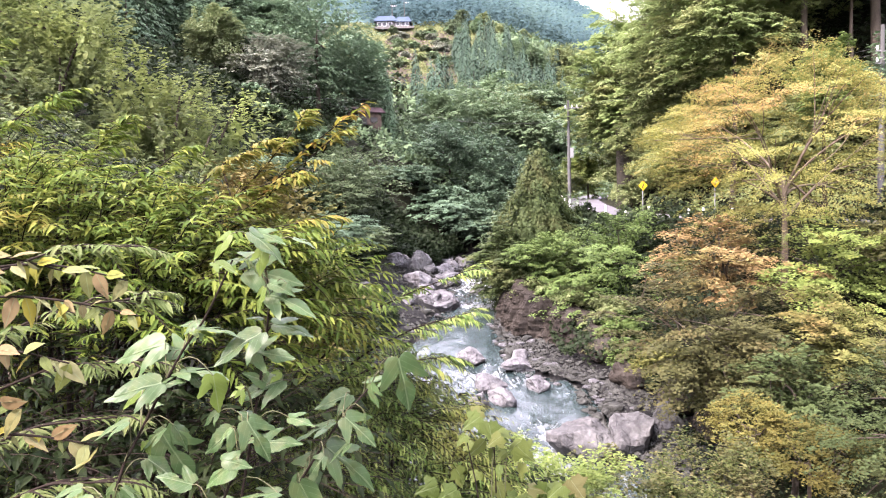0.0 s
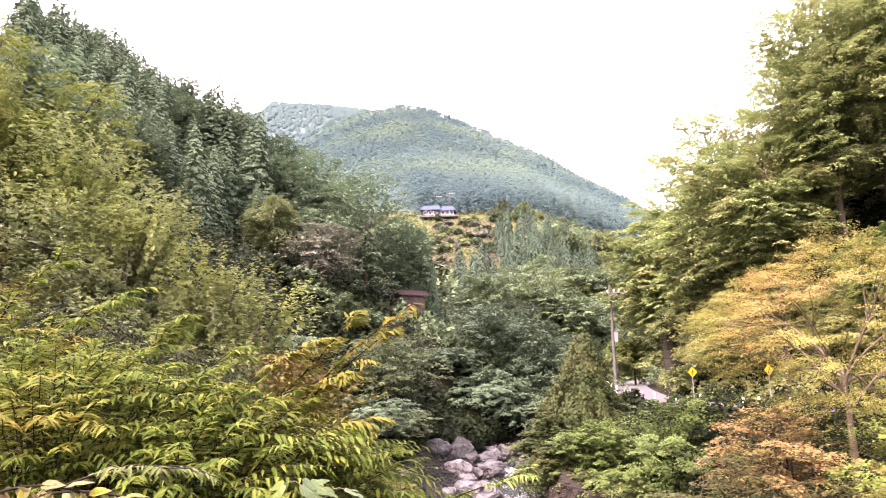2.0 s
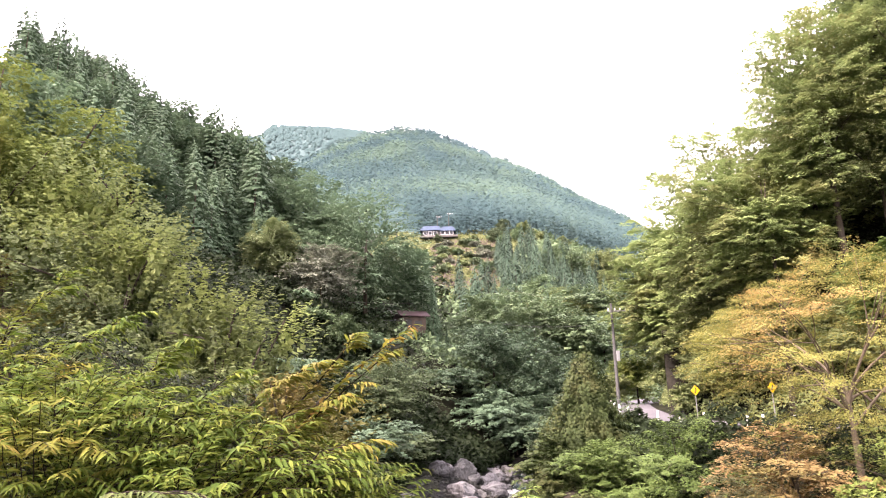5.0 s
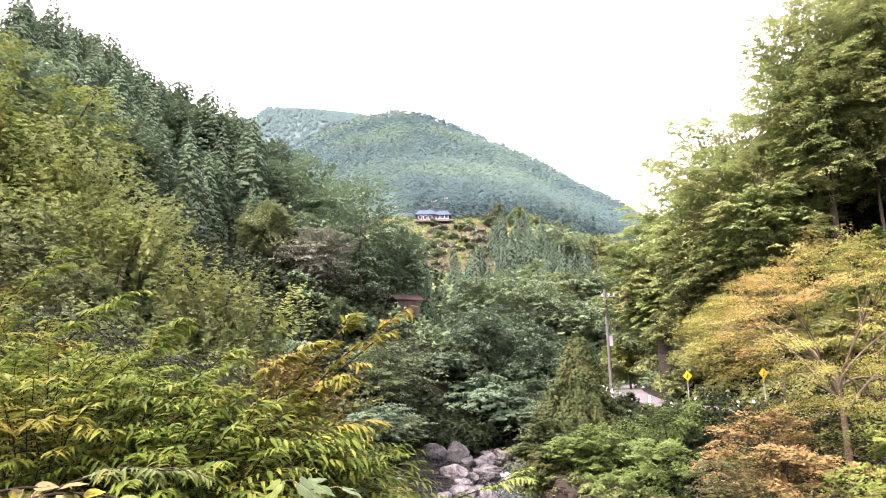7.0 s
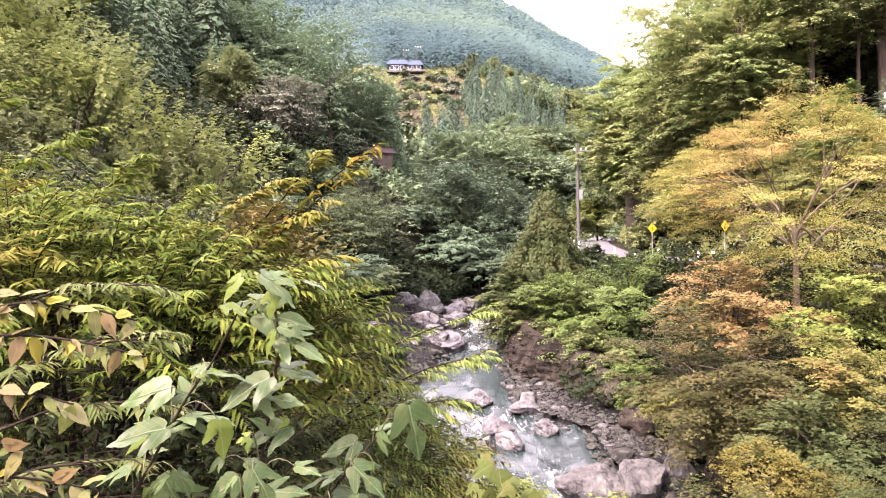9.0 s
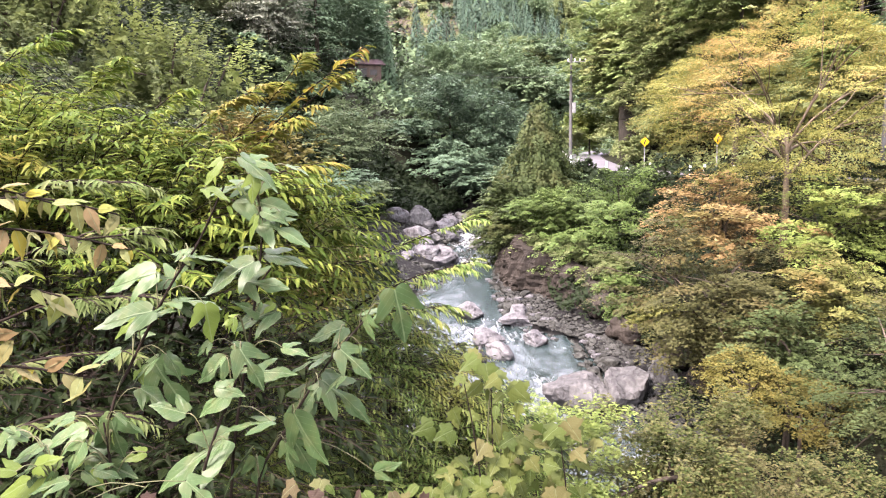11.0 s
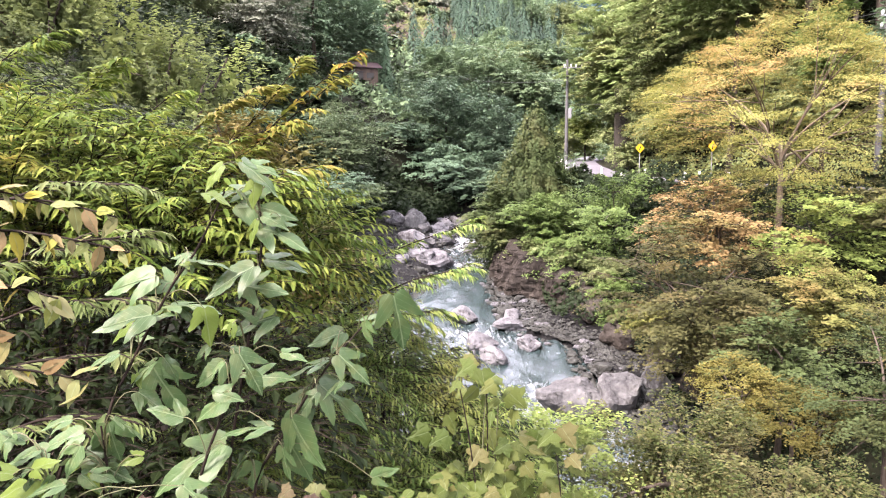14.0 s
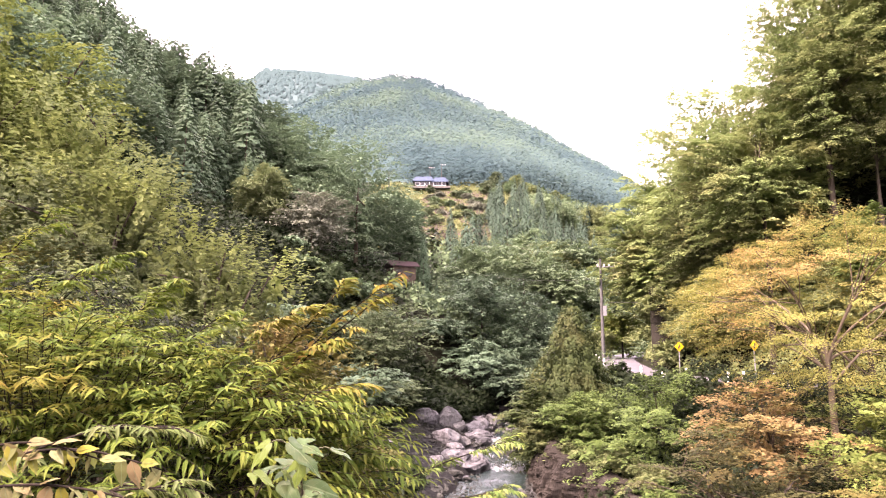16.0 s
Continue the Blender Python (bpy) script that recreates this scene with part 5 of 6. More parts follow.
# ---- grass and scrub of the farm clearing ----
def scatter_blades(name, label, n, box_, material, size, seed, keep=None):
    r = np.random.default_rng(seed)
    x, y = r.uniform(box_[0], box_[1], n), r.uniform(box_[2], box_[3], n)
    if keep is not None:
        k = keep(x, y)
        x, y = x[k], y[k]
    P = np.stack([x, y, land(x, y) + size * 0.35], -1)
    N = np.stack([r.normal(0, 1, len(x)), r.normal(-0.6, 0.6, len(x)), r.uniform(0.2, 1.0, len(x))], -1)
    tagged(new(name, quads_mesh(name, leaf_tris(P, N, size, r, 0.9), material)), label, "grass", kind="stuff")


scatter_blades("dry_grass", "ochre dry grass on the farm's sloping field", 16000, (-14, 14, 150, 216), DRY_GRASS, 0.9, 3, lambda x, y: (x < 0.045 * y) & (x > -0.075 * y) & (np.sin(x * 0.5) + np.sin(y * 0.3 + x * 0.2) > -0.7))
scatter_blades("meadow_grass", "green meadow grass round the farm", 26000, (-34, 40, 140, 238), GREEN_GRASS, 1.0, 4, lambda x, y: x < 0.3 * y)
r = np.random.default_rng(41)
for i in range(26):
    y = r.uniform(200, 228)
    x = r.uniform(-28, 30)
    if abs(x + 12.6) < 8 and y < 226:
        continue
    g = float(land(x, y))
    h = r.uniform(2.0, 5.5)
    tree(x, y, g + h, g + 0.4, r.uniform(3, 5.5), "round", (F_FARM, F_YOUNG, F_MID)[i % 3], "green garden shrub near the hill farm", "shrub", leaf_px=4.5, limbs=2, group="shrubs round the farm", category="shrub", clump_share=0.13, density=0.8)
for i in range(34):
    y = r.uniform(160, 214)
    x = r.uniform(-0.075, 0.035) * y
    g = float(land(x, y))
    tree(x, y, g + r.uniform(1.5, 3), g + 0.3, r.uniform(2.5, 4.5), "round", (F_TAN, F_MID, F_FARM, F_GREY, F_FARM)[i % 5], "low brownish shrub on the farm's slope", "shrub", leaf_px=4.5, limbs=2, group="shrubs round the farm", category="shrub", clump_share=0.13, density=0.8)

# ---- the near thicket ----
G_N = "trees of the near thicket"
for x, y, top, bot, w, mt, lb in (
        (-10.6, 14.2, 10.4, 3.0, 5.2, F_LIME, "tall yellow-green tree rising over the thicket"),
        (-8.5, 13.6, 7.8, 1.5, 4.2, F_SPRING, "pale green tree with feathery sprays in the thicket"),
        (-6.7, 12.8, 6.0, 0.3, 3.6, F_SPRING, "pale green bush tree with feathery sprays"),
        (-5.2, 12.4, 4.7, -0.3, 3.2, F_SPRING, "pale green bush tree in the thicket"),
        (-4.2, 12.0, 3.8, -0.5, 2.8, F_SPRING, "grey-green bush tree at the thicket's edge"),
        (-3.2, 11.6, 2.8, -1.2, 2.6, F_OLIVE, "olive bush tree at the thicket's edge"),
        (-2.2, 11.0, 1.6, -2.0, 2.2, F_OLIVE, "low olive bush tree at the thicket's edge"),
        (-8.4, 10.5, 4.6, 0.0, 4.0, F_OLIVE, "olive bush tree in the thicket"),
        (-5.6, 9.6, 2.9, -0.5, 3.4, F_SPRING, "feathery pale green bush in the thicket"),
        (-12.6, 16.0, 9.0, 2.0, 5.5, F_LIME, "yellow-green tree deep in the thicket")):
    tree(x, y, top, bot, w, "feathery" if mt is F_SPRING else "layered", mt, lb, fine=1.0, leaf_px=9.0 if mt is F_SPRING else 9.5, limbs=24, density=0.5, group=G_N, clump_share=0.065, cap=40000, trunk=0.008)

def lance_leaves(P, D, N, L, width, curl, simple=False):
    """Narrow pointed leaves from the foot points P along D, folded at the midrib and curling down; simple: four faces each."""
    D, n = unit(D), len(P)
    S = unit(np.cross(D, N))
    U = np.cross(S, D)
    L, curl = np.broadcast_to(L, (n,))[:, None], np.broadcast_to(curl, (n,))[:, None]
    ribs, sides = ((0.0, 0.48, 1.0), ((0.42, 0.5),)) if simple else ((0.0, 0.3, 0.68, 1.0), ((0.3, 0.5), (0.68, 0.40)))
    k, m = len(ribs), len(sides)
    V = np.zeros((n, k + 2 * m, 3))
    for i, t in enumerate(ribs):
        V[:, i] = P + D * L * t - U * L * curl * t * t
    for i, (t, w) in enumerate(sides):
        c = P + D * L * t - U * L * curl * t * t + U * L * width * 0.16
        V[:, k + i] = c + S * L * width * w
        V[:, k + m + i] = c - S * L * width * w
    base = np.arange(n)[:, None, None] * (k + 2 * m)
    if simple:
        return V.reshape(-1, 3), (base + np.array([(0, 1, 3), (1, 2, 3), (1, 0, 4), (2, 1, 4)])).reshape(-1, 3)
    tri = np.array([(0, 1, 4), (2, 3, 5), (1, 0, 6), (3, 2, 7)])
    quad = np.array([(1, 2, 5, 4), (2, 1, 6, 7)])
    return V.reshape(-1, 3), [(base + tri).reshape(-1, 3), (base + quad).reshape(-1, 4)]


def shoots(rng, starts, dirs, lengths, per, droop, leaf, spread=0.7):
    """Arching twigs with two rows of leaves: twig tubes, and leaf feet, ways, normals and lengths."""
    tubes, P, D, N, L = [], [], [], [], []
    for a, d, l in zip(starts, dirs, lengths):
        s = np.linspace(0, 1, per)[:, None]
        d = unit(np.asarray(d, float))
        path = a + d * l * s - np.array([0, 0, 1.0]) * droop * l * s**2
        tubes.append(tube(path[:: max(1, per // 4)], np.linspace(0.0042, 0.0015, len(path[:: max(1, per // 4)])), 3))
        along = unit(np.gradient(path, axis=0))
        across = unit(np.cross(along, [0, 0, 1.0]) + 1e-6)
        sign = np.where(np.arange(per) % 2, 1.0, -1.0)[:, None]
        P.append(path)
        D.append(along * 0.75 + across * sign * spread + rng.normal(0, 0.13, (per, 3)) - [0, 0, 0.12])
        N.append(np.array([0, 0, 1.0]) + rng.normal(0, 0.3, (per, 3)))
        L.append(leaf * rng.uniform(0.65, 1.2, per) * np.sin(np.pi * (0.2 + 0.7 * s[:, 0])))
    return join(tubes), np.concatenate(P), np.concatenate(D), np.concatenate(N), np.concatenate(L)


F_LANCE = leaf_material("chestnut_leaves", [(0.038, 0.068, 0.008), (0.060, 0.098, 0.012), (0.096, 0.134, 0.018), (0.130, 0.156, 0.022)], [(0.150, 0.154, 0.018), (0.185, 0.135, 0.024), (0.128, 0.148, 0.020)], 1.3, 0.60, through_light=0.38, vary=0.05, unlike=1.0)
F_BAMBOO = leaf_material("narrow_leaves", [(0.04816, 0.08702, 0.01691), (0.0756, 0.1277, 0.02251), (0.131, 0.1803, 0.03954), (0.1792, 0.215, 0.05074)], [(0.1926, 0.2005, 0.03954), (0.2475, 0.2285, 0.04514)], 0.9, 0.62, through_light=0.3, vary=0.05, unlike=1.0)
# leaf colour darkened to hold the thicket's inner shade
F_SHADE = leaf_material("inner_shade_leaves", [(0.004912, 0.00976, 0.002952), (0.007864, 0.01456, 0.003432), (0.01368, 0.02064, 0.00588)], through_light=0.35, vary=0.05, unlike=1.0)


def thicket(name, label, root_at, mounds, n, material, leaf, per, droop, width, seed, stems, group="bushes of the near thicket", simple=False, twig_len=(0.4, 1.0)):
    """A bush of leafy shoots that fills rounded mounds (x, y, z, rx, ry, rz)."""
    rng = np.random.default_rng(seed)
    root = thing(name, root_at, label, "bush", group)
    o = np.array(root_at)
    m = np.array(mounds, float)
    pick = rng.choice(len(m), n, p=(m[:, 3] * m[:, 5]) / (m[:, 3] * m[:, 5]).sum())
    d = unit(rng.normal(size=(n, 3)) * [1, 1, 1.0])
    d[:, 2] = np.where(d[:, 2] < -0.5, -d[:, 2], d[:, 2])
    deep = np.where(rng.random(n) < 0.75, rng.uniform(0.75, 1.0, n), rng.uniform(0.3, 0.75, n))[:, None]
    at = m[pick, :3] + d * deep * m[pick, 3:]
    way = d * [0.8, 0.9, 0.5] + [0.65, -0.1, 0.38] + rng.normal(0, 0.28, (n, 3))
    ln = rng.uniform(*twig_len, n)
    (tv, tf), P, D, N, L = shoots(rng, at - unit(way) * ln[:, None] * 0.5 - o, way, ln, per, droop, leaf)
    v, f = lance_leaves(P, D, N, L, width, rng.uniform(0.15, 0.6, len(P)), simple)
    part("foliage", mesh_of("foliage", v, f, material), root, kind="stuff")
    part("brushwood", mesh_of("brushwood", tv, tf, TWIG), root, kind="stuff")
    for i in rng.choice(n, min(stems, n), replace=False):
        tip, foot = at[i] - o, np.array([rng.normal(0, 0.2), rng.normal(0, 0.2), 0])
        s = np.linspace(0, 1, 9)[:, None]
        mid = foot * 0.5 + tip * 0.5 + [0, 0, 0.25 * np.linalg.norm(tip - foot)]
        v, f = tube((1 - s) ** 2 * foot + 2 * s * (1 - s) * mid + s**2 * tip, np.linspace(0.022, 0.005, 9), 6)
        part("stem", mesh_of("stem", v, f, TWIG, True), root)
    return root


def bank_z(x, y):
    return float(land(x, y)) - 0.05


thicket("chestnut_bush", "yellow-green bush with long narrow drooping leaves", (-2.4, 4.2, bank_z(-2.4, 4.2)),
        [(-2.5, 4.5, 1.25, 1.1, 0.8, 0.85), (-1.5, 4.3, 1.05, 0.8, 0.7, 0.75), (-3.5, 5.0, 1.3, 1.0, 0.9, 1.0), (-1.1, 5.0, 0.85, 0.7, 0.7, 0.75), (-3.6, 4.6, 0.4, 1.0, 0.7, 0.9)], 1500, F_LANCE, 0.12, 20, 0.30, 0.22, 51, 26, twig_len=(0.35, 0.8))
thicket("willow_bush", "dense green bush with narrow drooping leaves above the stream", (-0.6, 5.6, bank_z(-0.6, 5.6)),
        [(-0.45, 5.7, 0.15, 0.5, 0.4, 0.35), (-0.05, 5.8, -0.25, 0.45, 0.4, 0.3), (-0.6, 5.6, -0.2, 0.7, 0.6, 0.55), (0.35, 5.8, -0.62, 0.4, 0.4, 0.3), (-0.1, 5.6, -0.8, 0.85, 0.6, 0.6), (-1.2, 5.2, -0.3, 0.9, 0.6, 0.8), (0.3, 5.8, -1.4, 0.8, 0.6, 0.6), (-0.5, 5.2, -1.3, 1.0, 0.6, 0.7), (-1.6, 4.8, -1.0, 1.0, 0.6, 0.8)], 2500, F_BAMBOO, 0.10, 18, 0.42, 0.17, 52, 10, twig_len=(0.3, 0.7), simple=True)
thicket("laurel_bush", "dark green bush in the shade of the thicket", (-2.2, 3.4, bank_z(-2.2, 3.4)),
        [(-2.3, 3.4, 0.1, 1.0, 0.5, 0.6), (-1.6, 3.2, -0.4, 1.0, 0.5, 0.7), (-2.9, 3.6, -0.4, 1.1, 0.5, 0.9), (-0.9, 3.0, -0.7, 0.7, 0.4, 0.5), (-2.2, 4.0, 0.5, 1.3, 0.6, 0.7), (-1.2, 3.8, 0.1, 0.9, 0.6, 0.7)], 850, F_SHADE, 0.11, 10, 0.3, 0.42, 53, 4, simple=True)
# dark backing added to close the gaps of the narrow-leaved bush
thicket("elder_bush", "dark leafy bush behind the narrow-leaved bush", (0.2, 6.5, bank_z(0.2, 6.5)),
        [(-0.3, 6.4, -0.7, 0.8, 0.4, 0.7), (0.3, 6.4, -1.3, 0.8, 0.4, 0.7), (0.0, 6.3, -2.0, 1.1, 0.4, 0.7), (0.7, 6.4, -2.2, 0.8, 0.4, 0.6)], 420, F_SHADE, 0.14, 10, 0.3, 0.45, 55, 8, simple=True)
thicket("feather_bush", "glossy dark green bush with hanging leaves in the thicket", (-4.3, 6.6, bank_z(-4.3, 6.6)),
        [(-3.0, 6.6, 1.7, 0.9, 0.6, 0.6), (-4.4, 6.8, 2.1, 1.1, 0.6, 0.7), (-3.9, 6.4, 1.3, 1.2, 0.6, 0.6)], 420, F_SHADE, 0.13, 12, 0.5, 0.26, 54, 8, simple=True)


# long leading shoots of the chestnut bush, with yellow tips
def leader(path, leaf, per, material, seed, label):
    rng = np.random.default_rng(seed)
    p = np.array(path, float)
    root = thing("leading_shoot", tuple(p[0]), label, "branch", "leading shoots")
    s = np.linspace(0, 1, per)
    src = np.linspace(0, 1, len(p))
    q = np.stack([np.interp(s, src, p[:, c]) for c in range(3)], -1) - p[0]
    for c in range(3):
        q[1:-1, c] = (q[:-2, c] + q[1:-1, c] + q[2:, c]) / 3
    v, f = tube(q, np.linspace(0.012, 0.003, per), 6)
    part("stem", mesh_of("stem", v, f, TWIG, True), root)
    along = unit(np.gradient(q, axis=0))
    across = unit(np.cross(along, [0, 0, 1.0]))
    sgn = np.where(np.arange(per) % 2, 1.0, -1.0)[:, None]
    k = np.arange(per) > per * 0.12
    D = along * 0.7 + across * sgn * 0.7 + [0, 0, -0.35] + rng.normal(0, 0.3, (per, 3))
    one = [mesh_of("leaf", *lance_leaves(np.zeros((1, 3)), np.array([[1.0, 0, 0]]), np.array([[0, 0, 1.0]]), 1.0, 0.3, c), material) for c in (0.1, 0.25)]
    for i in np.where(k)[0]:
        ob = part("leaf", one[i % 2], root)
        d = Vector(unit(D[i]))
        ob.matrix_basis = Matrix.Translation(q[i]) @ d.to_track_quat("X", "Z").to_matrix().to_4x4() @ Matrix.Scale(leaf * rng.uniform(0.6, 1.25), 4)
    return root


F_TIP = leaf_material("turning_shoot_leaves", [(0.099, 0.126, 0.0144), (0.135, 0.144, 0.0162), (0.1755, 0.144, 0.018), (0.171, 0.099, 0.0216), (0.126, 0.1404, 0.018)], through_light=0.45, vary=0.15, by_object=True, unlike=1.0)
F_AUTUMN = leaf_material("yellowing_chestnut_leaves", [(0.070, 0.104, 0.014), (0.120, 0.140, 0.020), (0.150, 0.155, 0.022), (0.165, 0.130, 0.026), (0.120, 0.142, 0.024)], [(0.170, 0.110, 0.032), (0.140, 0.140, 0.032)], 2.5, 0.64, through_light=0.42, vary=0.05, unlike=1.0)
leader([(-2.3, 4.6, 0.6), (-1.66, 4.7, 1.32), (-1.29, 4.8, 1.66), (-0.94, 4.9, 2.03), (-0.51, 5.0, 2.37)], 0.105, 190, F_TIP, 61, "long arching shoot with yellow and orange leaves")


def spray(path, twigs, length, leaf, material, seed, label, per=20):
    """A leafy branch: a bent stem with side twigs on both sides, each with two rows of narrow hanging leaves."""
    rng = np.random.default_rng(seed)
    p = np.array(path, float)
    root = thing("leafy_branch", tuple(p[0]), label, "branch", "leafy branches of the thicket")
    s = np.linspace(0, 1, 40)
    q = np.stack([np.interp(s, np.linspace(0, 1, len(p)), p[:, c]) for c in range(3)], -1) - p[0]
    for _ in range(3):
        q[1:-1] = (q[:-2] + q[1:-1] + q[2:]) / 3
    v, f = tube(q, np.linspace(0.011, 0.003, 40) * min(1.0, length / 0.32), 6)
    part("stem", mesh_of("stem", v, f, TWIG, True), root)
    along = unit(np.gradient(q, axis=0))
    at = np.append(rng.integers(6, 40, twigs - 1), 38)
    sign = np.where(np.arange(twigs) % 2, 1.0, -1.0)[:, None]
    ways = along[at] * 0.85 + unit(np.cross(along[at], [0, 0, 1.0])) * sign * 0.55 + [0, 0, 0.12] + rng.normal(0, 0.12, (twigs, 3))
    ways[-1] = along[-1]
    (tv, tf), P, D, N, L = shoots(rng, q[at], ways, length * rng.uniform(0.6, 1.15, twigs) * (1.15 - 0.5 * at / 40), per, 0.32, leaf)
    v, f = lance_leaves(P, D, N, L, 0.21, rng.uniform(0.15, 0.6, len(P)))
    part("foliage", mesh_of("foliage", v, f, material), root, kind="stuff")
    part("brushwood", mesh_of("brushwood", tv, tf, TWIG), root, kind="stuff")


GREEN_SPRAY, YELLOW_SPRAY = "arching green branch with rows of narrow hanging leaves", "arching branch with narrow leaves turning yellow"
for n_, (path, twigs, length, m_) in enumerate((
        ([(-1.1, 5.3, 0.3), (-0.59, 5.4, 0.78), (-0.19, 5.6, 0.93), (0.26, 5.6, 1.08)], 20, 0.34, F_BAMBOO),
        ([(-1.1, 5.2, 0.1), (-0.6, 5.3, 0.48), (-0.2, 5.35, 0.66), (0.2, 5.4, 0.75)], 22, 0.36, F_BAMBOO),
        ([(-1.3, 5.0, -0.1), (-0.8, 5.1, 0.3), (-0.4, 5.2, 0.42), (0.0, 5.3, 0.42)], 18, 0.38, F_BAMBOO),
        ([(-2.3, 4.6, 0.5), (-1.70, 4.7, 1.25), (-1.33, 4.8, 1.58), (-0.98, 4.9, 1.92), (-0.75, 5.0, 2.12)], 26, 0.36, F_AUTUMN),
        ([(-2.2, 4.7, 0.9), (-1.75, 4.7, 1.45), (-1.4, 4.75, 1.72), (-1.05, 4.8, 1.84)], 22, 0.34, F_AUTUMN),
        ([(-2.3, 4.8, 1.0), (-1.9, 4.8, 1.6), (-1.5, 4.85, 1.95), (-1.2, 4.9, 2.1)], 20, 0.32, F_AUTUMN),
        ([(-1.7, 4.6, 0.8), (-1.35, 4.6, 1.3), (-1.05, 4.6, 1.5), (-0.8, 4.7, 1.56)], 18, 0.32, F_AUTUMN),
        ([(-2.0, 4.8, 0.9), (-1.6, 4.9, 1.55), (-1.2, 4.9, 1.95), (-0.98, 4.9, 2.22)], 16, 0.32, F_AUTUMN),
        ([(-3.2, 5.0, 1.2), (-2.8, 5.0, 1.8), (-2.3, 5.0, 2.24)], 22, 0.45, F_LANCE),
        ([(-4.2, 5.4, 1.5), (-3.6, 5.4, 2.2), (-2.95, 5.4, 2.55)], 22, 0.5, F_LANCE),
        ([(-2.7, 4.4, 0.9), (-2.2, 4.5, 1.6), (-1.7, 4.5, 2.0)], 20, 0.42, F_LANCE),
        ([(-2.0, 4.2, 0.5), (-1.4, 4.3, 1.15), (-0.95, 4.4, 1.45)], 20, 0.4, F_LANCE),
        ([(-3.0, 4.3, 0.7), (-2.5, 4.3, 1.35), (-1.95, 4.3, 1.65)], 22, 0.45, F_LANCE),
        ([(-1.9, 4.6, 0.2), (-1.3, 4.7, 0.8), (-0.8, 4.8, 1.05)], 20, 0.4, F_LANCE),
        ([(-4.4, 5.6, 1.9), (-4.0, 5.6, 2.6), (-3.6, 5.6, 2.95)], 18, 0.45, F_LANCE))):
    spray(path, twigs, length, 0.105 if m_ is F_BAMBOO else 0.125, m_, 600 + n_, GREEN_SPRAY if m_ is F_BAMBOO else YELLOW_SPRAY)


F_COMPOUND = leaf_material("pale_compound_leaves", [(0.05796, 0.0927, 0.02106), (0.08114, 0.1149, 0.03078), (0.106, 0.1316, 0.04536), (0.06955, 0.1057, 0.0243), (0.1242, 0.1316, 0.0486)], through_light=0.35, vary=0.05, unlike=1.0)
for n_, path in enumerate((
        [(-1.8, 2.1, 0.9), (-1.4, 2.1, 1.22), (-1.1, 2.0, 1.34), (-0.86, 2.0, 1.36)],
        [(-1.7, 2.0, 0.8), (-1.4, 2.0, 1.06), (-1.1, 1.95, 1.18), (-0.82, 1.9, 1.2)],
        [(-1.6, 1.9, 0.7), (-1.35, 1.9, 0.94), (-1.1, 1.85, 1.04), (-0.86, 1.85, 1.06)],
        [(-1.9, 2.2, 1.1), (-1.5, 2.2, 1.4), (-1.2, 2.2, 1.5), (-0.95, 2.2, 1.5)],
        [(-1.5, 1.8, 0.6), (-1.25, 1.8, 0.82), (-1.05, 1.8, 0.9), (-0.85, 1.8, 0.9)])):
    spray(path, 15, 0.2, 0.062, F_COMPOUND, 640 + n_, "thin branch with rows of pale green compound leaves", 15)

# ---- paper mulberry in front ----
LOBED = [(-0.06, 0.07), (-0.08, 0.17), (0.0, 0.25), (0.13, 0.30), (0.30, 0.39), (0.49, 0.47), (0.45, 0.33), (0.36, 0.19), (0.28, 0.09), (0.25, 0.05), (0.36, 0.06), (0.48, 0.13), (0.60, 0.17), (0.72, 0.15), (0.86, 0.07)]
OVATE = [(-0.04, 0.08), (0.01, 0.18), (0.12, 0.26), (0.26, 0.29), (0.40, 0.27), (0.55, 0.205), (0.70, 0.13), (0.84, 0.06)]
SLIM = [(0.04, 0.05), (0.14, 0.14), (0.28, 0.205), (0.42, 0.22), (0.57, 0.19), (0.72, 0.125), (0.86, 0.055)]
MAPLE = [(-0.12, 0.10), (-0.06, 0.26), (-0.10, 0.42), (0.10, 0.42), (0.26, 0.62), (0.38, 0.50), (0.42, 0.36), (0.46, 0.20), (0.56, 0.26), (0.70, 0.20), (0.84, 0.07)]


def broad_leaf(seed, halves, material, sag=0.22, fold=0.18, wide=1.0):
    """A leaf of length 1 along x with a midrib and toothed edges; halves: the outline of each side."""
    r = np.random.default_rng(seed)
    bm = bmesh.new()
    rib = [bm.verts.new((x, 0, 0)) for x in (0.0, 0.14, 0.28, 0.42, 0.56, 0.7, 0.85, 1.0)]
    for s, half in zip((1, -1), halves):
        pts = [(0.0, 0.0)] + list(half) + [(1.0, 0.0)]
        edge = []
        for i, ((a, b), (c, d)) in enumerate(zip(pts, pts[1:])):
            if i:
                edge.append((a + r.normal(0, 0.008), b * wide * (1 + 0.05 * r.normal())))
            edge.append(((a + c) / 2 + r.normal(0, 0.008), (b + d) / 2 * wide + 0.012 * (i > 0)))
        loop = rib + [bm.verts.new((x, s * max(y, 0.005), 0)) for x, y in reversed(edge)]
        bm.faces.new(loop if s < 0 else loop[::-1])
    bmesh.ops.triangulate(bm, faces=bm.faces[:], ngon_method="EAR_CLIP")
    bmesh.ops.subdivide_edges(bm, edges=[e for e in bm.edges if e.calc_length() > 0.12], cuts=1)
    bmesh.ops.triangulate(bm, faces=bm.faces[:])
    for v in bm.verts:
        x, y = v.co.x, abs(v.co.y)
        v.co.z = -sag * x * x + fold * y - 0.55 * y * y + 0.05 * math.sin(8 * x + 5 * v.co.y + seed) * y + 0.012 * math.sin(17 * x + seed)
    return from_bm("leaf", bm, material, True)


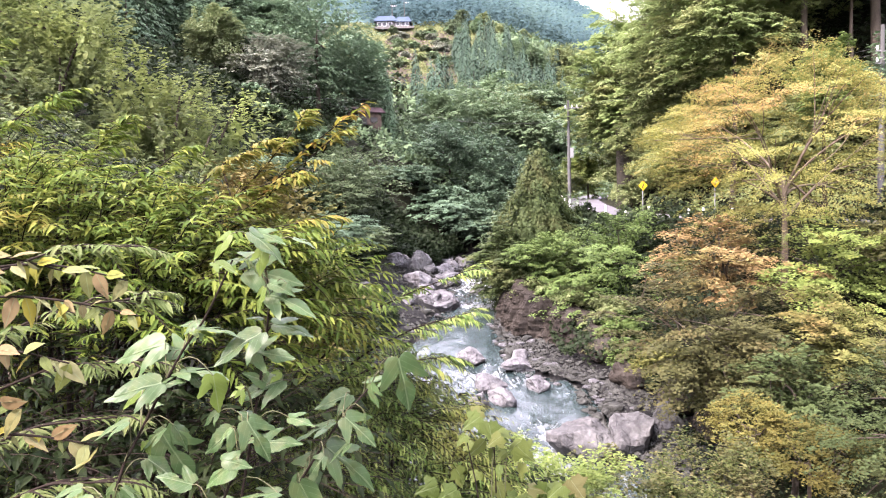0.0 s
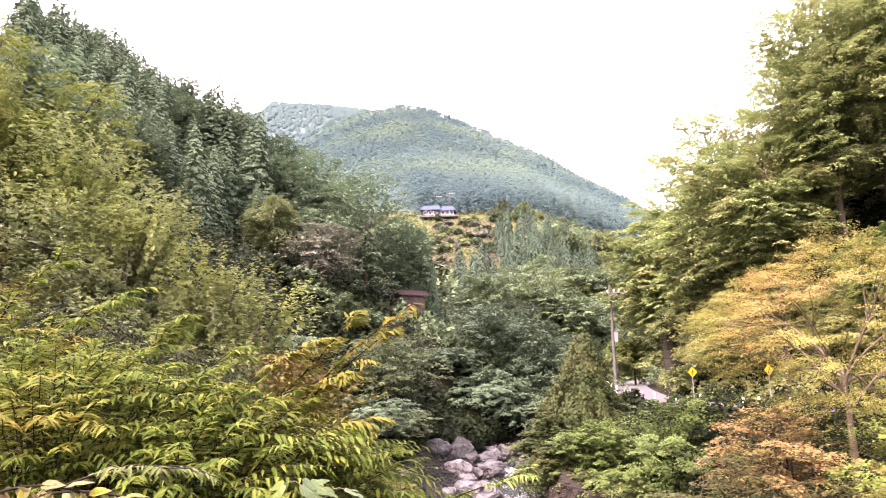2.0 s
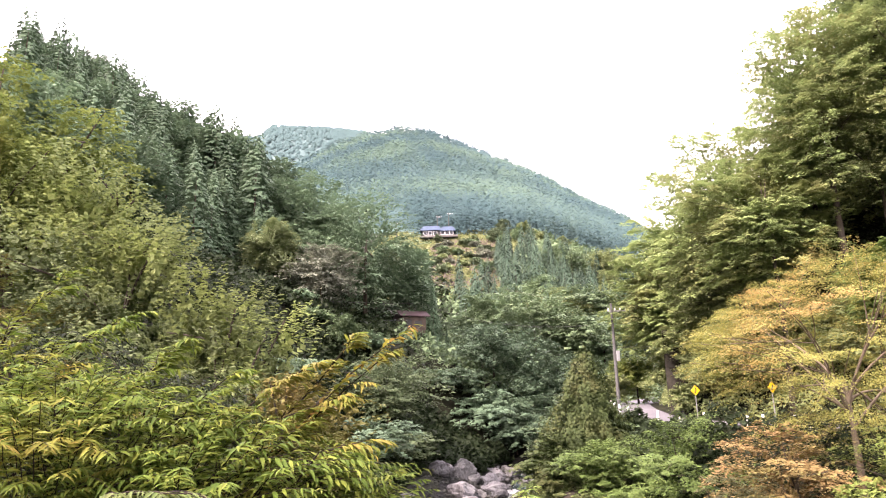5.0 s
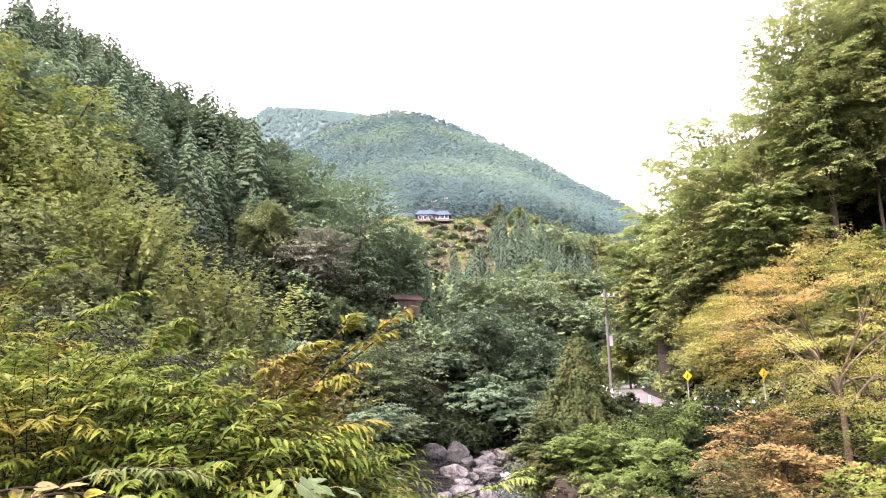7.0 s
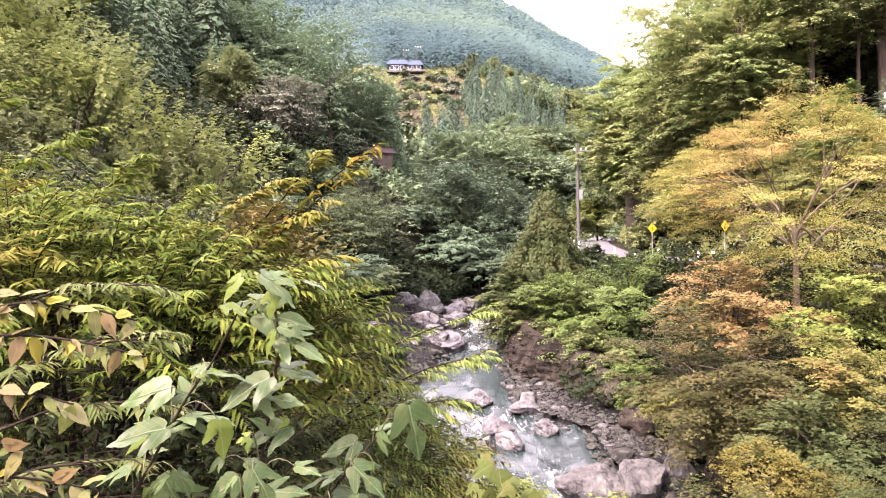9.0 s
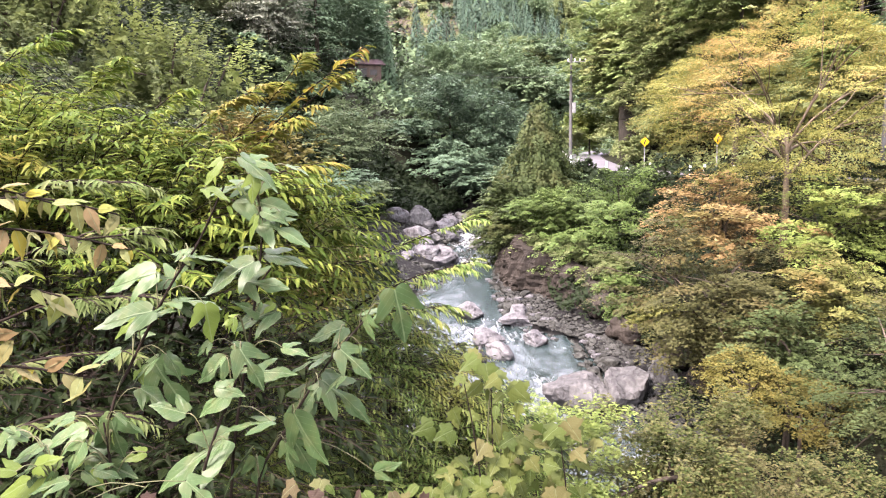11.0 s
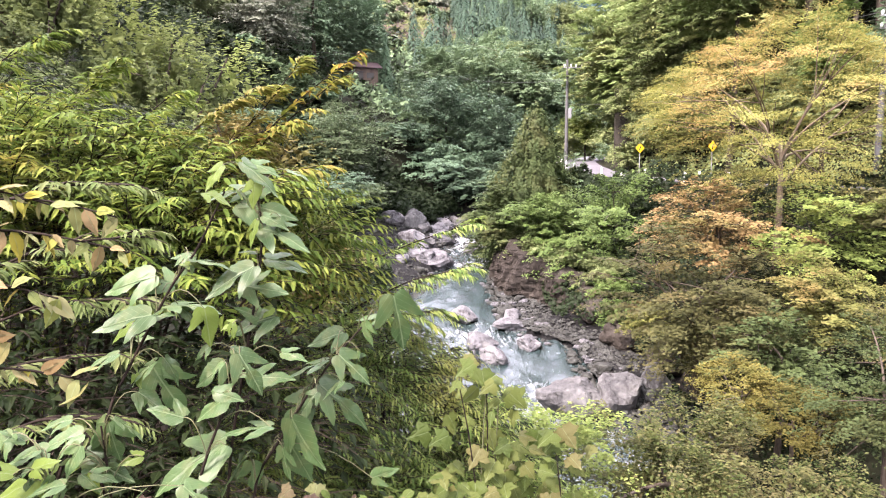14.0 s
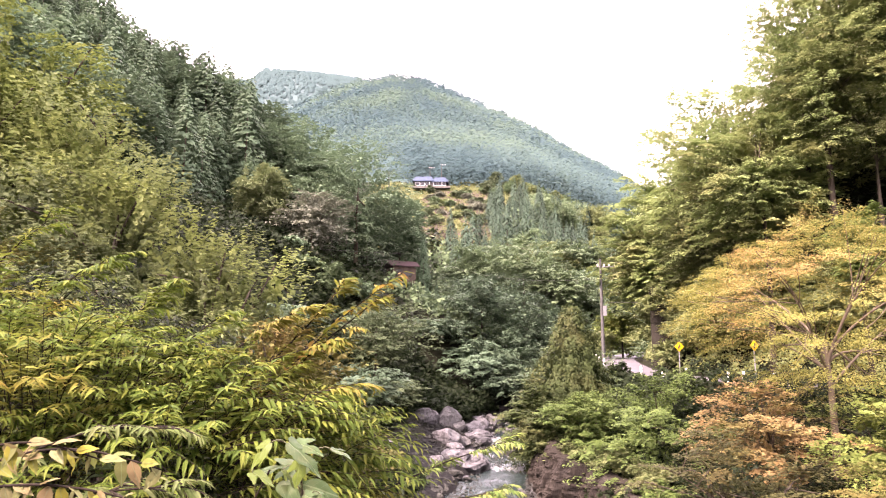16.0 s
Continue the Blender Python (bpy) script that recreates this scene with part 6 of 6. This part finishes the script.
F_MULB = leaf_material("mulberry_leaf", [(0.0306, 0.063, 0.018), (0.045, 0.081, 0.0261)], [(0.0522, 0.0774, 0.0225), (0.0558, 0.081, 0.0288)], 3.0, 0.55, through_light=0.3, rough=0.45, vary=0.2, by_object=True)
# lighter copy for young leaves, with sunlight on them put into the colour
F_MULB_LIT = leaf_material("mulberry_leaf_young_lit", [(0.0763, 0.123, 0.0176), (0.0938, 0.134, 0.0211)], through_light=0.5, vary=0.15, by_object=True)


def add_veins(m, gloss=0.16, rough=0.4):
    """Paler midrib and side ribs on a leaf whose length runs along x."""
    n, l = m.node_tree.nodes, m.node_tree.links
    hsv = next(k for k in n if k.bl_idname == "ShaderNodeHueSaturation")
    tc, sp = n.new("ShaderNodeTexCoord"), n.new("ShaderNodeSeparateXYZ")
    l.new(tc.outputs["Object"], sp.inputs[0])

    def op(kind, a, b_):
        k = n.new("ShaderNodeMath")
        k.operation = kind
        for i, v in enumerate((a, b_)):
            if isinstance(v, float):
                k.inputs[i].default_value = v
            elif v is not None:
                l.new(v, k.inputs[i])
        return k.outputs[0]
    ay = op("ABSOLUTE", sp.outputs[1], None)
    rib = op("LESS_THAN", ay, 0.013)
    saw = op("FRACT", op("MULTIPLY", op("SUBTRACT", sp.outputs[0], op("MULTIPLY", ay, 0.9)), 8.0), None)
    side_rib = op("LESS_THAN", saw, 0.06)
    mask = op("MAXIMUM", rib, op("MULTIPLY", side_rib, 0.6))
    mx = n.new("ShaderNodeMix")
    mx.data_type = "RGBA"
    l.new(op("MULTIPLY", mask, 0.4), mx.inputs[0])
    for t in [k.to_socket for k in list(hsv.outputs[0].links)]:
        l.new(mx.outputs[2], t)
    l.new(hsv.outputs[0], mx.inputs[6])
    mx.inputs[7].default_value = (0.15, 0.19, 0.10, 1)
    n["Principled BSDF"].inputs["Specular IOR Level"].default_value, n["Principled BSDF"].inputs["Roughness"].default_value = gloss, rough
    bp = n.new("ShaderNodeBump")
    bp.inputs["Strength"].default_value, bp.inputs["Distance"].default_value = 0.25, 0.006
    l.new(op("MULTIPLY", saw, 1.0), bp.inputs["Height"])
    l.new(bp.outputs[0], n["Principled BSDF"].inputs["Normal"])


add_veins(F_MULB)
add_veins(F_MULB_LIT)
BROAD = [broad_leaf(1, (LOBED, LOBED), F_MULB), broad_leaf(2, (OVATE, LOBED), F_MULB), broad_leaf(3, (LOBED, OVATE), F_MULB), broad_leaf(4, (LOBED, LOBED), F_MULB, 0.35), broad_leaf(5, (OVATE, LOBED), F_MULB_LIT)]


def mulberry(foot, stem_path, leaves, seed, label):
    """A stem with stalked leaves; leaves: (kind, x, y, z of the stalk's end, length, way of the tip seen from the road, clockwise from +x)."""
    rng = np.random.default_rng(seed)
    foot = (*foot, bank_z(*foot))
    root = thing("paper_mulberry", foot, label, "plant", "mulberry plants")
    q = np.array([foot] + stem_path, float) - np.array(foot)
    s = np.linspace(0, 1, 24)
    p = np.stack([np.interp(s, np.linspace(0, 1, len(q)), q[:, c]) for c in range(3)], -1)
    for _ in range(2):
        p[1:-1] = (p[:-2] + p[1:-1] + p[2:]) / 3
    v, f = tube(p, np.linspace(0.0036, 0.0018, 24), 7)
    part("stem", mesh_of("stem", v, f, TWIG, True), root)
    young = []
    for i in rng.integers(9, 24, 9):
        at = p[i] + rng.normal(0, 0.028, 3) + [0, -0.01, 0.01] + foot
        young.append((int(rng.choice([0, 2, 2, 4])), *at, rng.uniform(0.025, 0.055), rng.uniform(-20, 200)))
    for kind, x, y, z, ln, way in leaves + young:
        a = math.radians(way)
        d = unit(np.array([math.cos(a), rng.uniform(-0.35, 0.05), -math.sin(a)]))
        up = unit(np.array([0, -0.5, 0.87]) + rng.normal(0, 0.3, 3))
        sd = unit(np.cross(up, d))
        up = np.cross(d, sd)
        at = np.array([x, y, z]) - foot
        near = p[np.argmin(np.linalg.norm(p - at + [0, 0, 0.05], axis=1))]
        sk = np.linspace(0, 1, 6)[:, None]
        v, f = tube(near * (1 - sk) + at * sk + [0, 0, 0.025] * np.sin(sk * np.pi), np.linspace(0.0012, 0.0009, 6), 5)
        part("stalk", mesh_of("stalk", v, f, STALK, True), root)
        ob = part("leaf", BROAD[kind], root)
        m = np.eye(4)
        m[:3, 0], m[:3, 1], m[:3, 2], m[:3, 3] = d * ln, sd * ln, up * ln, at
        ob.matrix_basis = Matrix(m.tolist())
    return root


mulberry((-0.46, 1.3), [(-0.443, 1.38, 0.894), (-0.384, 1.38, 1.186), (-0.353, 1.38, 1.343), (-0.34, 1.38, 1.452), (-0.367, 1.38, 1.553)],
         [(2, -0.363, 1.329, 1.56, 0.090, 35), (2, -0.35, 1.346, 1.558, 0.056, 18), (0, -0.375, 1.408, 1.507, 0.074, 176), (3, -0.385, 1.384, 1.484, 0.110, 10), (4, -0.34, 1.33, 1.525, 0.052, 101),
          (2, -0.339, 1.368, 1.459, 0.057, 19), (3, -0.341, 1.373, 1.436, 0.098, 13), (4, -0.342, 1.338, 1.453, 0.052, 111), (2, -0.344, 1.401, 1.373, 0.085, 10), (2, -0.35, 1.333, 1.369, 0.105, 154),
          (0, -0.375, 1.363, 1.326, 0.085, 3), (2, -0.323, 1.377, 1.265, 0.102, 165), (4, -0.41, 1.367, 1.555, 0.062, 131), (1, -0.349, 1.385, 1.255, 0.060, -145)], 80, "upright paper mulberry shoot with pale green leaves")
mulberry((-0.62, 1.28), [(-0.679, 1.35, 1.028), (-0.592, 1.35, 1.186), (-0.507, 1.35, 1.338), (-0.462, 1.35, 1.391), (-0.403, 1.35, 1.507)],
         [(2, -0.549, 1.371, 1.346, 0.110, 167), (0, -0.523, 1.395, 1.324, 0.082, -160), (2, -0.465, 1.321, 1.382, 0.087, 3), (0, -0.518, 1.361, 1.29, 0.105, -6), (2, -0.503, 1.367, 1.287, 0.059, 41),
          (4, -0.441, 1.322, 1.291, 0.079, 83), (2, -0.526, 1.29, 1.288, 0.102, 173), (4, -0.606, 1.397, 1.25, 0.068, 146), (2, -0.544, 1.323, 1.273, 0.052, -18), (2, -0.606, 1.325, 1.206, 0.072, 164),
          (3, -0.57, 1.388, 1.161, 0.121, 61), (0, -0.55, 1.354, 1.182, 0.065, 145), (2, -0.528, 1.342, 1.192, 0.059, 55), (1, -0.596, 1.375, 1.115, 0.069, 27)], 81, "brown-stemmed mulberry shoot with broad pointed leaves")
mulberry((-0.50, 1.22), [(-0.47, 1.3, 0.935), (-0.432, 1.3, 1.046), (-0.391, 1.3, 1.133), (-0.361, 1.3, 1.219)],
         [(0, -0.357, 1.243, 1.226, 0.083, 55), (2, -0.407, 1.318, 1.189, 0.074, 142), (1, -0.388, 1.281, 1.138, 0.087, 150), (0, -0.309, 1.25, 1.091, 0.091, -178), (2, -0.356, 1.313, 1.161, 0.080, -5),
          (0, -0.423, 1.342, 1.019, 0.156, 155), (1, -0.487, 1.312, 1.086, 0.074, -161)], 82, "mulberry shoot with deeply lobed grey-green leaves")
mulberry((-0.66, 1.2), [(-0.624, 1.3, 0.926), (-0.629, 1.3, 1.004), (-0.635, 1.3, 1.076)],
         [(0, -0.591, 1.263, 1.104, 0.067, 28), (3, -0.625, 1.309, 1.076, 0.085, 80), (2, -0.655, 1.273, 1.073, 0.085, 167), (1, -0.638, 1.322, 1.076, 0.077, 130), (2, -0.676, 1.319, 1.007, 0.103, 20),
          (2, -0.714, 1.264, 1.043, 0.085, 170), (2, -0.706, 1.331, 1.077, 0.063, 171)], 85, "low mulberry shoot with hanging pointed leaves")
mulberry((-0.46, 1.36), [(-0.409, 1.42, 0.885), (-0.334, 1.42, 0.995), (-0.279, 1.42, 1.085), (-0.225, 1.42, 1.161), (-0.155, 1.42, 1.237)],
         [(0, -0.278, 1.435, 1.081, 0.090, 135), (0, -0.255, 1.45, 1.1, 0.141, 36), (0, -0.207, 1.407, 1.177, 0.085, 37), (0, -0.238, 1.443, 1.155, 0.098, 167), (2, -0.203, 1.457, 1.211, 0.079, 166),
          (1, -0.296, 1.371, 1.059, 0.120, 61), (2, -0.323, 1.453, 0.976, 0.109, 61), (0, -0.324, 1.403, 0.985, 0.075, 86), (2, -0.154, 1.413, 1.242, 0.053, 81), (0, -0.094, 1.376, 1.302, 0.114, 77),
          (2, -0.117, 1.437, 1.245, 0.057, -172), (0, -0.395, 1.392, 0.972, 0.112, 133), (1, -0.402, 1.456, 0.933, 0.075, 88), (1, -0.143, 1.39, 0.926, 0.059, -27)], 83, "leaning mulberry shoot with insect-eaten lobed leaves")
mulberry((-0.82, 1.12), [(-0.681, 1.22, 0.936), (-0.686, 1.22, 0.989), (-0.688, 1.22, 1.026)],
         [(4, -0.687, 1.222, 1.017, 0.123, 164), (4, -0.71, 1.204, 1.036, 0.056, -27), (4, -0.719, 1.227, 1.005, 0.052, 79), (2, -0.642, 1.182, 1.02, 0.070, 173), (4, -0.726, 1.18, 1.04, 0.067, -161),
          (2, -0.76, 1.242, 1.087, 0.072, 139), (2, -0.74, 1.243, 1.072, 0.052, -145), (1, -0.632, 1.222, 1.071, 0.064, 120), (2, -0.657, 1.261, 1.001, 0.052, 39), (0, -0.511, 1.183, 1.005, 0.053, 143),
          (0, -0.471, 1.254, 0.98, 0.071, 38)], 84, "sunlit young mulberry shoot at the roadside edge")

# yellowing plant with plain oval leaves
F_OVAL = leaf_material("yellowing_leaf", [(0.128, 0.136, 0.048), (0.162, 0.125, 0.060), (0.205, 0.185, 0.018), (0.085, 0.112, 0.030), (0.150, 0.090, 0.042), (0.140, 0.138, 0.060), (0.100, 0.120, 0.036)], through_light=0.35, vary=0.12, by_object=True, unlike=1.0)
add_veins(F_OVAL, 0.05, 0.6)
OVAL = [broad_leaf(11 + i, (SLIM, SLIM), F_OVAL, 0.15 + 0.1 * i, 0.3) for i in range(3)]


def oval_branch(a, b, n, seed):
    rng = np.random.default_rng(seed)
    root = thing("yellowing_branch", tuple(a), "thin branch with yellow and pinkish oval leaves", "branch", "yellowing branches")
    s = np.linspace(0, 1, 12)[:, None]
    q = (np.array(b) - a) * s + [0, 0, 0.08] * np.sin(s * np.pi)
    v, f = tube(q, np.linspace(0.006, 0.002, 12), 6)
    part("stem", mesh_of("stem", v, f, TWIG, True), root)
    for i in range(n):
        t = 0.12 + 0.88 * i / (n - 1)
        c = (np.array(b) - a) * t + [0, 0, 0.08 * math.sin(t * math.pi)]
        way = math.radians(rng.uniform(35, 150) if i % 3 else rng.uniform(-30, 40))
        d = unit(np.array([math.cos(way), rng.uniform(-0.5, 0.1), -math.sin(way)]))
        up = unit(np.array([0, -0.5, 0.8]) + rng.normal(0, 0.5, 3))
        sd = unit(np.cross(up, d))
        up = np.cross(d, sd)
        ln = rng.uniform(0.036, 0.085)
        ob = part("leaf", OVAL[i % 3], root)
        m = np.eye(4)
        m[:3, 0], m[:3, 1], m[:3, 2], m[:3, 3] = d * ln, sd * ln, up * ln, c
        ob.matrix_basis = Matrix(m.tolist())


for n_, (a, b, k) in enumerate((((-1.55, 1.75, 1.30), (-0.78, 1.78, 1.34), 20), ((-1.50, 1.70, 1.16), (-0.92, 1.70, 1.24), 16), ((-1.45, 1.60, 0.96), (-0.82, 1.62, 1.06), 18), ((-1.45, 1.72, 1.38), (-0.98, 1.80, 1.46), 15), ((-1.5, 1.9, 1.36), (-0.86, 1.9, 1.42), 14), ((-1.35, 1.55, 1.06), (-0.98, 1.6, 1.16), 10))):
    oval_branch(a, b, int(1.5 * k), 91 + n_)

# vine with maple-like leaves at the lower edge
F_VINE = leaf_material("vine_leaf", [(0.0396, 0.06336, 0.009504), (0.05861, 0.08237, 0.01426), (0.07286, 0.0887, 0.01901), (0.0491, 0.07445, 0.01267), (0.06811, 0.0792, 0.01742), (0.066, 0.0615, 0.02059)], through_light=0.45, vary=0.2, by_object=True, unlike=1.0)
add_veins(F_VINE, 0.08, 0.5)
VINE = [broad_leaf(21 + i, (MAPLE, MAPLE), F_VINE, 0.2, 0.1) for i in range(2)] + [broad_leaf(23, (OVATE, OVATE), F_VINE, 0.3, 0.2)]
F_BRAMBLE = leaf_material("bramble_leaf", [(0.034, 0.060, 0.010), (0.056, 0.078, 0.016), (0.070, 0.056, 0.028), (0.034, 0.018, 0.018), (0.080, 0.066, 0.036), (0.048, 0.072, 0.014), (0.040, 0.064, 0.012)], through_light=0.35, vary=0.2, by_object=True, unlike=1.0)
add_veins(F_BRAMBLE, 0.05, 0.6)
BRAMBLE = [broad_leaf(26 + i, (OVATE, OVATE) if i else (SLIM, OVATE), F_BRAMBLE, 0.3, 0.2) for i in range(2)] + [broad_leaf(28, (MAPLE, MAPLE), F_BRAMBLE, 0.3, 0.15)]


def vine(foot, mound, n, seed, leaves=None, size=(0.045, 0.085), name="maple_vine", label="climbing vine with light green maple-like leaves", group="vines at the roadside", category="vine"):
    """Stems that climb through a mound (x, y, z, rx, ry, rz), with stalked leaves turned to the light."""
    rng = np.random.default_rng(seed)
    foot = (foot[0], foot[1], bank_z(foot[0], foot[1]))
    root = thing(name, foot, label, category, group)
    o, m = np.array(foot), np.array(mound, float)
    at = m[:3] + unit(rng.normal(size=(n, 3))) * rng.random((n, 1)) ** 0.4 * m[3:]
    for i in range(n):
        ob = part("leaf", (leaves or VINE)[i % 3], root)
        d = unit(np.array([rng.normal(0, 0.8), rng.uniform(-0.7, 0.0), -rng.uniform(0.1, 0.9)]))
        up = unit(np.array([0, -0.6, 0.8]) + rng.normal(0, 0.35, 3))
        sd = unit(np.cross(up, d))
        ln = rng.uniform(*size)
        k = np.eye(4)
        k[:3, 0], k[:3, 1], k[:3, 2], k[:3, 3] = d * ln, sd * ln, np.cross(d, sd) * ln, at[i] - o
        ob.matrix_basis = Matrix(k.tolist())
    for k in range(max(5, n // 9)):
        tip = at[rng.integers(n)] - o
        s = np.linspace(0, 1, 9)[:, None]
        v, f = tube((1 - s) ** 2 * np.zeros(3) + 2 * s * (1 - s) * (tip * 0.5 + [rng.normal(0, 0.1), rng.normal(0, 0.1), 0.25]) + s**2 * tip, np.linspace(0.006, 0.002, 9), 6)
        part("stem", mesh_of("stem", v, f, STALK if k % 2 else TWIG, True), root)


vine((0.12, 2.3), (0.13, 2.32, 0.66, 0.18, 0.16, 0.26), 32, 95)
vine((0.36, 2.3), (0.34, 2.36, 0.50, 0.22, 0.16, 0.18), 50, 96)
vine((0.05, 2.2), (0.02, 2.2, 0.46, 0.26, 0.16, 0.12), 34, 98)
BUSHY = dict(leaves=BRAMBLE, size=(0.03, 0.065), name="bramble", label="low bramble with green and withered brown leaves", group="brambles at the roadside", category="bramble")
vine((-0.3, 1.75), (-0.30, 1.62, 0.66, 0.34, 0.2, 0.10), 120, 97, **BUSHY)
vine((-0.8, 1.7), (-0.80, 1.6, 0.62, 0.34, 0.2, 0.12), 110, 99, **BUSHY)
vine((-0.02, 1.7), (0.0, 1.66, 0.58, 0.2, 0.2, 0.12), 60, 100, **BUSHY)
tree(2.75, 7.6, -1.3, -3.2, 2.9, "round", F_DULL, "dull olive shrub with small browning leaves", "shrub", cap=56000, leaf_px=7.5, fine=1.0, limbs=3, group="shrubs at the roadside", category="shrub", clump_share=0.12)
tree(0.9, 6.9, -1.1, -2.6, 2.2, "round", F_LIME, "yellow-green shrub beside the olive shrub", "shrub", leaf_px=9, fine=1.0, limbs=3, group="shrubs at the roadside", category="shrub", clump_share=0.12)
tree(5.0, 8.6, -2.75, -4.2, 3.6, "round", F_DULL, "dull olive shrub with small browning leaves", "shrub", cap=56000, leaf_px=7.5, fine=1.0, limbs=3, group="shrubs at the roadside", category="shrub", clump_share=0.12)
tree(4.4, 11.0, -3.7, -5.6, 3.4, "round", F_SAGE, "olive shrub with browning leaves above the boulders", "shrub", cap=40000, leaf_px=7, fine=1.0, limbs=3, group="shrubs at the roadside", category="shrub", clump_share=0.12)
